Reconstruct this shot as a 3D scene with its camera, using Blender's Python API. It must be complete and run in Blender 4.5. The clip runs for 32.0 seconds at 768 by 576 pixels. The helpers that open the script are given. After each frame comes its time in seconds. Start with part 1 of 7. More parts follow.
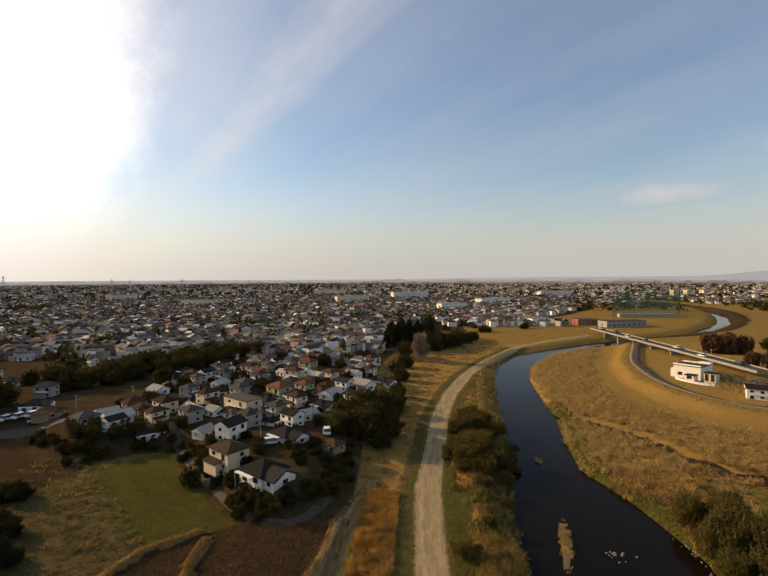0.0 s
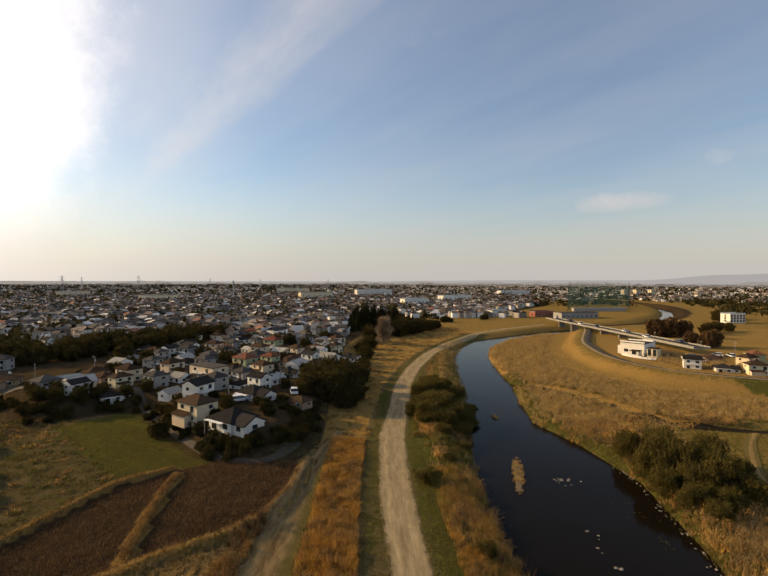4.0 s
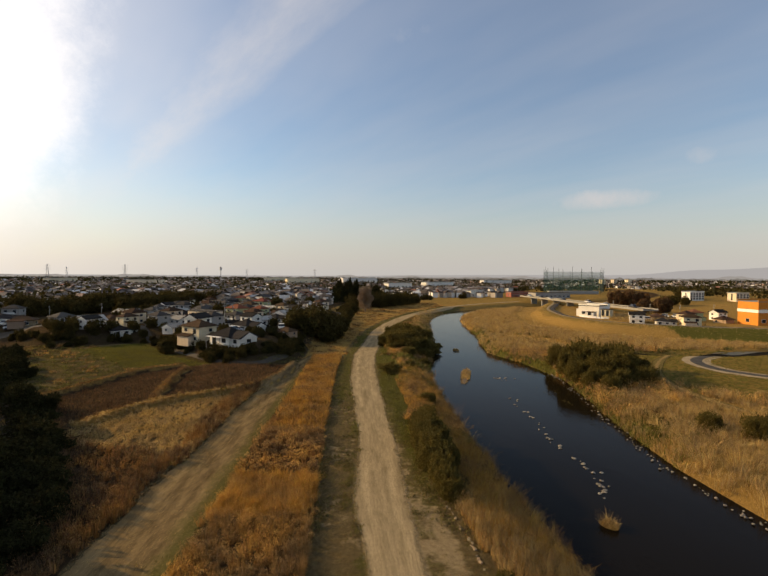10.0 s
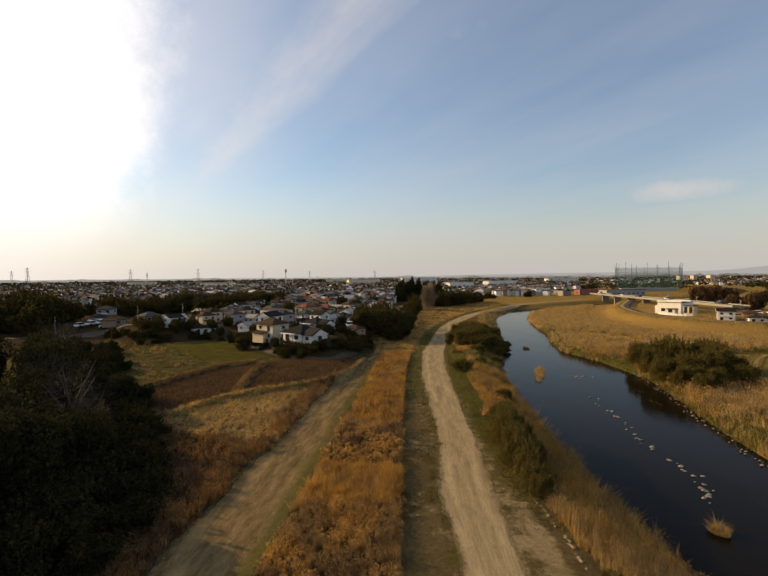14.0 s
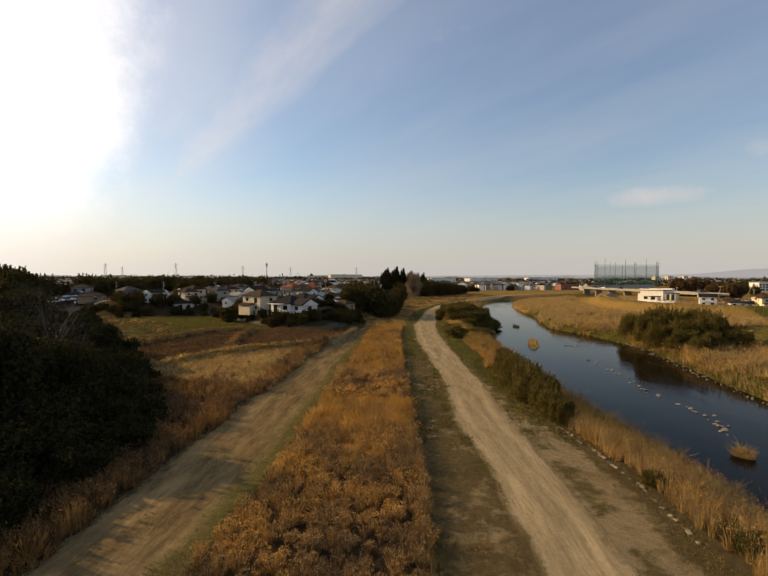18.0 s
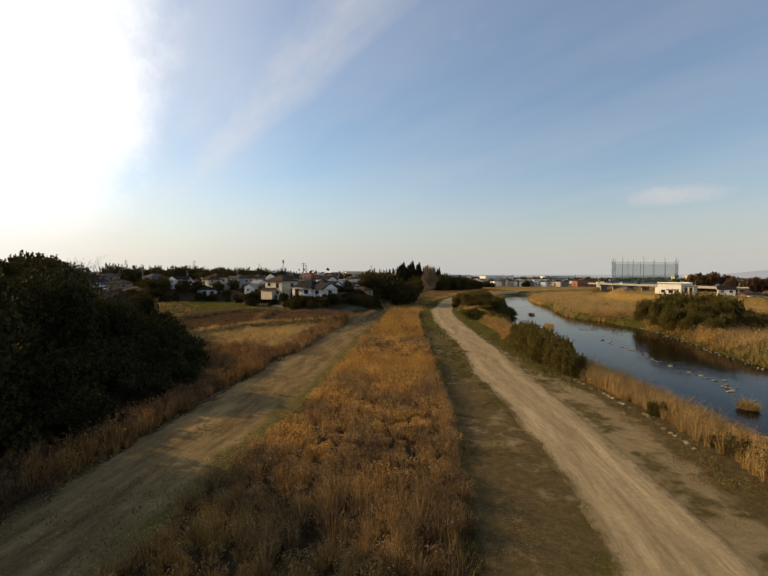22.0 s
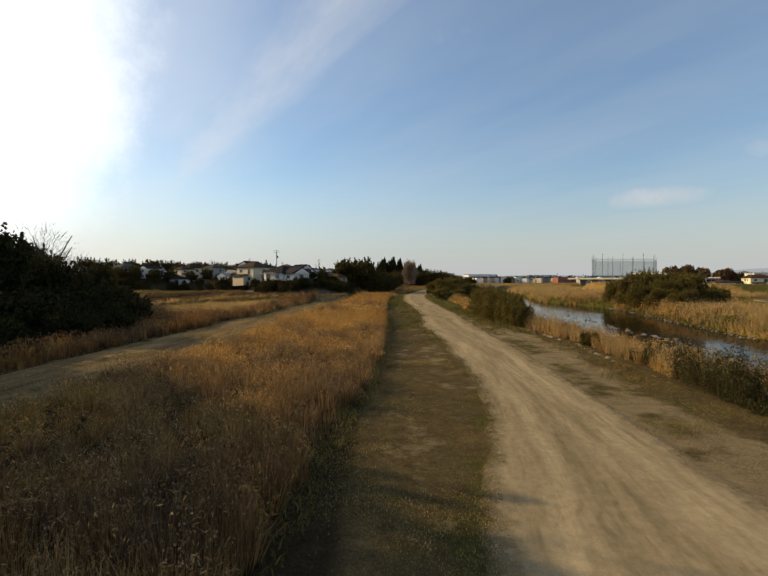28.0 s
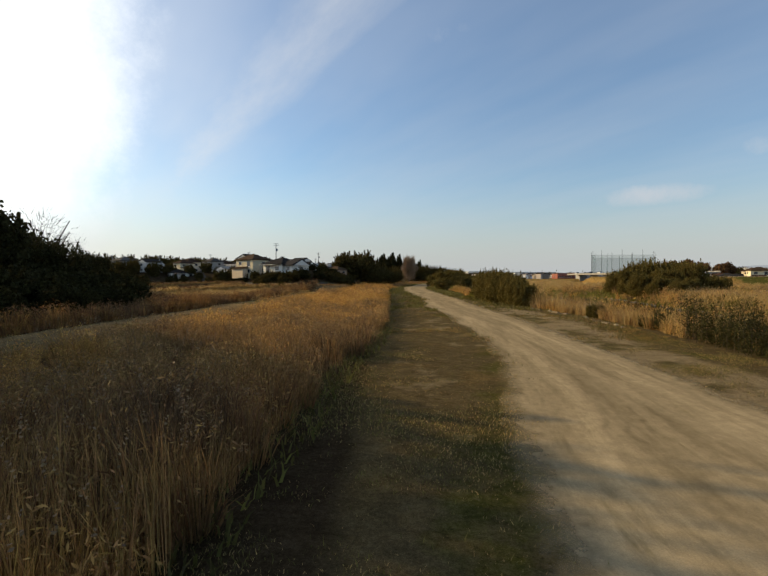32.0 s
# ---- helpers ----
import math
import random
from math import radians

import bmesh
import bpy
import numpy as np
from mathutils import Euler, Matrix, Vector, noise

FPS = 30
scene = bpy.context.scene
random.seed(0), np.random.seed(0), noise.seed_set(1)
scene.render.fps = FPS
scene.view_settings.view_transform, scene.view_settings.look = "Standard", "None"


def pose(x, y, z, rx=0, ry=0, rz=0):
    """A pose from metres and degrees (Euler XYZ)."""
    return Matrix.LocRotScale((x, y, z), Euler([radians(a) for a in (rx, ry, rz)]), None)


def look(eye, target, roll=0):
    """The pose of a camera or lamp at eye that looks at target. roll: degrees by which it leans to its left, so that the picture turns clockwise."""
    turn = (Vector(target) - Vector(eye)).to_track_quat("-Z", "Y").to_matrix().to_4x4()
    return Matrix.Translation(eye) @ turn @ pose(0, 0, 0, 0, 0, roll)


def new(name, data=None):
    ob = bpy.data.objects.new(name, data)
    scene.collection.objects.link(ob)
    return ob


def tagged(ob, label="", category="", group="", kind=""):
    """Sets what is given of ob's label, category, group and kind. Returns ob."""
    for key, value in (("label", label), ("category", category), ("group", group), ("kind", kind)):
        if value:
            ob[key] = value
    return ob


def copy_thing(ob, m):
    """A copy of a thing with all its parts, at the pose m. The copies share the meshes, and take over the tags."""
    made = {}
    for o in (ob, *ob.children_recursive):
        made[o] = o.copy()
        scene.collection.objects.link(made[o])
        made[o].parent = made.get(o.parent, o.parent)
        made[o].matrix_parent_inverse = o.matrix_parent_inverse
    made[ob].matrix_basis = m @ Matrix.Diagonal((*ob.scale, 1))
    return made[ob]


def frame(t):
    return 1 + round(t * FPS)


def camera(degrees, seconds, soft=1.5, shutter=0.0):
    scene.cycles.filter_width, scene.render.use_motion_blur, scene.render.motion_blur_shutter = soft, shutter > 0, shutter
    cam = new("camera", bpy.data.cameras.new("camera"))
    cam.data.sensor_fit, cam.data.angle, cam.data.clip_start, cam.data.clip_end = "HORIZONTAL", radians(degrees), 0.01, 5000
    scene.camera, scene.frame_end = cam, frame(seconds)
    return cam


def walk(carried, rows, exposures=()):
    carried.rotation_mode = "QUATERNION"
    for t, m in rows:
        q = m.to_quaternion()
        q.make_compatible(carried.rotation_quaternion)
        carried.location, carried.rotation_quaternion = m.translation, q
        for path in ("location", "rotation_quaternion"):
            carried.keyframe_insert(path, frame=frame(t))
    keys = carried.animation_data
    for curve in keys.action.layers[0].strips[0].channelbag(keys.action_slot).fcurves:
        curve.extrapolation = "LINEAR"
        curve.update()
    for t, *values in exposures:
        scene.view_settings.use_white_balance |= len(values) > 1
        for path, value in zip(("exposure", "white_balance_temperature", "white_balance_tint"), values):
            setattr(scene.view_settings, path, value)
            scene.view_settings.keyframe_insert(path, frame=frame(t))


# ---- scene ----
cam = camera(78.9, 32.0)
# seconds, eye x, y, z, yaw, pitch, roll
PATH = [
    (0, -0.04, 0.02, 38.96, 1.62, -1.30, -0.28),
    (0.5, -0.87, -0.01, 37.69, -2.24, -1.31, -0.19),
    (1, -1.16, -0.38, 37.03, -1.86, -0.93, -0.14),
    (1.5, -1.00, -1.04, 36.46, -0.09, -0.89, -0.13),
    (2, -0.85, -1.34, 35.39, -0.48, -0.97, -0.08),
    (2.5, -0.76, -1.69, 34.14, -0.12, -0.98, -0.06),
    (3, -0.49, -2.11, 32.72, -0.44, -0.87, -0.07),
    (3.5, -0.74, -2.99, 31.39, -3.50, -0.88, 0.15),
    (5.5, 0.36, -10.27, 26.33, 0.54, -1.02, 0.05),
    (6, 0.72, -11.43, 24.92, -0.35, -1.07, 0.17),
    (6.5, 0.81, -12.76, 23.50, -0.74, -1.14, 0.20),
    (7, 1.10, -14.36, 22.04, -0.56, -1.22, 0.25),
    (7.5, 1.07, -16.28, 20.59, -0.84, -1.10, 0.20),
    (8, 1.50, -17.60, 19.38, 0.27, -1.22, 0.19),
    (8.5, 1.84, -18.96, 18.48, -0.07, -1.27, 0.06),
    (9, 1.67, -20.02, 18.13, -2.55, -1.30, 0.34),
    (9.5, 1.42, -21.17, 18.12, -3.92, -1.35, 0.27),
    (10, 1.55, -21.82, 18.09, -4.45, -1.43, 0.28),
    (10.5, 1.75, -21.85, 18.04, -2.21, -1.34, 0.14),
    (11, 2.18, -21.89, 18.10, 1.72, -1.36, -0.28),
    (11.5, 2.02, -21.50, 18.03, 0.54, -1.43, -0.32),
    (12, 1.57, -21.30, 18.10, 0.37, -1.58, -0.50),
    (12.5, 1.19, -21.85, 18.50, 3.86, -1.58, -0.69),
    (13, 0.82, -22.00, 18.47, 4.57, -1.63, -0.75),
    (13.5, 0.13, -21.57, 17.95, 1.76, -1.39, -0.80),
    (14, -0.36, -21.59, 17.29, 2.80, -1.34, -0.64),
    (14.5, -0.85, -21.21, 16.09, 2.37, -1.34, -0.64),
    (15, -1.23, -20.24, 14.38, 0.19, -1.59, -0.51),
    (15.5, -1.80, -20.11, 13.14, 0.81, -1.92, -0.39),
    (17.5, -2.88, -19.55, 10.75, 0.43, -1.50, 0.03),
    (18, -2.99, -19.57, 10.77, 0.37, -1.28, 0.07),
    (18.5, -3.16, -19.67, 10.79, -0.16, -1.41, 0.10),
    (19, -3.52, -20.28, 10.89, 0.90, -1.37, 0.07),
    (19.5, -3.68, -20.58, 10.55, 0.98, -1.44, 0.22),
    (20, -3.61, -20.01, 9.75, -2.10, -1.38, 0.09),
    (20.5, -3.63, -20.06, 9.07, -1.72, -1.28, -0.06),
    (21, -3.78, -20.72, 8.61, 0.41, -1.43, 0.15),
    (21.5, -3.74, -21.26, 8.10, 1.13, -1.49, 0.25),
    (22, -3.71, -22.36, 7.78, 2.15, -1.38, 0.36),
    (22.5, -3.29, -22.56, 7.18, 1.01, -1.30, 0.35),
    (23, -3.01, -22.92, 6.70, 0.03, -1.19, 0.31),
    (23.5, -2.93, -23.84, 6.47, 2.08, -1.22, 0.29),
    (24, -2.75, -23.86, 6.00, 2.39, -1.12, 0.15),
    (24.5, -2.51, -23.30, 5.42, 0.37, -1.01, 0.04),
    (25, -2.28, -22.94, 4.98, -0.56, -0.99, 0.03),
    (25.5, -2.05, -22.56, 4.59, -1.19, -0.95, 0.02),
    (27.5, -0.99, -22.11, 3.92, 0.70, -1.05, -0.06),
    (28, -0.62, -22.06, 3.79, 0.47, -1.08, -0.08),
    (28.5, -0.20, -21.92, 3.67, -1.35, -1.06, -0.08),
    (29, 0.08, -21.75, 3.47, -1.38, -1.08, -0.15),
    (29.5, 0.32, -21.69, 3.30, -0.13, -1.09, 0.04),
    (30, 0.40, -21.70, 3.10, 0.10, -1.17, -0.09),
    (30.5, 0.29, -21.65, 2.94, -1.04, -1.27, -0.40),
    (31, 0.06, -21.61, 2.80, -0.36, -1.32, -0.25),
    (31.5, -0.29, -21.56, 2.65, -0.01, -1.36, -0.34),
    (32, -0.85, -21.65, 2.32, 0.36, -1.28, -0.27),
]
walk(cam, [(t, pose(x, y, z, 90 + pitch, 0, yaw) @ pose(0, 0, 0, 0, 0, roll)) for t, x, y, z, yaw, pitch, roll in PATH],
     [(0, 0.0, 6800, 14), (14, 0.0, 6840, 14), (19, 0.0, 6720, 14), (24, 0.0, 6400, 10), (31, 0.0, 6100, 8.5), (32, 0.0, 6100, 8.5)])

# ---- light ----
SUN_AZ, SUN_EL = 69.0, 20.5
sun_dir = Vector((-math.sin(radians(SUN_AZ)) * math.cos(radians(SUN_EL)), math.cos(radians(SUN_AZ)) * math.cos(radians(SUN_EL)), math.sin(radians(SUN_EL))))
sun_data = bpy.data.lights.new("sun", "SUN")
sun_data.energy, sun_data.angle, sun_data.color = 5.3, radians(0.6), (1.0, 0.71, 0.34)
sun = new("sun", sun_data)
sun.matrix_world = look(sun_dir * 900, (0, 0, 0))

world = bpy.data.worlds.new("sky")
scene.world = world
world.use_nodes = True


def nd(tree, kind, **values):
    """A node with its inputs set by name or number; a tuple (node, output) makes a link."""
    node = tree.nodes.new(kind)
    for key, value in values.items():
        if key == "p_operation":
            node.operation = value
            continue
        slot = node.inputs[int(key[1:])] if key[0] == "i" and key[1:].isdigit() else node.inputs[key.replace("_", " ")]
        if isinstance(value, bpy.types.NodeSocket):
            tree.links.new(value, slot)
        else:
            slot.default_value = value
    return node


def build_sky():
    """A clear winter sky with haze low down, a thin veil, one long streak of high cloud and two small clouds."""
    tree = world.node_tree
    tree.nodes.clear()

    def math_node(op, a, b=0.0, c=0.0):
        return nd(tree, "ShaderNodeMath", p_operation=op, i0=a, i1=b, i2=c).outputs[0]

    def blend(fac, a, b):
        node = nd(tree, "ShaderNodeMix")
        node.data_type = "RGBA"
        for slot, value in ((0, fac), (6, a), (7, b)):
            if isinstance(value, bpy.types.NodeSocket):
                tree.links.new(value, node.inputs[slot])
            else:
                node.inputs[slot].default_value = value if slot == 0 else (*value, 1)
        return node.outputs[2]

    def noise_at(vector, scale, detail=5.0, rough=0.6):
        return nd(tree, "ShaderNodeTexNoise", Vector=vector, Scale=scale, Detail=detail, Roughness=rough).outputs[0]

    def span(value, a, b, c=0.0, d=1.0):
        node = nd(tree, "ShaderNodeMapRange", Value=value, i1=a, i2=b, i3=c, i4=d)
        node.interpolation_type = "SMOOTHSTEP"
        return node.outputs[0]

    coord = nd(tree, "ShaderNodeTexCoord").outputs["Generated"]
    x, y, z = nd(tree, "ShaderNodeSeparateXYZ", Vector=coord).outputs
    sky = nd(tree, "ShaderNodeTexSky")
    sky.sky_type, sky.sun_disc = "NISHITA", False
    sky.sun_elevation, sky.sun_rotation = radians(SUN_EL), radians(-SUN_AZ)
    sky.air_density, sky.dust_density, sky.ozone_density = 1.25, 0.6, 2.5
    col = nd(tree, "ShaderNodeVectorMath", p_operation="MULTIPLY", i0=sky.outputs[0], i1=(1.3, 1.35, 1.42)).outputs[0]
    toward = nd(tree, "ShaderNodeVectorMath", p_operation="DOT_PRODUCT", i0=coord, i1=tuple(sun_dir)).outputs["Value"]
    glow = math_node("POWER", math_node("MAXIMUM", toward, 0.0), 3.6)
    # high thin veil, drawn out along one direction
    over = math_node("ADD", math_node("MAXIMUM", z, 0.0), 0.12)
    px, py = math_node("DIVIDE", x, over), math_node("DIVIDE", y, over)
    along = math_node("ADD", math_node("MULTIPLY", px, 0.569), math_node("MULTIPLY", py, -0.822))
    acrossw = math_node("ADD", math_node("MULTIPLY", px, 0.822), math_node("MULTIPLY", py, 0.569))
    flat = nd(tree, "ShaderNodeCombineXYZ", X=math_node("MULTIPLY", along, 0.35), Y=acrossw, Z=0.0).outputs[0]
    wisps = noise_at(flat, 1.3, 4.0, 0.55)
    fine = noise_at(flat, 5.0, 6.0, 0.65)
    veil = math_node("MULTIPLY", span(wisps, 0.1, 0.95), math_node("MULTIPLY_ADD", glow, 0.75, 0.34))
    bent = math_node("ADD", acrossw, math_node("MULTIPLY", math_node("SUBTRACT", noise_at(flat, 0.9, 3.0), 0.5), 0.5))
    off = math_node("ABSOLUTE", math_node("SUBTRACT", bent, 0.66))
    streak = math_node("MULTIPLY", math_node("MULTIPLY", span(off, 0.26, 0.0), span(fine, 0.2, 0.75, 0.5, 1.0)), math_node("MULTIPLY", span(along, -4.4, -2.8), 0.6))
    cover = math_node("MAXIMUM", veil, streak)
    for az, el, wide, tall, dense in ((29.5, 8.6, 0.075, 0.016, 0.9), (6.3, 27.2, 0.035, 0.018, 0.3), (9.0, 27.6, 0.03, 0.014, 0.25), (38.6, 12.3, 0.028, 0.016, 0.5)):
        c = Vector((math.sin(radians(az)) * math.cos(radians(el)), math.cos(radians(az)) * math.cos(radians(el)), math.sin(radians(el))))
        side = Vector((c.y, -c.x, 0)).normalized()
        u = math_node("DIVIDE", math_node("SUBTRACT", nd(tree, "ShaderNodeVectorMath", p_operation="DOT_PRODUCT", i0=coord, i1=tuple(side)).outputs["Value"], 0.0), wide)
        v = math_node("DIVIDE", math_node("SUBTRACT", z, c.z), tall)
        r = math_node("ADD", math_node("ADD", math_node("MULTIPLY", u, u), math_node("MULTIPLY", v, v)), math_node("MULTIPLY", math_node("SUBTRACT", noise_at(coord, 26.0, 6.0, 0.7), 0.5), 3.0))
        cover = math_node("MAXIMUM", cover, math_node("MULTIPLY", math_node("MULTIPLY", span(r, 2.6, -1.6), math_node("GREATER_THAN", y, 0.2)), dense))
    bright = blend(glow, (6.6, 6.5, 6.5), (13.0, 12.6, 12.0))
    col = blend(cover, col, bright)
    # broken bright cloud round the sun
    near = math_node("MULTIPLY", span(math_node("ADD", toward, math_node("MULTIPLY", math_node("SUBTRACT", noise_at(coord, 7.0, 7.0, 0.72), 0.5), 0.10)), 0.755, 0.845), 0.8)
    col = blend(near, col, (13.0, 12.7, 12.2))
    # haze low over the land
    low = span(z, 0.2, -0.02, 0.0, 0.95)
    haze = blend(glow, (5.3, 5.3, 5.15), (11.5, 10.9, 9.8))
    col = blend(low, col, haze)
    back = nd(tree, "ShaderNodeBackground", Color=col, Strength=0.1)
    tree.links.new(back.outputs[0], nd(tree, "ShaderNodeOutputWorld").inputs[0])


build_sky()

# ---- materials ----


def ramp(tree, fac, stops):
    node = nd(tree, "ShaderNodeValToRGB", Fac=fac)
    els = node.color_ramp.elements
    while len(els) < len(stops):
        els.new(0.5)
    for el, (pos, col) in zip(els, stops):
        el.position, el.color = pos, (*col, 1)
    return node.outputs[0]


def shade(c, k):
    return tuple(min(1.0, v * k) for v in c)


def material(name, colour, second=None, scale=3.0, rough=0.85, metal=0.0, bump=0.0, bump_scale=None, island=0.0, per_object=0.0, spec=0.3, translucent=0.0, fine_grain=0.5, patches=0.0):
    """Two tones mixed by noise at two scales, with optional variation by island or by object and fine relief."""
    m = bpy.data.materials.new(name)
    m.use_nodes = True
    tree = m.node_tree
    bsdf = tree.nodes["Principled BSDF"]
    coord = nd(tree, "ShaderNodeTexCoord").outputs["Object"]
    big = nd(tree, "ShaderNodeTexNoise", Vector=coord, Scale=scale, Detail=4.0, Roughness=0.6).outputs[0]
    fine = nd(tree, "ShaderNodeTexNoise", Vector=coord, Scale=scale * 9, Detail=3.0, Roughness=0.6).outputs[0]
    both = nd(tree, "ShaderNodeMath", p_operation="MULTIPLY_ADD", i0=fine, i1=fine_grain, i2=nd(tree, "ShaderNodeMath", p_operation="MULTIPLY", i0=big, i1=1.05 - fine_grain).outputs[0]).outputs[0]
    second = second or shade(colour, 0.7)
    col = ramp(tree, both, [(0.36, second), (0.66, colour)])
    if patches:
        broad = nd(tree, "ShaderNodeTexNoise", Vector=coord, Scale=0.28, Detail=5.0, Roughness=0.65).outputs[0]
        col = nd(tree, "ShaderNodeHueSaturation", Color=col, Value=nd(tree, "ShaderNodeMapRange", Value=broad, i1=0.38, i2=0.62, i3=1 - patches, i4=1 + 0.45 * patches).outputs[0],
                 Saturation=nd(tree, "ShaderNodeMapRange", Value=broad, i1=0.38, i2=0.6, i3=1 - 0.2 * patches, i4=1.08).outputs[0]).outputs[0]
    if island or per_object:
        rnd = nd(tree, "ShaderNodeNewGeometry").outputs["Random Per Island"] if island else nd(tree, "ShaderNodeObjectInfo").outputs["Random"]
        k = island or per_object
        value = nd(tree, "ShaderNodeMapRange", Value=rnd, i3=1 - k, i4=1 + k).outputs[0]
        hue = nd(tree, "ShaderNodeMapRange", Value=nd(tree, "ShaderNodeMath", p_operation="FRACT", i0=nd(tree, "ShaderNodeMath", p_operation="MULTIPLY", i0=rnd, i1=7.3).outputs[0]).outputs[0], i3=0.485, i4=0.515).outputs[0]
        col = nd(tree, "ShaderNodeHueSaturation", Color=col, Value=value, Hue=hue).outputs[0]
    tree.links.new(col, bsdf.inputs["Base Color"])
    bsdf.inputs["Roughness"].default_value, bsdf.inputs["Metallic"].default_value = rough, metal
    bsdf.inputs["Specular IOR Level"].default_value = spec
    if bump:
        height = nd(tree, "ShaderNodeTexNoise", Vector=coord, Scale=bump_scale or scale * 6, Detail=4.0).outputs[0]
        tree.links.new(nd(tree, "ShaderNodeBump", Height=height, Strength=bump, Distance=0.1).outputs[0], bsdf.inputs["Normal"])
    if translucent:
        thin = nd(tree, "ShaderNodeBsdfTranslucent", Color=col)
        mix = nd(tree, "ShaderNodeMixShader", i0=translucent, i1=bsdf.outputs[0], i2=thin.outputs[0])
        tree.links.new(mix.outputs[0], tree.nodes["Material Output"].inputs[0])
    return m


REED = material("dry_reed", (0.46, 0.28, 0.098), (0.11, 0.06, 0.023), 0.9, island=0.45, translucent=0.3, patches=0.42)
RUST = material("dead_weed", (0.34, 0.19, 0.068), (0.075, 0.04, 0.019), 1.1, island=0.5, translucent=0.25, patches=0.45)
HUSK = material("dry_husk", (0.6, 0.37, 0.122), (0.2, 0.112, 0.04), 0.7, island=0.5, translucent=0.35, patches=0.62)
PLUME = material("seed_plume", (0.3, 0.215, 0.12), (0.16, 0.105, 0.055), 1.0, island=0.35, translucent=0.3)
GOLD = material("golden_reed", (0.56, 0.33, 0.09), (0.27, 0.15, 0.042), 0.5, island=0.35, translucent=0.42, patches=0.2)
STRAW = material("straw_grass", (0.53, 0.375, 0.155), (0.27, 0.18, 0.07), 0.22, island=0.35, translucent=0.45, patches=0.2)
GRASS = material("green_grass", (0.165, 0.145, 0.034), (0.075, 0.066, 0.018), 0.4, island=0.45, translucent=0.3)
FIELD_GREEN = material("field_green", (0.2, 0.178, 0.032), (0.112, 0.1, 0.02), 0.25, island=0.35, translucent=0.4)
CROP = material("winter_crop", (0.18, 0.158, 0.024), (0.105, 0.092, 0.016), 0.25, island=0.35, translucent=0.3, patches=0.3)
LEAF = material("evergreen_leaf", (0.17, 0.134, 0.037), (0.065, 0.053, 0.016), 0.6, rough=0.8, island=0.5, translucent=0.4, spec=0.04)
LEAF_DARK = material("dark_evergreen_leaf", (0.045, 0.042, 0.014), (0.022, 0.022, 0.009), 0.5, rough=0.85, island=0.45, translucent=0.15, spec=0.04)
LEAF_RUST = material("rusty_leaf", (0.13, 0.07, 0.024), (0.075, 0.04, 0.016), 0.5, island=0.4, translucent=0.2)
STUBBLE = material("fallow_stubble", (0.2, 0.108, 0.04), (0.09, 0.048, 0.019), 0.3, island=0.4, translucent=0.2)
TWIG = material("bare_twig", (0.32, 0.235, 0.15), (0.2, 0.145, 0.09), 0.8, island=0.3)
BARK = material("bark", (0.09, 0.065, 0.045), (0.05, 0.037, 0.028), 2.0, bump=0.6)
STONE = material("river_stone", (0.27, 0.245, 0.2), (0.12, 0.11, 0.092), 2.5, bump=0.5, per_object=0.3)
CONCRETE = material("weathered_concrete", (0.31, 0.295, 0.26), (0.19, 0.178, 0.155), 0.8, bump=0.3)
ASPHALT = material("asphalt", (0.085, 0.08, 0.073), (0.05, 0.048, 0.045), 0.5, rough=0.95, bump=0.3, bump_scale=40, spec=0.02)
SHOULDER = material("pale_shoulder", (0.36, 0.29, 0.19), (0.22, 0.17, 0.1), 0.4, rough=1.0, spec=0.0)
STEEL = material("galvanised_steel", (0.42, 0.43, 0.44), (0.3, 0.3, 0.31), 3, rough=0.5, metal=0.7)
GLASS = material("window_glass", (0.03, 0.035, 0.04), (0.02, 0.022, 0.025), 2, rough=0.08, spec=0.6)

# ---- ground heights ----


def polyline_distance(x, y, line):
    """Distance from the points to a polyline, the side (left: plus), the third column there and the way along it."""
    line = np.asarray(line, float)
    best, side, value, along = np.full(x.shape, 1e9), np.zeros(x.shape), np.zeros(x.shape), np.zeros(x.shape)
    run = 0.0
    for a, b in zip(line[:-1], line[1:]):
        dx, dy = b[0] - a[0], b[1] - a[1]
        size = math.hypot(dx, dy)
        u = np.clip(((x - a[0]) * dx + (y - a[1]) * dy) / size**2, 0, 1)
        d = np.hypot(x - a[0] - u * dx, y - a[1] - u * dy)
        near = d < best
        best = np.where(near, d, best)
        side = np.where(near, np.sign(dx * (y - a[1]) - dy * (x - a[0])), side)
        value = np.where(near, a[2] + u * (b[2] - a[2]), value)
        along = np.where(near, run + u * size, along)
        run += size
    return best, side, value, along


def inside(x, y, poly):
    """Which points lie in a polygon."""
    hit = np.zeros(x.shape, bool)
    for (ax, ay), (bx, by) in zip(poly, poly[1:] + poly[:1]):
        cross = (ay > y) != (by > y)
        hit ^= cross & (x < (bx - ax) * (y - ay) / (by - ay + 1e-12) + ax)
    return hit


def edge_distance(x, y, poly):
    """Signed distance to a polygon's edge, plus inside."""
    d = polyline_distance(x, y, [(*p, 0) for p in poly + poly[:1]])[0]
    return np.where(inside(x, y, poly), d, -d)


def step(a, b, v):
    t = np.clip((v - a) / (b - a), 0, 1)
    return t * t * (3 - 2 * t)


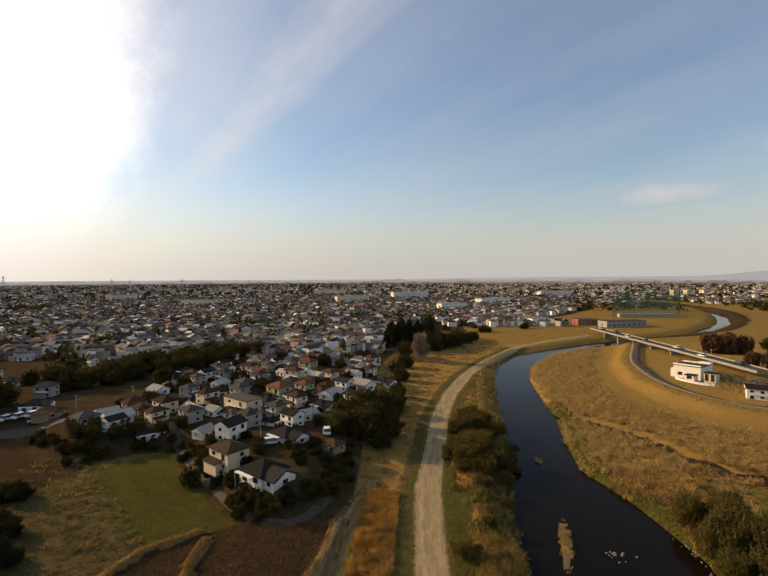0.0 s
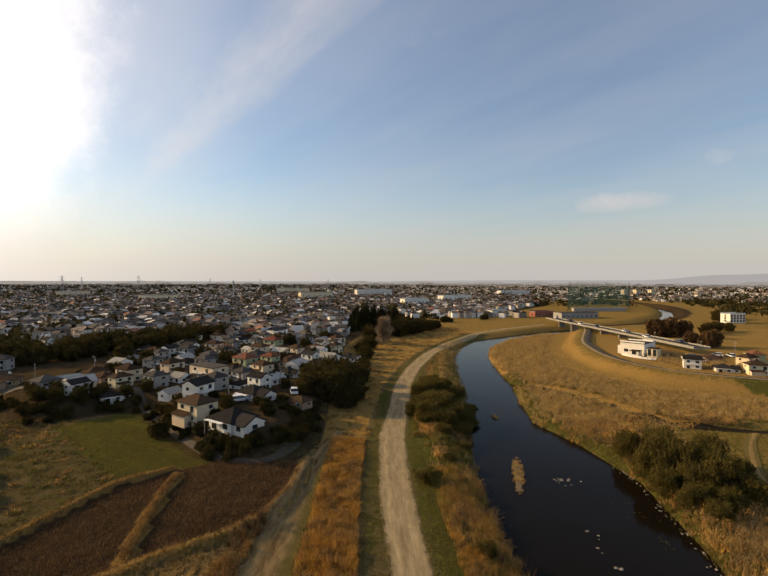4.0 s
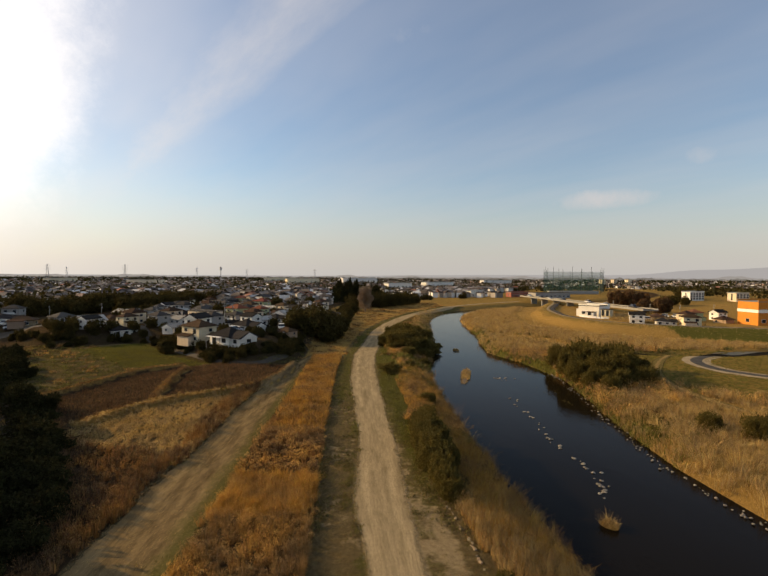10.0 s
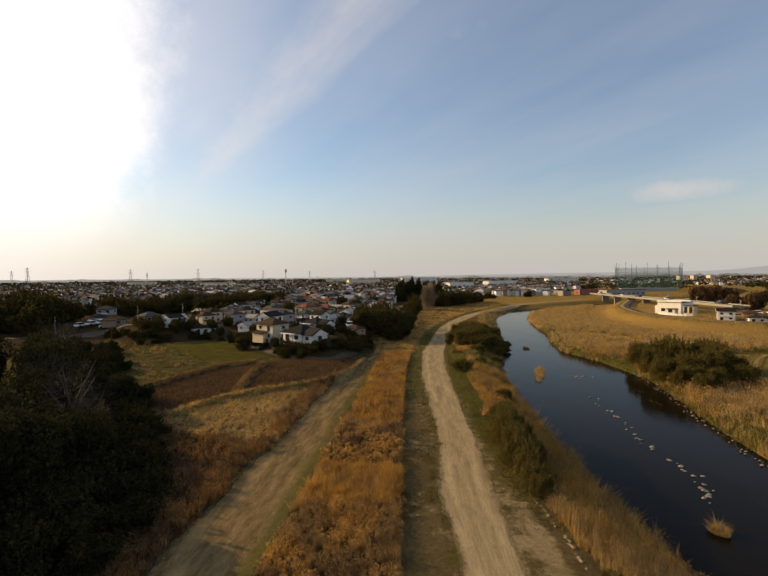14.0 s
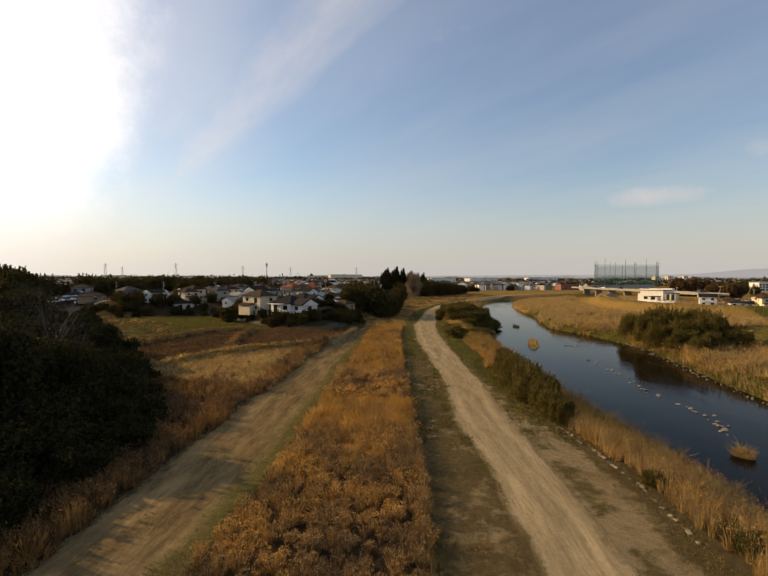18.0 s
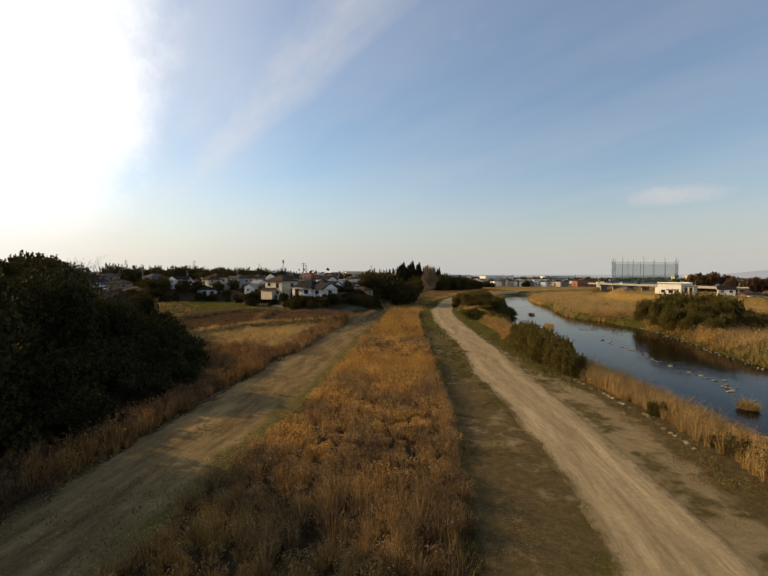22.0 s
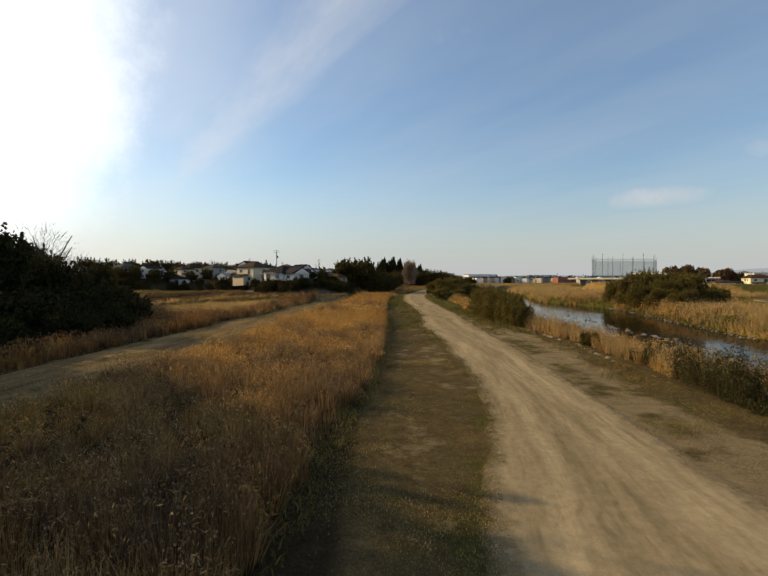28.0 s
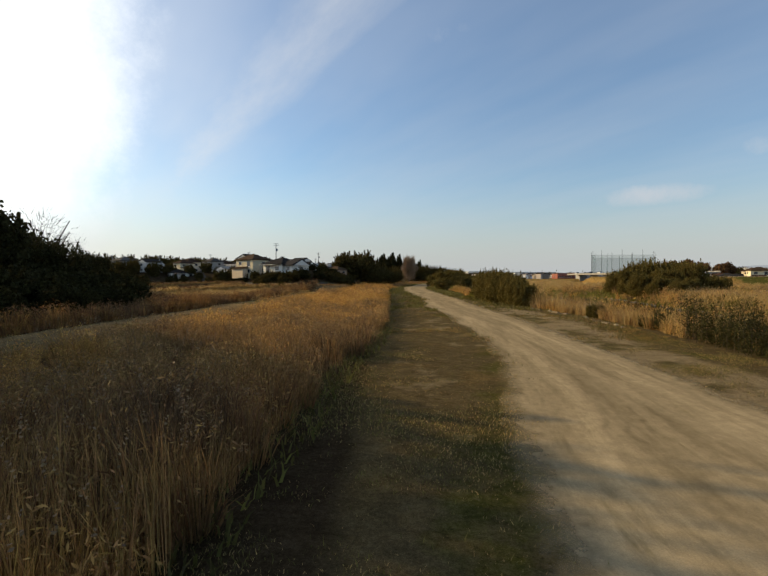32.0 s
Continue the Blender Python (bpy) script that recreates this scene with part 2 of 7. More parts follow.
RIVER = [(25, -160, 9.0), (26.8, -80, 9.3), (27.4, 0, 9.0), (26.8, 25, 9.3), (27.6, 38, 10.2), (29.2, 52, 11.6), (31.2, 68, 12.6), (31.5, 84, 10.7), (31.4, 100, 6.8), (35.2, 118, 6.4),
         (39, 140, 6.8), (42, 162, 6.6), (46, 187, 6.2), (54, 214, 6.2), (71, 243, 6.5), (94, 262, 5.6), (128, 286, 6), (158, 297, 7), (187, 309, 8), (219, 332, 9), (254, 366, 10), (287, 405, 11), (322, 459, 11),
         (346, 505, 10), (366, 560, 9), (376, 620, 9), (380, 720, 9)]
LANE_EDGES = [(-120, 0.4, 4.6), (-40, 0.5, 4.9), (-20, 0.6, 5.2), (-16, 0.8, 5.4), (-13.5, 1.4, 5.5), (-11, 2.3, 5.6), (-5, 2.9, 5.8), (4, 2.9, 6.1), (11, 2.95, 6.3), (14.5, 2.1, 6.3), (20, 2.4, 6.4), (25, 2.9, 6.5),
              (34, 3.0, 6.5), (45, 2.6, 6.6), (57, 2.2, 6.7), (70, 2.4, 7.0), (84, 3.0, 7.7)]
ROAD = [((a + b) / 2, y, (b - a) / 2) for y, a, b in LANE_EDGES] + [(8.2, 104, 2.4), (11.7, 130, 2.5), (17.7, 156, 2.5), (27.4, 186, 2.5), (42, 218, 2.4), (65, 258, 2.4), (90, 283, 2.3), (126, 309, 2.2)]
TRACK = [(-14.6, -90, 2.6), (-14, -20, 2.6), (-13, 0, 2.9), (-12.2, 10, 3.2), (-11.9, 20, 3.2), (-11.1, 28, 2.8), (-10.4, 45, 2.7), (-9.3, 60, 2.2), (-8.3, 70, 1.6), (-7, 78, 1.3), (-4, 90, 1.1)]
DIKE = [(131, 262, 2.2), (113, 228, 2.2), (101, 205, 2.2), (92, 174, 2.2), (91, 152, 2.2), (96, 137, 2.2), (108, 126, 2.2), (135, 113, 2.2), (190, 98, 2.2), (330, 80, 2.2)]
DITCH = [(44, 137, 1.0), (53, 132, 1.0), (60, 121, 1.0), (64, 110, 1.1), (64.5, 100, 1.2), (72, 92, 1.2), (95, 87, 1.2), (140, 100, 1.2)]
LOOP = [(140, 53, 1.4), (104, 52, 1.4), (89, 56, 1.4), (81, 63, 1.4), (77.5, 71, 1.4), (79.5, 79, 1.4), (87, 85, 1.4), (104, 90, 1.4), (140, 97, 1.4)]
BEND_PATH = [(86, 92, 1.0), (77, 84, 1.0), (68, 74, 1.0), (62, 65, 1.0), (58.5, 57, 1.0), (57.5, 48, 1.0), (59, 38, 1.0), (62, 10, 1.0), (64, -20, 1.0)]
LANE = [(-220, 96, 2.2), (-150, 103, 2.2), (-100, 109, 2.2), (-80, 112, 2.0), (-70, 122, 1.8), (-66, 140, 1.8), (-62, 170, 1.8), (-60, 230, 1.8)]
FOOT_PATH = [(-56, 112, 0.8), (-46, 98, 0.8), (-37.6, 87, 0.8), (-24.2, 72, 0.8), (-17.4, 69.5, 0.8), (-13, 74, 0.8), (-11.2, 85, 0.8), (-14, 96, 0.8)]
TERRACE = [(-11, 96), (-12.5, 84), (-15, 76), (-20, 74), (-26, 78), (-38, 92), (-47, 104), (-58, 104), (-66, 96), (-76, 100), (-90, 112), (-160, 122), (-600, 150), (-2500, 400), (-2500, 3000),
           (60, 3000), (40, 420), (8, 250), (-3, 190), (-4, 150), (-5, 120)]
GREEN_FIELD = [(-60, 90), (-50, 103), (-39, 88), (-24.6, 74), (-18, 71.5), (-27, 69), (-36.5, 65.5)]
BROWN_FIELD = [(-44, 43), (-40, 51), (-35.5, 63), (-29.5, 68), (-24, 71), (-10, 72), (-10.2, 63), (-12.6, 54), (-16.5, 49.5), (-21, 46.5), (-26.5, 42), (-31.3, 33), (-38, 37)]
RIM = [(-29.5, 68, 0), (-35.5, 63, 0), (-40, 51, 0), (-44, 43, 0), (-38, 37, 0), (-31.3, 33, 0), (-26.5, 42, 0), (-21, 46.5, 0), (-16.5, 49.5, 0), (-12.6, 54, 0), (-10.2, 63, 0), (-9.4, 73, 0)]
FIELD_STRIP = [(-28, 66, 0), (-27, 55, 0), (-25.5, 45, 0)]
DARK_FIELD = [(-150, 78), (-110, 112), (-72, 104), (-62, 92), (-66, 80)]


def value_noise(x, y, seed):
    """Smooth lattice noise between -1 and 1, one cell a unit."""
    ix, iy = np.floor(x).astype(np.int64), np.floor(y).astype(np.int64)
    fx, fy = x - ix, y - iy
    fx, fy = fx * fx * (3 - 2 * fx), fy * fy * (3 - 2 * fy)

    def corner(i, j):
        h = (i * 374761393 + j * 668265263 + int(seed * 1013) * 982451653) & 0x7FFFFFFF
        h = ((h ^ (h >> 13)) * 1274126177) & 0x7FFFFFFF
        return ((h ^ (h >> 16)) & 0xFFFF) / 32767.5 - 1

    low = corner(ix, iy) * (1 - fx) + corner(ix + 1, iy) * fx
    high = corner(ix, iy + 1) * (1 - fx) + corner(ix + 1, iy + 1) * fx
    return low * (1 - fy) + high * fy


def wave(x, y, size, seed=0.0):
    """Uneven swell between about -1 and 1: four octaves, each turned against the last."""
    x, y = np.asarray(x, float) / (1.6 * size), np.asarray(y, float) / (1.6 * size)
    total, weight = np.zeros(x.shape), 0.66
    for k in range(4):
        total = total + weight * value_noise(x, y, seed + 1.7 * k)
        x, y, weight = 2.1 * (0.8 * x - 0.6 * y) + 31, 2.1 * (0.6 * x + 0.8 * y) + 17, weight * 0.55
    return total


def bank_edge(y):
    """Where the verge breaks off towards the river."""
    return np.interp(y, [-40, -20, -7, -2, 3, 9, 13, 19, 27, 36, 50], [8.8, 8.8, 8.9, 9.3, 9.9, 9.9, 9.4, 8.7, 8.2, 8.6, 9.5])


def ground_z(x, y):
    x, y = np.asarray(x, float), np.asarray(y, float)
    d, side, half, _ = polyline_distance(x, y, RIVER)
    d = d - half
    left = side > 0
    z = 0.10 * wave(x, y, 6.0) * step(2, 12, np.abs(d))
    z = z + 0.9 * step(-6, -20, x) * step(25, 66, y)
    z = np.where(left, z, z - 1.0 + 0.12 * wave(x, y, 9, 2.0))
    z = z + 3.2 * step(-4, 5, edge_distance(x, y, TERRACE))
    far = step(230, 420, y)
    z = np.where(left, z + 0.8 * far * (x > 0), z)
    shore = np.where(left, step(-2.0, 8.2, d), step(-1.6, 3.0, d))
    z = -3.0 + (z + 3.0) * shore
    dd, ds, _, _ = polyline_distance(x, y, DIKE)
    bank = 1 - step(2.4, 9.0, dd)
    z = np.where(side > 0, z, z + 3.0 * bank)
    z = np.where((ds > 0) & (dd > 4) & (side <= 0) & (y > 112), np.maximum(z, 0.9), z)
    for line, wide, tall in ((RIM, 1.5, 0.75), (FIELD_STRIP, 1.2, 0.6)):
        z = z + tall * (1 - step(0.2, wide, polyline_distance(x, y, line)[0]))
    c = polyline_distance(x, y, DITCH)[0]
    z = z - 1.2 * (1 - step(1.0, 3.4, c)) * (side <= 0)
    road = polyline_distance(x, y, ROAD)[0]
    return z * (1 - 0.85 * (1 - step(2.5, 5, road)) * (y < 150))


def at(x, y):
    return float(ground_z(np.array([x]), np.array([y]))[0])


# ---- mesh helpers ----


def mesh_np(name, verts, faces, mat, smooth=False):
    """A mesh from arrays; all faces have the same number of corners."""
    verts, faces = np.asarray(verts, np.float32), np.asarray(faces, np.int32)
    me = bpy.data.meshes.new(name)
    me.vertices.add(len(verts))
    me.vertices.foreach_set("co", verts.ravel())
    k = faces.shape[1]
    me.loops.add(faces.size)
    me.loops.foreach_set("vertex_index", faces.ravel())
    me.polygons.add(len(faces))
    me.polygons.foreach_set("loop_start", np.arange(len(faces), dtype=np.int32) * k)
    me.polygons.foreach_set("use_smooth", np.full(len(faces), smooth))
    me.update(calc_edges=True)
    me.materials.append(mat)
    return me


def part(name, bm, mat, parent, label=""):
    """A bmesh as one mesh object under a thing or a part."""
    me = bpy.data.meshes.new(name)
    bm.to_mesh(me)
    bm.free()
    me.materials.append(mat)
    return part_mesh(name, me, parent, label)


def part_mesh(name, me, parent, label=""):
    ob = new(name, me)
    ob.parent = parent
    return tagged(ob, label) if label else ob


def thing(name, label, category, group="", kind="", m=None):
    ob = new(name)
    ob.empty_display_size = 0.2
    if m is not None:
        ob.matrix_basis = m
    return tagged(ob, label, category, group, kind)


def box(bm, x0, x1, y0, y1, z0, z1):
    v = [bm.verts.new(p) for p in ((x0, y0, z0), (x1, y0, z0), (x1, y1, z0), (x0, y1, z0), (x0, y0, z1), (x1, y0, z1), (x1, y1, z1), (x0, y1, z1))]
    for f in ((3, 2, 1, 0), (4, 5, 6, 7), (0, 1, 5, 4), (1, 2, 6, 5), (2, 3, 7, 6), (3, 0, 4, 7)):
        bm.faces.new([v[i] for i in f])
    return bm


def boxed(*dims):
    return box(bmesh.new(), *dims)


def tube(bm, a, b, r0, r1, sides=7):
    """A tapered limb from a to b."""
    a, b = Vector(a), Vector(b)
    q = (b - a).to_track_quat("Z", "Y").to_matrix()
    rings = [[bm.verts.new(p + q @ Vector((math.cos(i * math.tau / sides) * r, math.sin(i * math.tau / sides) * r, 0))) for i in range(sides)] for p, r in ((a, r0), (b, r1))]
    for i in range(sides):
        j = (i + 1) % sides
        bm.faces.new((rings[0][i], rings[0][j], rings[1][j], rings[1][i]))
    bm.faces.new(rings[1])
    bm.faces.new(rings[0][::-1])
    return bm


def blades(name, x, y, z, height, width, mat, lean=0.25, rng=None, away=None):
    """Bent tapered blades standing at the given points."""
    n = len(x)
    turn = rng.uniform(0, math.tau, n)
    c, s = np.cos(turn) * width / 2, np.sin(turn) * width / 2
    lx, ly = rng.normal(0, lean, n) * height, rng.normal(0, lean, n) * height
    if away is not None:
        lx, ly = lx * 0.6 + away[:, 0] * height, ly * 0.6 + away[:, 1] * height
    v = np.empty((n, 5, 3))
    v[:, 0] = np.stack([x - c, y - s, z], 1)
    v[:, 1] = np.stack([x + c, y + s, z], 1)
    v[:, 2] = np.stack([x + c * 0.8 + lx * 0.35, y + s * 0.8 + ly * 0.35, z + height * 0.6], 1)
    v[:, 3] = np.stack([x - c * 0.8 + lx * 0.35, y - s * 0.8 + ly * 0.35, z + height * 0.6], 1)
    v[:, 4] = np.stack([x + lx, y + ly, z + height], 1)
    i = np.arange(n)[:, None] * 5
    tri = np.concatenate([i + [0, 1, 2], i + [0, 2, 3], i + [3, 2, 4]])
    return mesh_np(name, v.reshape(-1, 3), tri, mat)


def scatter(rng, n, x0, x1, y0, y1, keep):
    x, y = rng.uniform(x0, x1, n), rng.uniform(y0, y1, n)
    k = keep(x, y)
    return x[k], y[k]


def leaves(name, points, size, mat, rng, flat=0.0, slim=0.62):
    """Small folded leaves or clumps, turned at random, at the given points."""
    n = len(points)
    a, b = rng.normal(size=(n, 3)), rng.normal(size=(n, 3))
    a[:, 2] *= 1 - flat
    a /= np.linalg.norm(a, axis=1)[:, None]
    b -= a * (a * b).sum(1)[:, None]
    b /= np.linalg.norm(b, axis=1)[:, None]
    size = size * rng.uniform(0.6, 1.35, n)[:, None]
    a, b = a * size, b * size * slim
    v = np.stack([points - a, points + b * 0.9 + np.cross(a, b) * 0.2, points + a, points - b], 1)
    return mesh_np(name, v.reshape(-1, 3), np.arange(n * 4).reshape(-1, 4), mat)


def crown_points(rng, n, lumps):
    """Points near the skins of several ellipsoid lumps (x, y, z, rx, rz), with some sprays that stick out."""
    lumps = np.asarray(lumps, float)
    pick = rng.choice(len(lumps), n, p=lumps[:, 3] ** 2 / (lumps[:, 3] ** 2).sum())
    d = rng.normal(size=(n, 3))
    d /= np.linalg.norm(d, axis=1)[:, None]
    r = rng.uniform(0.5, 1.04, n) ** 0.6
    bumps = 0.13 * np.sin(d[:, 0] * 7 + pick) * np.sin(d[:, 1] * 8 + pick * 2) * np.sin(d[:, 2] * 6 + pick)
    r = r * (1 + bumps) * np.where(rng.uniform(size=n) < 0.12, rng.uniform(1.0, 1.3, n), 1)
    L = lumps[pick]
    p = L[:, :3] + d * np.stack([L[:, 3], L[:, 3], L[:, 4]], 1) * r[:, None]
    return p[p[:, 2] > 0.05]

# ---- ground ----


def axis(cuts):
    """Grid lines from stretches (start, end, spacing), widening towards the horizon at both ends."""
    out = [np.arange(a, b, s) for a, b, s in cuts]
    last, gap, more = cuts[-1][1], cuts[-1][2], []
    while last < 4600:
        more.append(last)
        gap *= 1.22
        last += gap
    first, gap, less = cuts[0][0], cuts[0][2], []
    while first > -4600:
        gap *= 1.22
        first -= gap
        less.append(first)
    return np.concatenate([less[::-1], *out, more, [4800.0]])


def smooth_mask(x, y, poly, soft=1.2):
    return step(-soft, soft, edge_distance(x, y, poly))


def ground_masks(x, y):
    """How much straw, green grass and bare brown soil lies at each point."""
    d, side, half, _ = polyline_distance(x, y, RIVER)
    d = d - half
    right = (side < 0) & (y < 420)
    road = polyline_distance(x, y, ROAD)[0]
    straw, green, soil = np.full(x.shape, 0.35), np.full(x.shape, 0.25), np.zeros(x.shape)
    lip = bank_edge(y)
    sand = 0.84 * step(4.0, 5.0, x) * step(lip, lip - 1.4, x) * step(58, 22, y) * (y > -60)
    sand = np.maximum(sand, 0.2 * step(-1.4, -0.2, x) * step(4.0, 1.0, x) * step(30, 10, y) * (y > -60))
    straw = np.where(right, 0.95, straw)
    green = np.where(right, 0.12, green)
    plain = (x > -12) & (side > 0) & (y > 80) & (y < 300)
    straw, green = np.where(plain, 0.8, straw), np.where(plain, 0.15, green)
    verge = (1 - step(4.2, 6.5, road)) * (x > -3) * (y < 260)
    green = np.maximum(green, np.where(y < 14, 0.24, np.where((y < 46) & (x < 4), 0.32, 0.52)) * verge)
    lane_left = np.interp(y, [e[0] for e in LANE_EDGES], [e[1] for e in LANE_EDGES])
    green = np.where((y < 40) & (y > -60), np.maximum(green, 0.55 * step(1.3, 0.3, np.abs(x - lane_left + 0.3))), green)
    straw = np.where(verge > 0.3, np.where((x < 3) & (y < 40), 0.32, 0.3), straw)
    far_left = (x < -62) & (y < 160)
    soil = np.where(far_left, 0.6, soil)
    soil = np.maximum(soil, 0.22 * step(-0.8, 0.4, x) * step(3.2, 2.2, x) * (y < 40) * (y > -60))
    bank = (side > 0) & (d < 10) & (d > -1) & (y > 20) & (y < 200)
    green = np.where(bank, 0.58, green)
    reed = (x < -0.8) & (x > -8.5 - 0.1 * np.maximum(0, 20 - y)) & (y < 80)
    straw, green, soil = np.where(reed, 0.3, straw), np.where(reed, 0.08, green), np.where(reed, 0.6, soil)
    left = (x < -15) & (x > -90) & (y < 90)
    straw, green, soil = np.where(left, np.where(y > 55, 0.12, 0.3), straw), np.where(left, np.where(y > 55, 0.42, 0.3), green), np.where(left & (y > 55), 0.42, soil)
    g = smooth_mask(x, y, GREEN_FIELD)
    green, straw = green * (1 - g) + g, straw * (1 - g)
    for poly, k in ((BROWN_FIELD, 1.0), (DARK_FIELD, 0.8)):
        b = smooth_mask(x, y, poly) * k
        soil, green, straw = np.maximum(soil, b), green * (1 - b), straw * (1 - b)
    ridge = np.minimum(polyline_distance(x, y, RIM)[0], polyline_distance(x, y, FIELD_STRIP)[0])
    soil, straw = np.where(ridge < 1.1, 0.0, soil), np.where(ridge < 1.1, 0.8, straw)
    dd = polyline_distance(x, y, DIKE)[0]
    inner = right & (dd < 9)
    green = np.where(inner & (dd < 4.5), 0.45, green)
    green = np.where(inner & (x > 106) & (y < 140), 0.9, green)
    rimd = edge_distance(x, y, TERRACE)
    foot = (np.abs(rimd) < 5) & (y < 112) & (x < -8)
    soil, green, straw = np.where(foot, 0.62, soil), np.where(foot, 0.45, green), np.where(foot, 0.1, straw)
    town = (rimd > 4) | (y > 330)
    bend = (d < 120) & (y > 270) & (x > 50)
    town = town & ~bend
    soil = np.where(town, 0.62, soil)
    straw, green = np.where(town, 0.0, straw), np.where(town, 0.42, green)
    straw, green = np.where(bend, 0.62, straw), np.where(bend, 0.38, green)
    ditch = (1 - step(0.8, 2.0, polyline_distance(x, y, DITCH)[0])) * right
    soil, straw = np.maximum(soil, 0.9 * ditch), straw * (1 - ditch)
    bed = step(0.6, -0.6, d)
    soil, straw, green = np.maximum(soil, bed), straw * (1 - bed), green * (1 - bed)
    fringe = right & (d < 5.5) & (d > 0.2) & (y > 30) & (y < 150)
    green, straw = np.where(fringe, 0.75, green), np.where(fringe, 0.2, straw)
    sward = (side > 0) & (d > 4) & (road > 3.0) & (x > 4) & (y > 26) & (y < 120)
    green = np.where(sward, 0.72, green)
    lawn = (1 - step(2, 6, np.hypot(x - 11, (y - 62) * 0.35))) * (side > 0)
    green = np.maximum(green, 0.8 * lawn)
    loop = np.hypot(x - 84, y - 67)
    green = np.where(right & (loop < 30), 0.5, green)
    scrub = (x < -15.5) & (x > -34) & (y > -24) & (y < 24.5 - 0.74 * (x + 17))
    soil, straw = np.where(scrub, 0.7, soil), np.where(scrub, 0.1, straw)
    # worn strips: mossy drifts by the lane's edges, bare tan earth between
    near = (y < 46) & (y > -60)
    lane_right = np.interp(y, [e[0] for e in LANE_EDGES], [e[2] for e in LANE_EDGES])
    drift = step(0.0, 0.5, wave(x, y, 1.3, 51) + 0.55 * step(1.3, 0.2, np.abs(x - lane_right - 0.9)) - 0.1) * near * (x > lane_right) * (x < lip)
    sand, green = sand * (1 - 0.5 * drift), np.maximum(green, 0.52 * drift)
    bare = step(0.05, 0.5, wave(x, y, 1.5, 52) + 0.1) * near * step(-1.2, -0.4, x) * step(lane_left, lane_left - 0.7, x)
    green, soil = green * (1 - 0.8 * bare), soil * (1 - 0.7 * bare)
    sand = np.maximum(sand, 0.42 * bare)
    return straw, green, soil, sand


def ground_material():
    m = bpy.data.materials.new("river_plain")
    m.use_nodes = True
    tree = m.node_tree
    bsdf = tree.nodes["Principled BSDF"]
    coord = nd(tree, "ShaderNodeTexCoord").outputs["Object"]
    mask = nd(tree, "ShaderNodeVertexColor")
    mask.layer_name = "cover"
    rgb = nd(tree, "ShaderNodeSeparateColor", Color=mask.outputs[0]).outputs
    n1 = nd(tree, "ShaderNodeTexNoise", Vector=coord, Scale=0.35, Detail=6.0, Roughness=0.65).outputs[0]
    n2 = nd(tree, "ShaderNodeTexNoise", Vector=coord, Scale=2.6, Detail=5.0, Roughness=0.7).outputs[0]
    n3 = nd(tree, "ShaderNodeTexNoise", Vector=coord, Scale=17.0, Detail=3.0, Roughness=0.7).outputs[0]

    def edge(value, noise_out, reach):
        off = nd(tree, "ShaderNodeMath", p_operation="MULTIPLY_ADD", i0=noise_out, i1=reach, i2=-reach / 2).outputs[0]
        total = nd(tree, "ShaderNodeMath", p_operation="ADD", i0=value, i1=off).outputs[0]
        return nd(tree, "ShaderNodeMapRange", Value=total, i1=0.35, i2=0.65).outputs[0]

    def mix(fac, a, b):
        node = nd(tree, "ShaderNodeMix")
        node.data_type = "RGBA"
        tree.links.new(fac, node.inputs[0])
        tree.links.new(a, node.inputs[6])
        tree.links.new(b, node.inputs[7])
        return node.outputs[2]

    n4 = nd(tree, "ShaderNodeTexNoise", Vector=coord, Scale=60.0, Detail=3.0, Roughness=0.75).outputs[0]
    mid = nd(tree, "ShaderNodeTexNoise", Vector=coord, Scale=0.9, Detail=7.0, Roughness=0.7).outputs[0]
    both = nd(tree, "ShaderNodeMath", p_operation="MULTIPLY_ADD", i0=n3, i1=0.42, i2=nd(tree, "ShaderNodeMath", p_operation="MULTIPLY", i0=n2, i1=0.42).outputs[0]).outputs[0]
    both = nd(tree, "ShaderNodeMath", p_operation="MULTIPLY_ADD", i0=n4, i1=0.5, i2=both).outputs[0]
    both = nd(tree, "ShaderNodeMapRange", Value=both, i1=0.44, i2=0.9, i3=0.2, i4=0.85).outputs[0]
    base = ramp(tree, both, [(0.3, (0.062, 0.047, 0.022)), (0.55, (0.14, 0.105, 0.05)), (0.75, (0.225, 0.172, 0.086))])
    straw = ramp(tree, both, [(0.3, (0.14, 0.082, 0.024)), (0.5, (0.265, 0.163, 0.048)), (0.72, (0.4, 0.262, 0.084))])
    green = ramp(tree, both, [(0.3, (0.038, 0.037, 0.01)), (0.5, (0.085, 0.082, 0.019)), (0.72, (0.145, 0.132, 0.035))])
    soil = ramp(tree, both, [(0.3, (0.032, 0.022, 0.013)), (0.55, (0.06, 0.041, 0.023)), (0.75, (0.1, 0.07, 0.041))])
    col = mix(edge(rgb[0], n1, 0.7), base, straw)
    col = mix(edge(rgb[1], mid, 1.3), col, green)
    col = mix(edge(rgb[2], n1, 0.4), col, soil)
    sand = ramp(tree, both, [(0.3, (0.19, 0.142, 0.074)), (0.55, (0.32, 0.246, 0.138)), (0.75, (0.43, 0.34, 0.2))])
    col = mix(edge(mask.outputs["Alpha"], mid, 1.7), col, sand)
    tree.links.new(col, bsdf.inputs["Base Color"])
    bsdf.inputs["Roughness"].default_value, bsdf.inputs["Specular IOR Level"].default_value = 1.0, 0.0
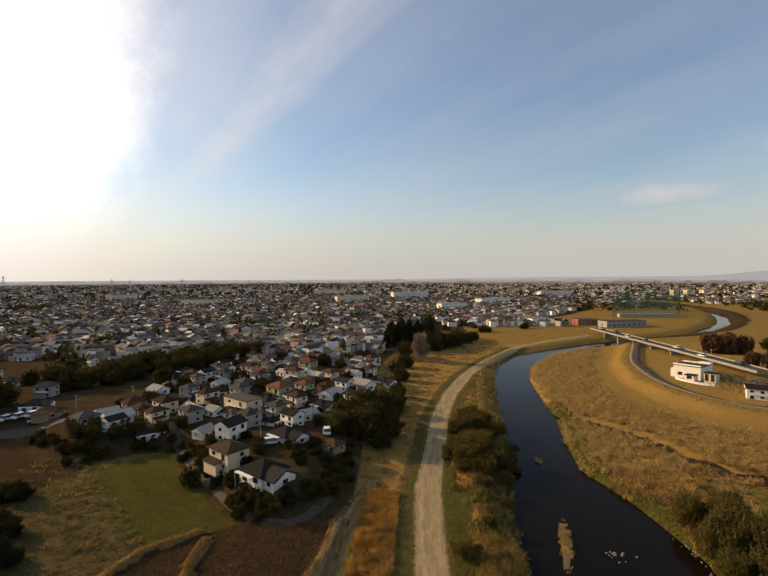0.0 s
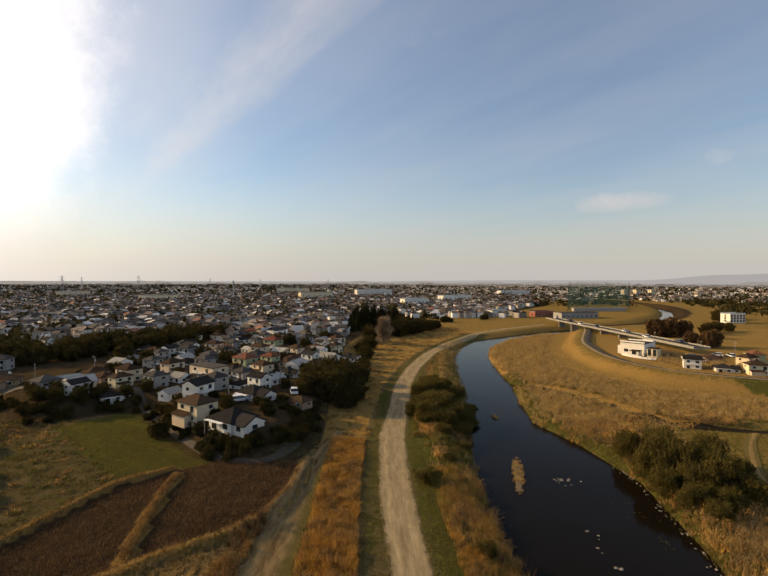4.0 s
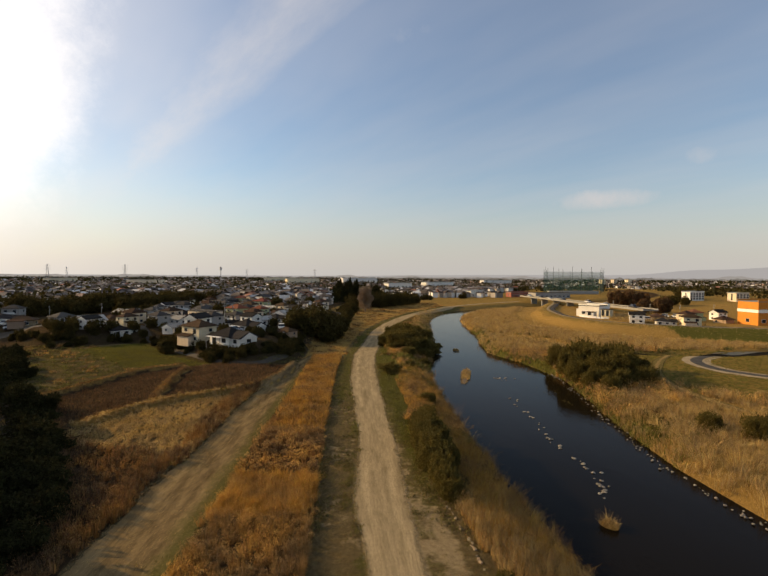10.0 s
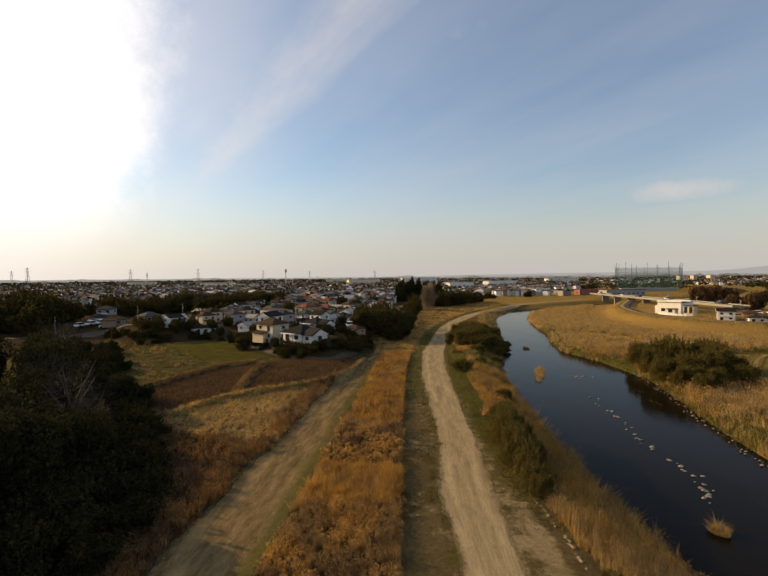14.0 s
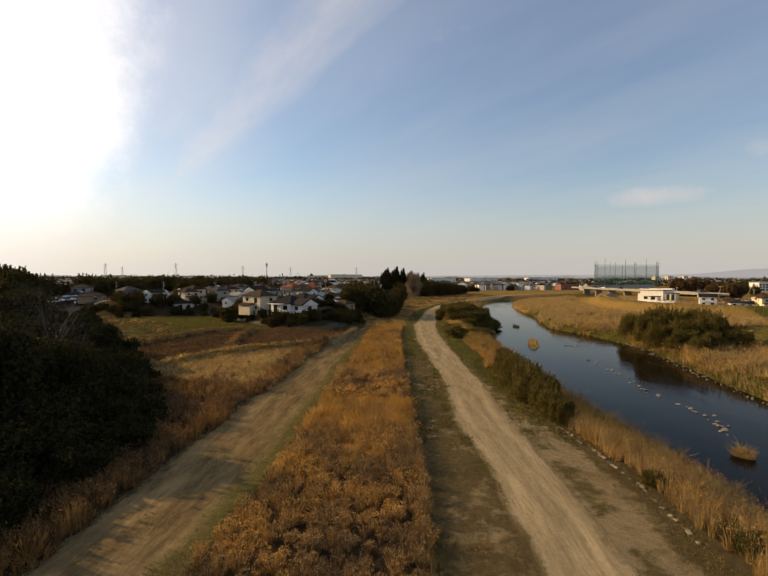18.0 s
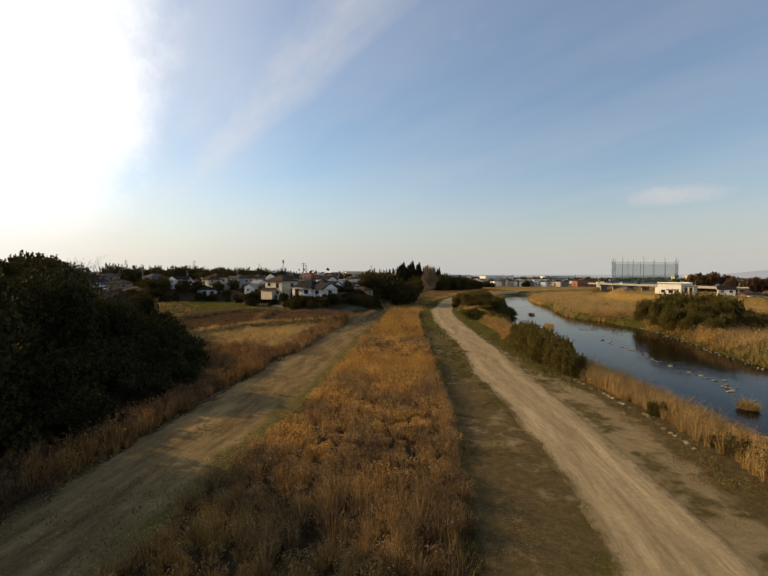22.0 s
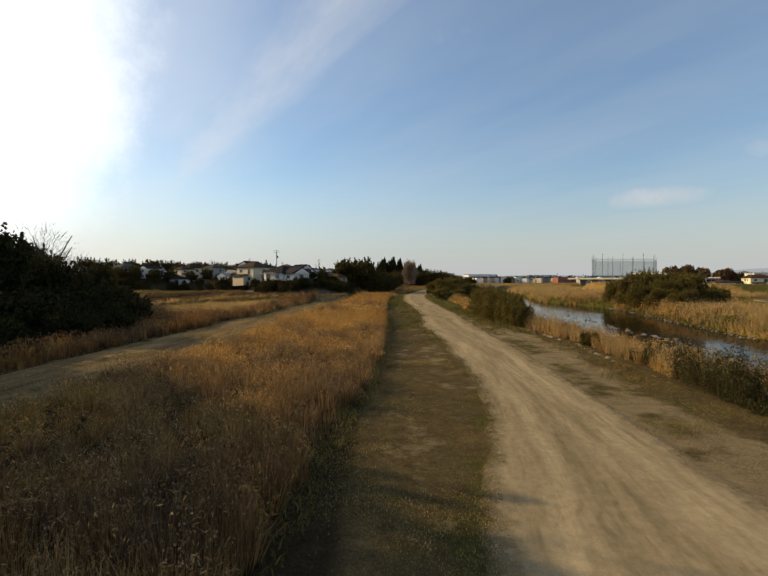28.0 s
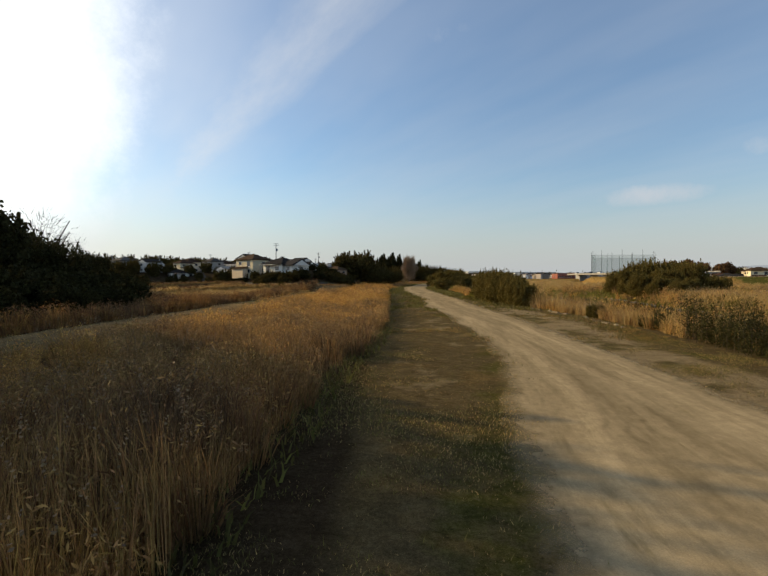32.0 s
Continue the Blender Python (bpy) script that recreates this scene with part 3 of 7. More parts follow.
    tree.links.new(nd(tree, "ShaderNodeBump", Height=both, Strength=0.8, Distance=0.25).outputs[0], bsdf.inputs["Normal"])
    return m


def build_ground():
    xs = axis([(-140, -45, 2.0), (-45, 60, 0.75), (60, 140, 2.0), (140, 420, 5.0)])
    ys = axis([(-60, -30, 2.0), (-30, 110, 0.75), (110, 320, 2.0), (320, 640, 5.0)])
    gx, gy = np.meshgrid(xs, ys)
    x, y = gx.ravel(), gy.ravel()
    i = (np.arange(len(ys) - 1)[:, None] * len(xs) + np.arange(len(xs) - 1)[None]).ravel()
    me = mesh_np("ground", np.stack([x, y, ground_z(x, y)], 1), np.stack([i, i + 1, i + 1 + len(xs), i + len(xs)], 1), ground_material(), True)
    layer = me.color_attributes.new("cover", "FLOAT_COLOR", "POINT")
    layer.data.foreach_set("color", np.stack(ground_masks(x, y), 1).astype(np.float32).ravel())
    return tagged(new("ground", me), "river plain of dry grass, weeds and brown soil", "ground", kind="structure")


build_ground()


def ribbon(name, line, mat, lift, across=9, spacing=1.2, ragged=0.35, wide=0.0, level=None, seed=1):
    """A strip laid along a line on the ground, with uneven edges."""
    line = np.asarray(line, float)
    seg = np.hypot(*np.diff(line[:, :2], axis=0).T)
    at_s = np.r_[0, np.cumsum(seg)]
    s = np.arange(0, at_s[-1], spacing)
    knots = np.linspace(0, at_s[-1], max(4, int(at_s[-1] / 6)))
    smooth = [np.convolve(np.pad(np.interp(s, at_s, line[:, k]), 6, "edge"), np.ones(13) / 13, "valid") for k in range(3)]
    tx, ty = np.gradient(smooth[0]), np.gradient(smooth[1])
    size = np.hypot(tx, ty)
    nx, ny = ty / size, -tx / size
    u = np.linspace(-1, 1, across)
    rng = np.random.default_rng(seed)
    rough = [np.interp(s, knots, rng.normal(0, ragged, len(knots))) + rng.normal(0, ragged * 0.1, len(s)) for _ in "ab"]
    reach = np.where(u[None] < 0, (smooth[2] + wide + rough[0])[:, None], (smooth[2] + wide + rough[1])[:, None]) * u[None]
    x, y = smooth[0][:, None] + nx[:, None] * reach, smooth[1][:, None] + ny[:, None] * reach
    z = ground_z(x.ravel(), y.ravel()).reshape(x.shape) + lift - 0.06 * np.abs(u[None]) ** 24 if level is None else np.full(x.shape, level)
    i = (np.arange(len(s) - 1)[:, None] * across + np.arange(across - 1)[None]).ravel()
    me = mesh_np(name, np.stack([x, y, z], -1).reshape(-1, 3), np.stack([i, i + 1, i + 1 + across, i + across], 1), mat, True)
    uv = me.attributes.new("lane", "FLOAT", "POINT")
    uv.data.foreach_set("value", np.tile(u, len(s)).astype(np.float32))
    return new(name, me)


def dirt_material(name, pale, brown, weeds, grown_from=0.5, green_from=2.0):
    """Packed dirt with wheel lanes and streaks along the way of travel, weeds creeping in from ragged edges; past green_from a grassy strip."""
    m = material(name, pale, brown, 1.3, rough=1.0, bump=0.1, bump_scale=24, fine_grain=0.22, spec=0.0)
    tree = m.node_tree
    bsdf = tree.nodes["Principled BSDF"]
    lane = nd(tree, "ShaderNodeAttribute")
    lane.attribute_name = "lane"
    u = lane.outputs["Fac"]
    coord = nd(tree, "ShaderNodeTexCoord").outputs["Object"]
    drawn = nd(tree, "ShaderNodeCombineXYZ", X=nd(tree, "ShaderNodeMath", p_operation="MULTIPLY", i0=u, i1=3.0).outputs[0], Y=nd(tree, "ShaderNodeMath", p_operation="MULTIPLY", i0=nd(tree, "ShaderNodeSeparateXYZ", Vector=coord).outputs[1], i1=0.16).outputs[0]).outputs[0]

    def calc(op, a, b=0.0, c=0.0):
        return nd(tree, "ShaderNodeMath", p_operation=op, i0=a, i1=b, i2=c).outputs[0]

    def cloud(scale, detail=5.0, rough=0.65, vector=coord):
        return nd(tree, "ShaderNodeTexNoise", Vector=vector, Scale=scale, Detail=detail, Roughness=rough).outputs[0]

    def span(value, a, b, c=0.0, d=1.0):
        return nd(tree, "ShaderNodeMapRange", Value=value, i1=a, i2=b, i3=c, i4=d).outputs[0]

    def tint(colour, value):
        return nd(tree, "ShaderNodeHueSaturation", Color=colour, Value=value).outputs[0]

    def blend(fac, a, b):
        node = nd(tree, "ShaderNodeMix")
        node.data_type = "RGBA"
        for slot, value in ((0, fac), (6, a), (7, b)):
            tree.links.new(value, node.inputs[slot])
        return node.outputs[2]

    away = calc("ABSOLUTE", u)
    # the wheels draw everything out lengthwise
    streak = cloud(2.4, 5.0, 0.65, drawn)
    broad = cloud(0.7, 5.0, 0.6, drawn)
    base = ramp(tree, calc("MULTIPLY_ADD", cloud(1.1, 6.0, 0.7, drawn), 0.85, calc("MULTIPLY", cloud(0.9, 7.0, 0.7), 0.15)), [(0.36, brown), (0.6, pale)])
    rut = span(calc("ABSOLUTE", calc("SUBTRACT", calc("ADD", away, calc("MULTIPLY_ADD", broad, 0.3, -0.15)), 0.45)), 0.0, 0.2, 1.1, 0.93)
    col = tint(base, calc("MULTIPLY", calc("MULTIPLY", span(broad, 0.34, 0.66, 0.9, 1.08), rut), span(streak, 0.3, 0.7, 0.91, 1.07)))
    grit = cloud(70.0, 3.0, 0.8)
    col = tint(col, calc("MULTIPLY", span(grit, 0.3, 0.7, 0.84, 1.16), span(cloud(5.0, 5.0, 0.75), 0.32, 0.68, 0.84, 1.12)))
    # tyre marks: thin lines along the way, in and out of sight
    weave = calc("MULTIPLY_ADD", cloud(0.25, 3.0), 0.5, u)
    lines = nd(tree, "ShaderNodeTexWave", Vector=nd(tree, "ShaderNodeCombineXYZ", X=weave).outputs[0], Scale=2.6, Distortion=0.6, Detail=2.0).outputs[1]
    marks = calc("MULTIPLY", span(lines, 0.72, 0.95), span(cloud(0.6, 4.0, 0.7), 0.45, 0.6))
    col = tint(col, span(marks, 0.0, 1.0, 1.0, 0.84))
    # damp trodden patches
    damp = span(calc("MULTIPLY_ADD", cloud(1.7, 7.0, 0.7, drawn), 0.75, calc("MULTIPLY", cloud(0.7, 6.0, 0.7), 0.25)), 0.52, 0.64, 0.0, 0.5)
    dark = nd(tree, "ShaderNodeRGB")
    dark.outputs[0].default_value = (*shade(brown, 0.75), 1)
    col = blend(damp, col, dark.outputs[0])
    grain = cloud(9.0, 5.0, 0.75)
    growth = ramp(tree, grain, [(0.32, shade(weeds, 0.5)), (0.52, weeds), (0.7, shade(weeds, 1.7))])
    ragged = calc("ADD", calc("MULTIPLY_ADD", cloud(0.5, 6.0, 0.7), 0.9, -0.45), calc("MULTIPLY_ADD", cloud(3.0, 4.0, 0.7), 0.3, -0.15))
    fac = span(calc("ADD", away, ragged), grown_from, grown_from + 0.12)
    tuft = span(calc("MULTIPLY_ADD", streak, 0.5, calc("MULTIPLY", cloud(4.0, 6.0, 0.72, drawn), 0.5)), 0.56, 0.68, 0.0, 0.65)
    fac = calc("MAXIMUM", fac, tuft)
    col = blend(fac, col, growth)
    if green_from < 1:
        turf = ramp(tree, grain, [(0.3, (0.04, 0.036, 0.012)), (0.5, (0.085, 0.078, 0.023)), (0.72, (0.15, 0.13, 0.042))])
        col = blend(calc("MULTIPLY", span(calc("ADD", u, calc("MULTIPLY", ragged, 0.8)), green_from, green_from + 0.3), 0.85), col, turf)
    tree.links.new(col, bsdf.inputs["Base Color"])
    rim = span(calc("ADD", away, calc("MULTIPLY", ragged, 0.6)), 0.72, 0.96)
    clear = nd(tree, "ShaderNodeMixShader", i0=rim, i1=bsdf.outputs[0], i2=nd(tree, "ShaderNodeBsdfTransparent").outputs[0])
    tree.links.new(clear.outputs[0], tree.nodes["Material Output"].inputs[0])
    return m


LANE_GREY = material("worn_lane", (0.07, 0.056, 0.038), (0.042, 0.034, 0.024), 0.7, bump=0.3)
tagged(ribbon("dirt_road", ROAD, dirt_material("packed_dirt", (0.36, 0.278, 0.158), (0.225, 0.172, 0.094), (0.13, 0.1, 0.042), 0.9), 0.03, 25, 0.6, 0.06, 0.5), "pale packed-dirt track with wheel marks and weedy edges", "road", kind="structure")
tagged(ribbon("straw_track", TRACK, dirt_material("mown_straw", (0.25, 0.176, 0.084), (0.1, 0.07, 0.033), (0.085, 0.064, 0.026), 0.95, 0.3), 0.035, 21, 0.6, 0.08, 0.7, seed=2), "wide farm track of mown straw between reed beds", "road", kind="structure")
tagged(ribbon("dike_path", DIKE, SHOULDER, 0.16, 5, 2.0, 0.03, -1.65, seed=3), "narrow pale path along the top of the dike", "path", kind="structure")
DIKE_ROAD = [(DIKE[k][0] - 2.3 * (DIKE[min(k + 1, 9)][1] - DIKE[max(k - 1, 0)][1]) / math.dist(DIKE[min(k + 1, 9)][:2], DIKE[max(k - 1, 0)][:2]), DIKE[k][1] + 2.3 * (DIKE[min(k + 1, 9)][0] - DIKE[max(k - 1, 0)][0]) / math.dist(DIKE[min(k + 1, 9)][:2], DIKE[max(k - 1, 0)][:2]), 1.3) for k in range(10)]
tagged(ribbon("dike_road", DIKE_ROAD, ASPHALT, 0.12, 5, 2.0, 0.03, 0.0, seed=12), "grey asphalt lane along the top of the dike", "road", kind="structure")
tagged(ribbon("loop_shoulder", LOOP, SHOULDER, 0.06, 5, 1.5, 0.1, 1.3, seed=14), "pale gravel shoulder of the curved lane", "path", kind="structure")
tagged(ribbon("loop_path", LOOP, ASPHALT, 0.1, 5, 1.5, 0.03, 0.0, seed=8), "curved grey lane with pale edges on the river flat", "path", kind="structure")
tagged(ribbon("worn_path", BEND_PATH, dirt_material("worn_straw_path", (0.3, 0.205, 0.085), (0.2, 0.135, 0.055), (0.13, 0.1, 0.035), 0.2), 0.1, 7, 1.5, 0.2, 0.2, seed=9), "worn straw path bending across the river flat", "path", kind="structure")
tagged(ribbon("village_lane", LANE, LANE_GREY, 0.12, 5, 1.5, 0.03, 0.0, seed=10), "grey village lane past the fields", "road", kind="structure")
tagged(ribbon("foot_path", FOOT_PATH, LANE_GREY, 0.12, 5, 1.0, 0.06, -0.05, seed=4), "narrow grey lane round the foot of the village hill", "path", kind="structure")


DARK_MUD = material("wet_ditch_mud", (0.03, 0.024, 0.015), (0.015, 0.012, 0.008), 1.0, rough=1.0, bump=0.4, spec=0.05)
tagged(ribbon("ditch_bed", DITCH, DARK_MUD, 0.16, 5, 1.2, 0.2, 0.6, seed=15), "dark muddy ditch across the river flat", "ditch", kind="structure")
tagged(ribbon("works_yard", [(117, 186, 7), (125, 172, 9), (133, 158, 8)], ASPHALT, 0.1, 7, 2.0, 0.4, 0.0, seed=16), "dark asphalt yard beside the works", "yard", kind="structure")


def water_material():
    m = bpy.data.materials.new("river_water")
    m.use_nodes = True
    tree = m.node_tree
    bsdf = tree.nodes["Principled BSDF"]
    coord = nd(tree, "ShaderNodeTexCoord").outputs["Object"]
    bsdf.inputs["Base Color"].default_value = (0.007, 0.0055, 0.0035, 1)
    bsdf.inputs["Roughness"].default_value, bsdf.inputs["IOR"].default_value = 0.07, 1.2
    bsdf.inputs["Specular IOR Level"].default_value = 0.14
    ripples = nd(tree, "ShaderNodeTexNoise", Vector=coord, Scale=1.6, Detail=4.0, Roughness=0.6).outputs[0]
    broad = nd(tree, "ShaderNodeTexNoise", Vector=nd(tree, "ShaderNodeMapping", Vector=coord, Scale=(0.22, 0.07, 1.0)).outputs[0], Scale=1.0, Detail=4.0, Roughness=0.6).outputs[0]
    patch = nd(tree, "ShaderNodeMapRange", Value=broad, i1=0.45, i2=0.62, i3=0.2, i4=1.6).outputs[0]
    ripples = nd(tree, "ShaderNodeMath", p_operation="MULTIPLY", i0=ripples, i1=patch).outputs[0]
    tree.links.new(nd(tree, "ShaderNodeBump", Height=ripples, Strength=0.22, Distance=0.06).outputs[0], bsdf.inputs["Normal"])
    return m


WATER_Z = -2.2
tagged(ribbon("water", RIVER, water_material(), 0, 5, 4.0, 0.0, 3.0, WATER_Z, 5), "dark slow river water mirroring the sky", "water", kind="structure")

# ---- plants ----
rng = np.random.default_rng(7)


def stuff(name, me, label, category):
    return tagged(new(name, me), label, category, kind="stuff")


def clumped(x, y, size, seed):
    return 0.72 + 0.22 * wave(x, y, size, seed) + 0.5 * wave(x, y, size * 0.2, seed + 3)


def reed_bed(name, count, x0, x1, y0, y1, keep, height, width, mat, label, lean=0.2, seed=0.0, lumpy=2.5, tuft=0.0, per=26, base=-0.03, swirl=0.35):
    """Blades over a stretch of ground; with tuft, in tussocks of that reach whose blades splay outwards."""
    tall = height if callable(height) else lambda x, y: height
    if tuft:
        cx, cy = scatter(rng, count // per, x0, x1, y0, y1, keep)
        turn, far = rng.uniform(0, math.tau, len(cx) * per), np.sqrt(rng.uniform(0, 1, len(cx) * per))
        grow = np.repeat(rng.uniform(0.55, 1.3, len(cx)), per)
        ox, oy = np.cos(turn) * far * tuft * grow, np.sin(turn) * far * tuft * grow
        x, y = np.repeat(cx, per) + ox, np.repeat(cy, per) + oy
        k = keep(x, y)
        x, y, ox, oy, grow, far = x[k], y[k], ox[k], oy[k], grow[k], far[k]
        h = tall(x, y) * grow * np.clip(clumped(x, y, lumpy, seed) + 0.15, 0.3, 1.4) * rng.uniform(0.6, 1.1, len(x)) * (1.05 - 0.4 * far)
        away = np.stack([ox, oy], 1) / tuft * lean * 2.2 + np.repeat(rng.normal(0, swirl, (len(cx), 2)), per, 0)[k]
    else:
        x, y = scatter(rng, count, x0, x1, y0, y1, keep)
        h = tall(x, y) * np.clip(clumped(x, y, lumpy, seed), 0.35, 1.4) * rng.uniform(0.7, 1.15, len(x))
        away = None
    stuff(name, blades(name, x, y, ground_z(x, y) + base, h, width * rng.uniform(0.6, 1.4, len(x)), mat, lean, rng, away), label, "grass")


def tussocks(name, x0, x1, y0, y1, gap, keep, height, reach, per, width, mat, label, seed, fluff=0, size=0.05, plume=None, thin=0.0):
    """Separate rounded clumps of dead stems on a loose grid, with dark gaps between them and curled leaves about their tops."""
    q = np.random.default_rng(int(seed * 10))
    gx, gy = np.meshgrid(np.arange(x0, x1, gap), np.arange(y0, y1, gap))
    cx, cy = gx.ravel() + q.uniform(-0.45, 0.45, gx.size) * gap, gy.ravel() + q.uniform(-0.45, 0.45, gx.size) * gap
    k = keep(cx, cy) & (q.uniform(size=cx.size) > thin)
    cx, cy = cx[k], cy[k]
    n = len(cx)
    grow = q.uniform(0.6, 1.35, n) * np.clip(0.95 + 0.35 * wave(cx, cy, 2.5, seed), 0.5, 1.4)
    top = height * grow
    turn, far = q.uniform(0, math.tau, (n, per)), np.sqrt(q.uniform(0, 1, (n, per)))
    out = np.stack([np.cos(turn), np.sin(turn)], -1) * (far * reach)[..., None] * grow[:, None, None]
    h = top[:, None] * (1.05 - 0.5 * far**2) * q.uniform(0.7, 1.1, (n, per))
    x, y = (cx[:, None] + out[..., 0] * 0.4).ravel(), (cy[:, None] + out[..., 1] * 0.4).ravel()
    sway = np.repeat(q.normal(0, 0.12, (n, 2)), per, 0)
    away = (out * 0.75 / h[..., None]).reshape(-1, 2) + sway
    z = ground_z(x, y)
    stuff(name, blades(name, x, y, z - 0.03, h.ravel(), width * q.uniform(0.6, 1.4, n * per), mat, 0.12, q, away), label, "grass")
    if fluff:
        d = q.normal(size=(n, fluff, 3))
        d[..., 2] = np.abs(d[..., 2]) * 1.1 - 0.25
        d /= np.linalg.norm(d, axis=2)[..., None]
        r = (reach * grow)[:, None, None] * q.uniform(0.72, 1.1, (n, fluff, 1))
        mid = np.stack([cx, cy, ground_z(cx, cy) + top - 0.75 * reach * grow], 1) + np.pad(q.normal(0, 0.06, (n, 2)), ((0, 0), (0, 1)))
        p = (mid[:, None] + d * r * [1, 1, 0.85]).reshape(-1, 3)
        stuff(name + "_leaves", leaves(name, p, size * 1.25, plume or mat, q, 0.0, 0.26), "curled dry leaves on the tops of the clumps", "grass")


def reed_edge(y):
    return np.interp(y, [-30, -16, -12, -9, -5.7, 2, 11, 34, 55, 85], [-3.0, -2.5, -2.2, -1.9, -1.4, -1.0, -0.9, -1.1, -0.8, 0.2])


def reed_west(y):
    return np.interp(y, [-30, -10, -2, 5.5, 11, 20, 28, 44, 62, 76], [-11.6, -11.2, -10.4, -9.3, -8.9, -8.7, -8.4, -7.5, -6.9, -6.2])


bed = lambda x, y: (x < reed_edge(y) + 0.2 * wave(x, y, 1.0)) & (x > reed_west(y) + 0.3 * wave(x, y, 2))
# the bed's upright stands and its bushy stretches take turns along it
stand = lambda x, y: bed(x, y) & (((y + 1.5 * wave(x, y, 3, 4) > 13.5) & (y + 1.5 * wave(x, y, 3, 5) < 21)) | (y + 2 * wave(x, y, 4, 4) > 31))
bushy = lambda x, y: bed(x, y) & ~stand(x, y)
tussocks("dry_clumps", -12, 0.5, -24, -13, 0.55, bushy, 0.78, 0.4, 110, 0.011, RUST, "bushy brown dead weed clumps beside the track", 1.0, 100, 0.028, REED)
tussocks("dry_clumps", -12, 0.5, -13, -5, 0.68, bushy, 0.8, 0.48, 150, 0.013, REED, "bushy tan dead weed clumps beside the track", 1.4, 110, 0.03, HUSK)
tussocks("dry_clumps", -12, 0.5, -5, 16, 0.64, bushy, 0.8, 0.43, 84, 0.017, REED, "bushy brown dead weed clumps beside the track", 2.0, 110, 0.042, HUSK)
tussocks("dry_clumps", -10, 0.5, 16, 36, 0.58, bushy, 0.85, 0.34, 34, 0.026, RUST, "bushy brown dead weed clumps beside the track", 3.0, 60, 0.065, HUSK)
reed_bed("reed_stems", 26000, -12, 0.5, -24, -12, lambda x, y: bed(x, y) & (wave(x, y, 2.0, 31) + 0.25 * (y + 16.5) < 0.3), 1.05, 0.009, REED, "thin upright tan reed stems", 0.14)
reed_bed("edge_reeds", 16000, -4, 0.5, -24, 20, lambda x, y: bed(x, y) & (x > reed_edge(y) - 0.8 - 0.4 * wave(x, y, 2, 3)), 0.95, 0.011, REED, "upright russet reeds at the bed's edge", 0.16)
reed_bed("golden_reeds", 52000, -10, 1.0, 11, 24, stand, 1.15, 0.02, GOLD, "upright stand of golden dry reeds beside the track", 0.16, 2.0, tuft=0.45, per=30)
reed_bed("golden_reeds", 90000, -10, 1.0, 28, 84, stand, 1.1, 0.036, GOLD, "dense bed of golden dry reeds beside the track", 0.2, 2.0, tuft=0.6, per=24)
reed_bed("dry_reeds", 26000, -10, 1.0, 28, 84, stand, 1.15, 0.05, RUST, "russet reeds among the golden ones", 0.26, 2.0, tuft=0.6, per=24)
river_d = lambda x, y: (lambda r: (r[0] - r[2], r[1]))(polyline_distance(x, y, RIVER))


def west_bank(x, y):
    d, s = river_d(x, y)
    return (s > 0) & (d > 0.3) & (d < 7.9 + 0.6 * wave(x, y, 4)) & (x > bank_edge(y) + 0.35)


def loop_lawn(x, y):
    return np.hypot((x - 84) * 0.9, y - 70) < 23 + 3 * wave(x, y, 8, 13)


def east_plain(x, y):
    d, s = river_d(x, y)
    return (s < 0) & (d > 0.3) & (polyline_distance(x, y, DIKE)[0] > np.where(y > 100, 17 + 2 * wave(x, y, 12, 3), 9)) & (polyline_distance(x, y, DITCH)[0] > 2.6) & (polyline_distance(x, y, BEND_PATH)[0] > 1.4) & (polyline_distance(x, y, LOOP)[0] > 2.4) & ~(loop_lawn(x, y) & (y > 46))


bank_tall = lambda x, y: np.clip(0.75 + (x - bank_edge(y)) / 5.0, 0.7, 1.7)
tussocks("bank_reeds", 8, 21, -24, 16, 0.5, west_bank, 1.2, 0.36, 34, 0.016, STRAW, "tall straw reeds on the river bank", 3.0, 16, 0.045, HUSK)
reed_bed("bank_reeds", 60000, 8, 22, 8, 70, west_bank, bank_tall, 0.032, GOLD, "straw reeds on the river bank", 0.2, 3.1, tuft=0.5)
reed_bed("bank_reeds", 64000, 8, 20, -24, 60, west_bank, bank_tall, 0.02, REED, "brown straw reeds on the river bank", 0.25, 3.3, tuft=0.4)
reed_bed("bank_reeds", 30000, 10, 60, 60, 230, west_bank, 0.9, 0.12, STRAW, "straw and weeds on the river bank", 0.3, 3.0)
reed_bed("plain_reeds", 50000, 33, 62, -10, 50, east_plain, 1.9, 0.035, STRAW, "tall tan reeds on the far river bank", 0.25, 4.5, 4.0, tuft=0.6)
reed_bed("plain_reeds", 60000, 30, 80, 0, 110, lambda x, y: east_plain(x, y) & ((river_d(x, y)[0] > 3.0 + 2.5 * wave(x, y, 6, 9)) | (y < 32)), 1.1, 0.055, STRAW, "golden straw reeds on the river flat", 0.28, 4.0, 5.0, tuft=0.8)
tussocks("plain_reeds", 36, 130, 96, 262, 1.7, east_plain, 1.25, 0.95, 26, 0.085, STRAW, "golden straw reeds on the river flat", 5.0, 14, 0.2)
tussocks("plain_reeds", 40, 84, 40, 98, 1.2, lambda x, y: east_plain(x, y) & (wave(x, y, 8, 15) > -0.15), 1.3, 0.8, 24, 0.06, HUSK, "rank tan reeds on the river flat", 5.4, 16, 0.13)
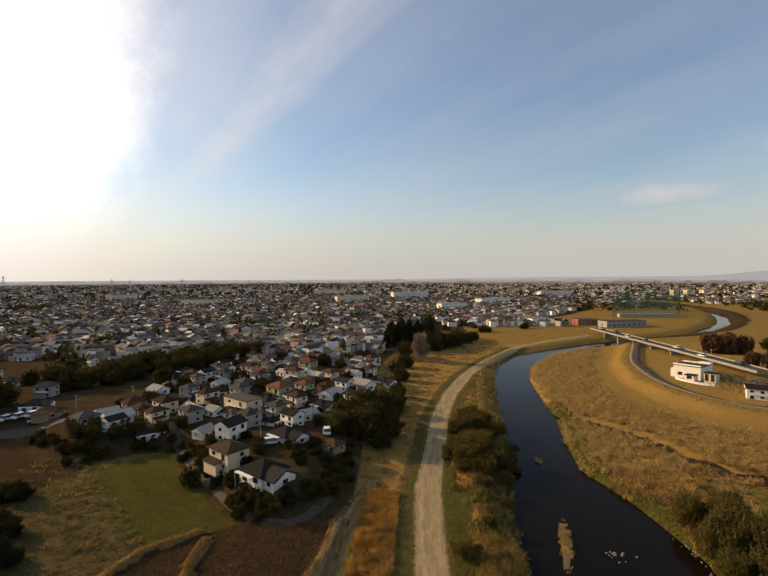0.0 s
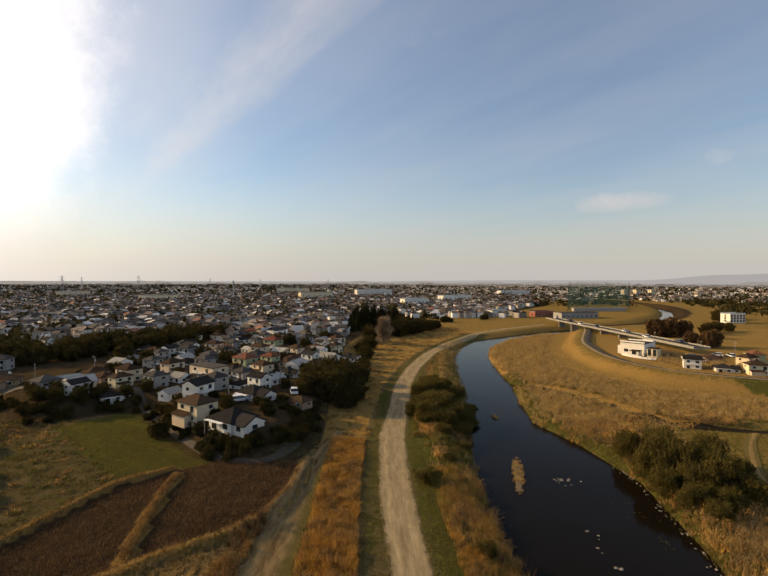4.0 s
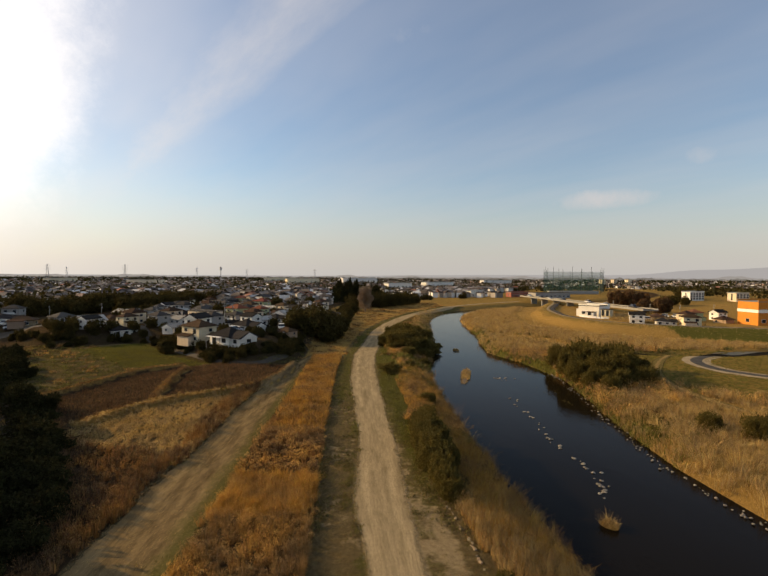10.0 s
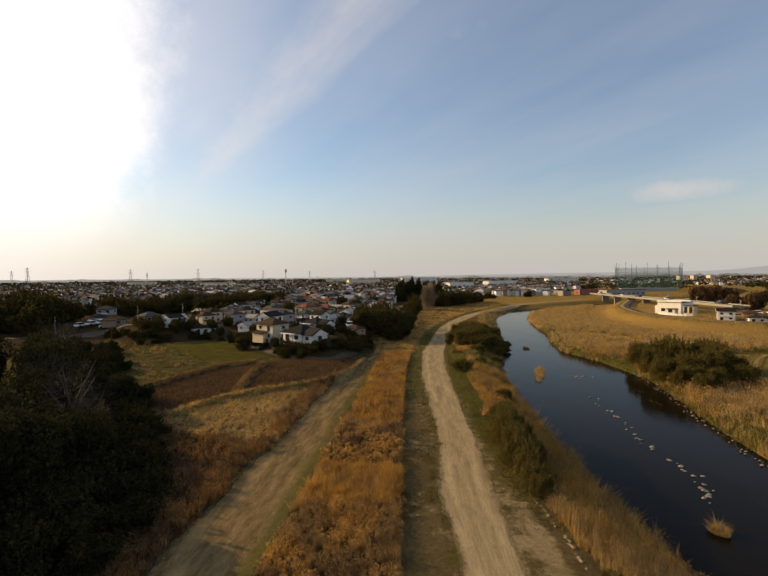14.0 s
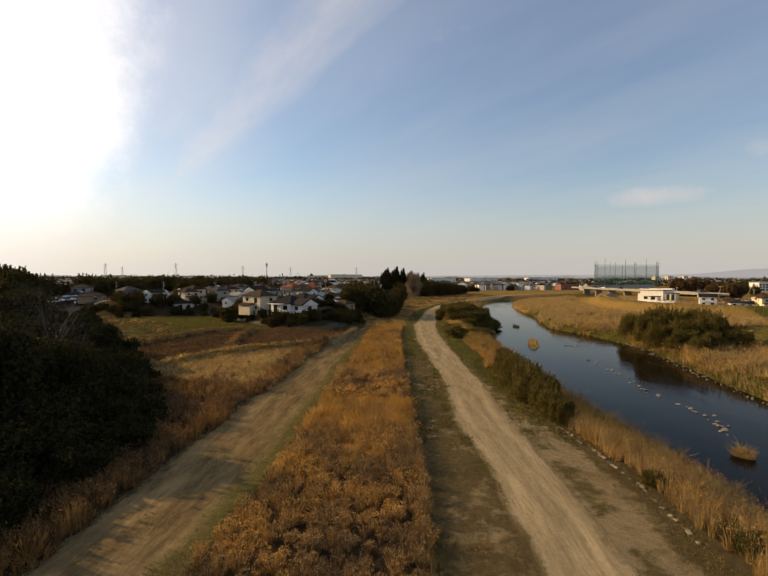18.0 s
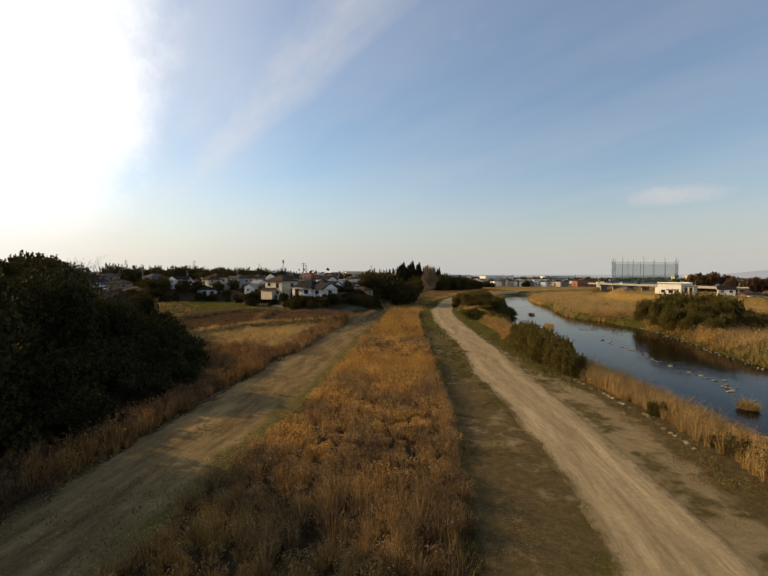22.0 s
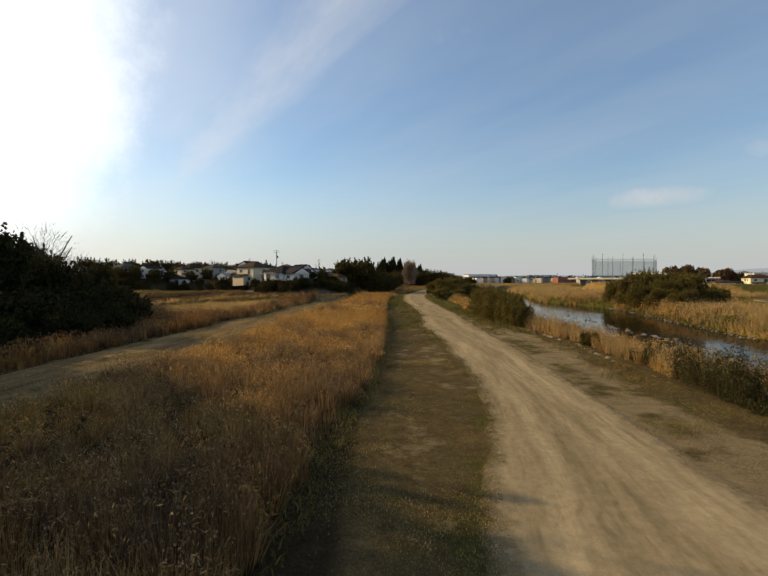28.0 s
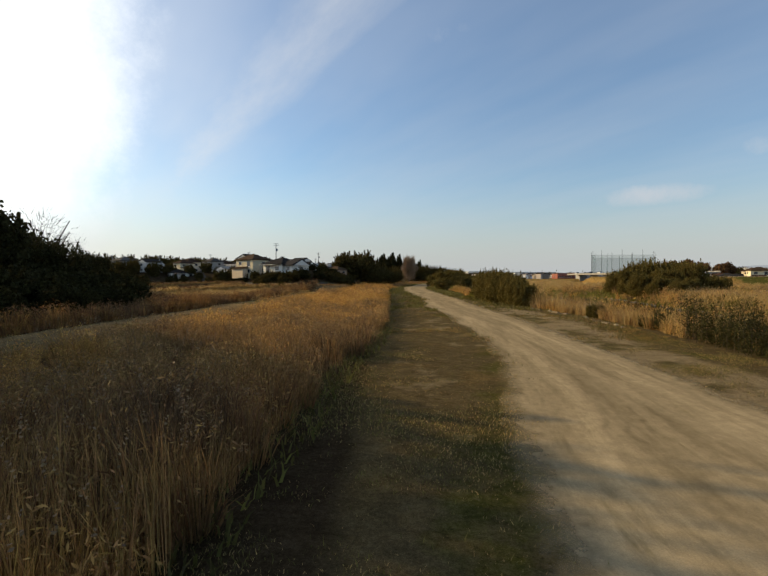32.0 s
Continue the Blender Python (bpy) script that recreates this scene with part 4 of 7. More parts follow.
west_rough = lambda x, y: (x < np.interp(y, [-30, 0, 8, 14, 20, 28, 44, 69, 76], [-16.6, -16.2, -16.1, -15.2, -15.2, -14.0, -13.4, -10.1, -8.4]) + 0.5 * wave(x, y, 2.5, 7)) & ~inside(x, y, BROWN_FIELD) & ~inside(x, y, GREEN_FIELD)
fringe_west = lambda x, y: west_rough(x, y) & (x > np.interp(y, [-30, 0, 20, 28, 44, 69], [-16.6, -16.2, -15.2, -14.0, -13.4, -10.1]) - 2.2 - 0.8 * wave(x, y, 3, 9))
pale_patch = lambda x, y: y + 2.5 * wave(x, y, 3, 61) > 24.5 - 0.74 * (x + 17)
tussocks("rough_tussocks", -36, -8, 8, 54, 0.62, lambda x, y: west_rough(x, y) & pale_patch(x, y), 0.5, 0.5, 30, 0.038, STRAW, "bleached tan tussocks beside the farm track", 6.2, 26, 0.075)
tussocks("dead_scrub", -32, -8, 8, 38, 0.75, lambda x, y: west_rough(x, y) & ~pale_patch(x, y), 0.85, 0.55, 34, 0.032, RUST, "dark russet dead weeds between the wood and the track", 6.6, 44, 0.06)
tussocks("rough_tussocks", -23, -14, -22, 8, 0.6, west_rough, 0.6, 0.45, 32, 0.024, RUST, "rough brown tussocks under the wood's edge", 6.3, 20, 0.05)
tussocks("russet_fringe", -20, -8, -20, 64, 0.6, fringe_west, 0.95, 0.4, 46, 0.03, RUST, "russet dead weeds along the farm track's edge", 6.4, 24, 0.06)
reed_bed("rough_grass", 40000, -75, -8, 46, 95, lambda x, y: west_rough(x, y) & (edge_distance(x, y, TERRACE) < -1), 0.5, 0.10, GRASS, "rough olive grass round the fields", 0.35, 6.5, tuft=0.7)
reed_bed("rough_straw", 7000, -75, -30, 44, 95, lambda x, y: west_rough(x, y) & (edge_distance(x, y, TERRACE) < -1), 0.7, 0.09, REED, "rough tan grass round the fields", 0.35, 6.8, tuft=0.7)
reed_bed("field_grass", 60000, -61, -17, 64, 104, lambda x, y: inside(x, y, GREEN_FIELD), 0.16, 0.06, CROP, "short yellow-green winter crop on the field", 0.5, 14.0)
reed_bed("lawn_grass", 30000, 6.5, 15, 40, 84, lambda x, y: (polyline_distance(x, y, ROAD)[0] > polyline_distance(x, y, ROAD)[2] + 0.7) & (x < 13.5 + 1.0 * wave(x, y, 5, 2)) & (np.abs(y - 60) < 18 + 4 * wave(x, y, 4, 2)), 0.12, 0.045, FIELD_GREEN, "short bright green grass between the track and the river", 0.6, 13.5)
reed_bed("lawn_grass", 40000, 58, 112, 44, 96, lambda x, y: loop_lawn(x, y) & (polyline_distance(x, y, LOOP)[0] > 1.8) & (polyline_distance(x, y, BEND_PATH)[0] > 1.2), 0.2, 0.1, FIELD_GREEN, "short olive grass round the curved lane", 0.6, 13.0)
reed_bed("field_stubble", 42000, -46, -10, 36, 72, lambda x, y: inside(x, y, BROWN_FIELD), 0.5, 0.05, STUBBLE, "dark red-brown stubble on the fallow field", 0.5, 6.9)
strip = lambda x, y: polyline_distance(x, y, FIELD_STRIP)[0] < 0.75 + 0.25 * wave(x, y, 1)
reed_bed("bank_grass", 26000, 34, 70, 24, 150, lambda x, y: (river_d(x, y)[1] < 0) & (river_d(x, y)[0] > 0.2) & (river_d(x, y)[0] < 4.5 + 4.0 * wave(x, y, 8, 9)), 0.75, 0.12, FIELD_GREEN, "green weeds along the water's edge", 0.35, 9.0)
reed_bed("bank_grass", 16000, 10, 30, 56, 130, lambda x, y: west_bank(x, y) & (wave(x, y, 4, 8) > 0), 0.8, 0.12, FIELD_GREEN, "green weeds on the river bank", 0.35, 9.5)
reed_bed("field_strip", 12000, -31, -24, 44, 68, strip, 0.36, 0.05, REED, "strip of tan straw across the brown field", 0.3, 7.0)
rim = lambda x, y: polyline_distance(x, y, RIM)[0] < 0.9 + 0.3 * wave(x, y, 1)
reed_bed("field_rim", 50000, -48, -8, 30, 76, rim, 0.3, 0.05, REED, "tan straw on the rim of the brown field", 0.3, 8.0)
reed_bed("track_litter", 40000, -18, -5, -22, 60, lambda x, y: polyline_distance(x, y, TRACK)[0] < polyline_distance(x, y, TRACK)[2] + 0.4, 0.05, 0.02, STRAW, "dry grass litter on the farm track", 1.2, 9.9, base=0.03)
reed_bed("track_grass", 60000, -16.5, -3, -22, 80, lambda x, y: (np.abs(x - reed_west(y) + 0.7 + 0.5 * wave(x, y, 3, 5)) < 0.9) | ((polyline_distance(x, y, TRACK)[0] < polyline_distance(x, y, TRACK)[2]) & (wave(x, y, 1.6, 5) > 0.35)), 0.09, 0.025, GRASS, "short olive grass on the farm track", 0.7, 9.95, base=0.03)
bank_wild = lambda x, y: (river_d(x, y)[1] > 0) & (river_d(x, y)[0] > 0.2) & (x > np.where((y > 40) & (y < 84), 12.5, 9.5) + 1.5 * wave(x, y, 4, 23)) & (polyline_distance(x, y, ROAD)[0] > 4)
tussocks("bank_clumps", 8, 26, 32, 96, 0.85, lambda x, y: bank_wild(x, y) & (wave(x, y, 4, 24) > 0.0), 0.95, 0.6, 30, 0.05, HUSK, "rank tan weeds on the river bank", 8.1, 22, 0.1)
tussocks("bank_clumps", 8, 26, 32, 96, 0.85, lambda x, y: bank_wild(x, y) & (wave(x, y, 4, 24) < 0.05), 0.75, 0.6, 26, 0.06, FIELD_GREEN, "rank olive weeds on the river bank", 8.2, 24, 0.1)
reed_bed("water_reeds", 16000, 14, 30, 26, 110, lambda x, y: (river_d(x, y)[1] > 0) & (river_d(x, y)[0] > -0.4) & (river_d(x, y)[0] < 1.8 + wave(x, y, 4, 2)), 1.5, 0.05, STRAW, "pale reeds leaning over the water's edge", 0.3, 8.5, tuft=0.5)
plain_keep = lambda x, y: (river_d(x, y)[1] > 0) & (polyline_distance(x, y, ROAD)[0] > 4.5 + 1.2 * wave(x, y, 6)) & (edge_distance(x, y, TERRACE) < 4) & (river_d(x, y)[0] > 6)
reed_bed("plain_grass", 60000, -9, 60, 80, 300, plain_keep, 0.55, 0.15, REED, "reddish-tan dry grass between the village and the track", 0.4, 10.0, 8.0, tuft=0.9)
road_side = lambda x, y: (lambda p: (p[0] > p[2] + 0.3) & (p[0] < p[2] + 2.6 + 1.2 * wave(x, y, 5)))(polyline_distance(x, y, ROAD))
reed_bed("roadside_grass", 70000, -4, 64, 30, 260, road_side, 0.22, 0.12, GRASS, "olive grass along both sides of the track", 0.6, 10.5, base=0.02)
bank_top = lambda x, y: west_bank(x, y - 0) | ((river_d(x, y)[1] > 0) & (river_d(x, y)[0] < 12) & (polyline_distance(x, y, ROAD)[0] > 3.4))
reed_bed("bank_weeds", 60000, 6, 40, 28, 170, lambda x, y: bank_top(x, y) & ((x > 12.5 + 2.5 * wave(x, y, 4, 29)) | (y > 84 + 6 * wave(x, y, 4, 30)) | (y < 36)) & (wave(x, y, 5, 11) > -0.1), 0.45, 0.11, FIELD_GREEN, "olive weeds between the track and the river", 0.45, 11.0, tuft=0.6)
reed_bed("bank_straw", 40000, 6, 40, 40, 190, lambda x, y: bank_top(x, y) & ((x > 12.5 + 2.5 * wave(x, y, 4, 29)) | (y > 84 + 6 * wave(x, y, 4, 30))) & (wave(x, y, 5, 11) < 0.1), 0.8, 0.1, REED, "tan straw between the track and the river", 0.4, 11.5, tuft=0.7)
reed_bed("dike_grass", 60000, 56, 260, 60, 262, lambda x, y: (polyline_distance(x, y, DIKE)[0] < np.where(y > 100, 18.5, 9.5)) & (polyline_distance(x, y, DIKE)[0] > 1.2) & (river_d(x, y)[1] < 0), 0.3, 0.2, STRAW, "short golden grass on the dike's slopes", 0.5, 12.0)
reed_bed("flat_scrub", 26000, 34, 110, 36, 130, lambda x, y: east_plain(x, y) & ((np.hypot(x - 62, (y - 76)) < 24 + 8 * wave(x, y, 9, 3)) | (polyline_distance(x, y, DITCH)[0] < 6)), 1.0, 0.14, GRASS, "olive scrub on the river flat round the thicket", 0.4, 12.5, 5.0, tuft=0.9)


def tree_thing(name, label, category, trunks, crown_me, mat_trunk=BARK, group=""):
    root = thing(name, label, category, group)
    for a, b, r0, r1 in trunks:
        part("trunk" if r0 > 0.12 else "limb", tube(bmesh.new(), a, b, r0, r1), mat_trunk, root)
    part_mesh("crown", crown_me, root)
    return root


def broadleaf(name, label, tall, wide, count, size, mat, seed, category="tree", many=15, sprigs=0):
    r = np.random.default_rng(seed)
    lumps = [(0, 0, tall * 0.45, wide * 0.42, tall * 0.38)]
    for i in range(many):
        a, k = i * 2.4 + r.uniform(-0.4, 0.4), r.uniform(0.12, 0.5)
        lumps.append((math.cos(a) * wide * k, math.sin(a) * wide * k, tall * r.uniform(0.2, 0.92 - 0.7 * k), wide * r.uniform(0.1, 0.26) * (15 / many) ** 0.3, tall * r.uniform(0.1, 0.22)))
    lumps.append((0, 0, tall * 0.2, wide * 0.45, tall * 0.2))
    pts = crown_points(r, count, lumps)
    if sprigs:
        foot = pts[r.choice(len(pts), sprigs)]
        way = foot - [0, 0, tall * 0.3]
        way = way / np.linalg.norm(way, axis=1)[:, None] * 0.5 + [0, 0, 0.75] + r.normal(0, 0.2, (sprigs, 3))
        run = r.uniform(0, 1, (sprigs, 26, 1)) * (r.uniform(0.06, 0.2, sprigs) * tall)[:, None, None]
        more = (foot[:, None] + way[:, None] * run + r.normal(0, 0.05, (sprigs, 26, 3))).reshape(-1, 3)
        pts = np.concatenate([pts, more[more[:, 2] > 0.1]])
    trunks = [((0, 0, -0.3), (0.1, 0, tall * 0.5), 0.06 * tall ** 0.8, 0.05)] + [((0, 0, tall * 0.15), (math.cos(a) * wide * 0.35, math.sin(a) * wide * 0.35, tall * 0.6), 0.06, 0.02) for a in ((0.3, 2.4, 4.4) if count > 5000 else (0.3,))]
    return tree_thing(name, label, category, trunks, leaves("crown", pts, size, mat, r))


def conifer(name, label, tall, wide, count, size, mat, seed):
    r = np.random.default_rng(seed)
    k = np.sqrt(r.uniform(0, 1, count))
    z = tall * (1 - 0.92 * k)
    a, rad = r.uniform(0, math.tau, count), wide * (0.1 + 0.9 * k) * r.uniform(0.35, 1, count) * (0.8 + 0.2 * np.sin(z * 5))
    pts = np.stack([np.cos(a) * rad, np.sin(a) * rad, z - 0.25 * rad], 1)
    return tree_thing(name, label, "tree", [((0, 0, -0.3), (0, 0, tall * 0.9), 0.25, 0.04)], leaves("crown", pts, size, mat, r))


def bare_tree(name, label, tall, wide, count, mat, seed):
    """A leafless tree: limbs, and a haze of thin twigs near its round outline."""
    r = np.random.default_rng(seed)
    d = r.normal(size=(count, 3))
    d /= np.linalg.norm(d, axis=1)[:, None]
    d[:, 2] = np.where(d[:, 2] < 0, d[:, 2] * 0.8, d[:, 2])
    rad = (r.uniform(0.4, 1, count) * (0.86 + 0.2 * np.sin(d[:, 0] * 5 + seed) * np.sin(d[:, 1] * 6) + 0.14 * np.sin(d[:, 2] * 9 + 1)))[:, None]
    p = np.array([0, 0, tall * 0.5]) + d * rad * [wide / 2, wide / 2, tall * 0.5]
    way = d * r.uniform(0.4, 1.0, (count, 1)) * 0.12 * tall + r.normal(0, 0.03 * tall, (count, 3))
    side = np.cross(way, r.normal(size=(count, 3)))
    side /= np.linalg.norm(side, axis=1)[:, None] / 0.02
    v = np.stack([p - side, p + side, p + way], 1).reshape(-1, 3)
    me = mesh_np("crown", v, np.arange(count * 3).reshape(-1, 3), mat)
    limbs = [((0, 0, -0.3), (0, 0, tall * 0.4), 0.035 * tall, 0.02 * tall)]
    for i in range(9):
        a = i * 2.4
        limbs.append(((0, 0, tall * (0.15 + 0.03 * i)), (math.cos(a) * wide * 0.36, math.sin(a) * wide * 0.36, tall * (0.5 + 0.045 * i)), 0.012 * tall, 0.004 * tall))
    return tree_thing(name, label, "tree", limbs, me, mat)


def branching_tree(name, label, tall, seed):
    """A leafless tree: a forked trunk, limbs that fork again and again, and fine twigs."""
    q = random.Random(seed)
    limbs, twigs = [], []

    def grow(a, way, long, thick, depth):
        for k in range(3):
            b = a + way * (long / 3)
            (limbs if depth < 2 else twigs).append((tuple(a), tuple(b), thick * (1 - 0.2 * k), thick * (0.8 - 0.2 * k)))
            a = b
            way = (way + Vector([q.gauss(0, 0.16) for _ in "xyz"]) + Vector((0, 0, 0.07))).normalized()
            if depth < 5:
                for _ in range(1 if depth == 0 else 1 + (k > 0 and q.random() < 0.75)):
                    side = (way * 0.75 + Vector((q.gauss(0, 0.6), q.gauss(0, 0.6), q.gauss(0.12, 0.35)))).normalized()
                    grow(a, side, long * q.uniform(0.55, 0.78), max(thick * 0.5, 0.014), depth + 1)

    grow(Vector((0, 0, -0.3)), Vector((0, 0, 1)), tall * 0.42, tall * 0.02, 0)
    root = thing(name, label, "tree")
    for a, b, r0, r1 in limbs:
        part("trunk" if r0 > 0.12 else "limb", tube(bmesh.new(), a, b, r0, r1, 6), BARK, root)
    a, b = np.array([t[0] for t in twigs]), np.array([t[1] for t in twigs])
    wide = np.array([t[2] for t in twigs])[:, None] * 0.9
    side = np.cross(b - a, np.random.default_rng(seed).normal(size=a.shape))
    side *= wide / np.linalg.norm(side, axis=1)[:, None]
    v = np.stack([a - side, a + side, b + side * 0.6, b - side * 0.6], 1).reshape(-1, 3)
    part_mesh("crown", mesh_np("crown", v, np.arange(len(a) * 4).reshape(-1, 4), BARK), root)
    return root


def place(proto, x, y, size=1.0, turn=0.0, z=None, tall=1.0):
    own = proto.scale
    return copy_thing(proto, pose(x, y, (at(x, y) if z is None else z) - 0.05, 0, 0, turn) @ Matrix.Diagonal((size / own.x, size / own.y, size * tall / own.z, 1)))


LEAF_WOOD = material("village_wood_leaf", (0.10, 0.078, 0.024), (0.04, 0.034, 0.012), 0.4, island=0.5, translucent=0.25, spec=0.04)
dark_tree = broadleaf("evergreen_tree", "dense dark evergreen tree at the wood's edge", 8, 7, 13000, 0.16, LEAF_DARK, 11, "tree", 24, 40)
dark_shrub = broadleaf("evergreen_shrub", "low dark evergreen shrub at the wood's edge", 3.6, 5, 8000, 0.13, LEAF_DARK, 12, "shrub", 22, 220)
bank_shrub = broadleaf("bank_shrub", "rounded olive evergreen shrub on the river bank", 4.2, 6, 20000, 0.1, LEAF, 13, "shrub", 34, 420)
garden_tree = broadleaf("garden_tree", "rounded olive garden tree among the houses", 5, 5, 2200, 0.26, LEAF_WOOD, 14, "tree", 18, 60)
wood_tree = broadleaf("wood_tree", "olive and brown broadleaf tree of a village wood", 9, 8, 4000, 0.3, LEAF_WOOD, 15, "tree", 26, 110)
rust_tree = broadleaf("autumn_tree", "rust-brown broadleaf tree in late autumn", 6, 7, 2500, 0.4, LEAF_RUST, 16)
cedar = conifer("cedar", "tall dark cedar in a row by the plain", 12, 2.6, 3000, 0.4, LEAF_DARK, 17)
ball_tree = bare_tree("bare_round_tree", "leafless tree with a round grey-tan crown of twigs", 12, 10, 34000, TWIG, 18)
thin_tree = bare_tree("bare_tree", "leafless tree with thin twigs above the wood", 10, 7, 900, BARK, 19)

ball_tree.matrix_basis = pose(10.6, 216, at(10.6, 216)) @ Matrix.Diagonal((0.8, 0.8, 1.12, 1))
dark_tree.matrix_basis = pose(-34, 24, at(-34, 24), 0, 0, 20) @ Matrix.Diagonal((0.7, 0.7, 0.7, 1))
dark_shrub.matrix_basis = pose(-24.5, 9, at(-24.5, 9))
bank_shrub.matrix_basis = pose(46, 66, at(46, 66)) @ Matrix.Diagonal((1, 1, 1.3, 1))
# Trees with y below -5 stand out of view, stretched to shade the reeds.
for x, y, s, r in ((-30, 12, 0.95, 40), (-29.5, 5.5, 0.72, 80), (-36, 17, 1.0, 10), (-29.5, 18.5, 0.72, 330), (-28, -4, 1.0, 150), (-40, 10, 1.15, 200), (-43, 20, 1.05, 260), (-36, 2, 1.1, 300), (-41, 30, 0.8, 30), (-53, 12, 1.4, 100), (-30, -12, 1.1, 220), (-22.5, -6, 0.95, 70), (-24.5, -3, 0.95, 120), (-23.5, -9, 0.95, 200), (-27.5, -2, 0.9, 310), (-22.5, -12.5, 0.9, 35), (-22, -16, 0.85, 95), (-24.5, -19.5, 0.95, 250), (-50, 40, 1.1, 20),
                   (-60, 52, 1.0, 70), (-58, 28, 1.3, 140), (-48, 2, 1.3, 190), (-66, 60, 0.9, 10), (-37, 36, 0.55, 60), (-46, 33, 0.85, 120), (-38, -8, 1.2, 45), (-54, 46, 1.0, 210), (-68, 48, 1.2, 80)):
    place(dark_tree, x, y, s, r, None, 1.22 if y > 3 else 1.25 if y > -5 else 1.4 if y > -8 else 1.62)
for x, y, s, r in ((-23.5, 3, 0.95, 50), (-26, 15, 0.95, 100), (-28.5, 22.5, 0.95, 150), (-31, 28, 0.95, 10), (-22.5, -3.5, 1.0, 70), (-34, 33, 0.9, 200), (-44, 42, 1.0, 30), (-55, 60, 1.0, 60), (-61, 68, 0.9, 80), (-68, 70, 1.1, 120), (-38, 41, 0.8, 300), (-23.2, -10, 1.0, 20), (-26.5, 11, 1.0, 240), (-25, 0, 1.0, 15),
                   (-27, 6.5, 0.9, 310), (-50, 52, 1.0, 110), (-23, 13, 0.7, 40), (-22, 8.5, 0.6, 190), (-25.5, 19, 0.8, 280), (-28.5, 27, 0.8, 90), (-21.5, 2, 0.6, 10), (-21.5, -7, 0.8, 130), (-23, 6.5, 0.9, 222),
                   (-19.6, 10, 0.6, 140), (-21, 14, 0.7, 35), (-23.5, 17.5, 0.8, 250), (-26, 22, 0.8, 110), (-19.5, 5, 0.6, 290), (-19.5, 0, 0.6, 75), (-58, 66, 0.9, 15), (-66, 78, 0.9, 99), (-73, 78, 1.0, 160), (-80, 84, 1.0, 30), (-47, 47, 0.7, 70), (-52, 60, 0.6, 300), (-72, 66, 1.1, 20), (-79, 74, 1.1, 250)):
    place(dark_shrub, x, y, s, r)
twiggy_tree = branching_tree("leafless_tree", "tall leafless tree with fine twigs at the wood's edge", 12, 23)
twiggy_tree.matrix_basis = pose(-30.5, 1.2, at(-30.5, 1.2)) @ Matrix.Diagonal((0.8, 0.8, 0.8, 1))
for x, y, s, t in ((-32.5, 3.6, 0.85, 70), (-33.5, 0.0, 0.8, 220)):
    place(twiggy_tree, x, y, s, t)
place(thin_tree, -36, 26, 1.0, 40)
place(thin_tree, -32.5, 24, 0.7, 200)
place(thin_tree, -56, 50, 1.0, 0)
place(thin_tree, -47, 36, 0.9, 70)
thin_tree.matrix_basis = pose(-63, 58, at(-63, 58))
for x, y, s, r, h in ((50, 70, 1.0, 60, 1.35), (53, 62, 0.95, 120, 1.3), (57, 70, 0.95, 200, 1.3), (48, 60, 0.85, 300, 1.2), (47, 76, 0.8, 250, 1.2), (54, 77, 0.9, 20, 1.1), (58, 65, 0.75, 320, 1.0),
                      (44.5, 62, 0.75, 77, 1.2), (50, 65.5, 0.9, 5, 1.45), (54, 66.5, 0.9, 95, 1.4), (47, 68, 0.9, 190, 1.4), (51, 74, 0.8, 160, 1.3), (45, 57, 0.6, 210, 1.1), (50, 56.5, 0.65, 30, 1.0), (55, 58, 0.7, 140, 1.0),
                      (12, 100, 0.8, 33, 1.2), (17, 94, 0.9, 201, 1.1), (17.5, 102, 1.1, 301, 1.3), (22, 103, 0.9, 111, 1.1), (16, 108, 0.9, 251, 1.1), (23, 99, 0.8, 10, 1.0), (21, 112, 0.8, 88, 1.0), (13, 94, 0.6, 140, 1.0), (18, 116, 0.7, 40, 0.9),
                      (14.5, 74, 0.35, 10, 0.9), (19, 83, 0.45, 50, 0.8),
                      (15, 97, 1.1, 20, 1.2), (20, 99, 1.1, 70, 1.1), (14, 104, 0.95, 160, 1.2), (20.5, 92, 0.8, 220, 0.9), (19, 108, 1.0, 330, 1.0), (24, 106, 0.8, 40, 0.9), (16, 88, 0.6, 90, 1.0),
                      (47, 33, 0.5, 60, 1.0), (50.5, 29.5, 0.6, 10, 1.0), (54, 27, 0.7, 200, 1.0), (46, 53.5, 0.55, 100, 1.0), (10.9, 4.6, 0.17, 0, 1.1), (12.5, 40, 0.35, 120, 1.0), (13.5, 47, 0.4, 200, 1.0), (27, 112, 0.6, 20, 0.8), (15.5, 117, 0.9, 15, 1.2), (19.5, 121, 1.0, 75, 1.2), (24.5, 119, 0.9, 190, 1.1), (18, 127, 0.9, 260, 1.1), (23, 127, 0.8, 310, 1.0), (21, 133, 0.7, 35, 1.0)):
    place(bank_shrub, x, y, s, r, None, h * (0.8 if 85 < y < 140 and x < 30 else 1.2))
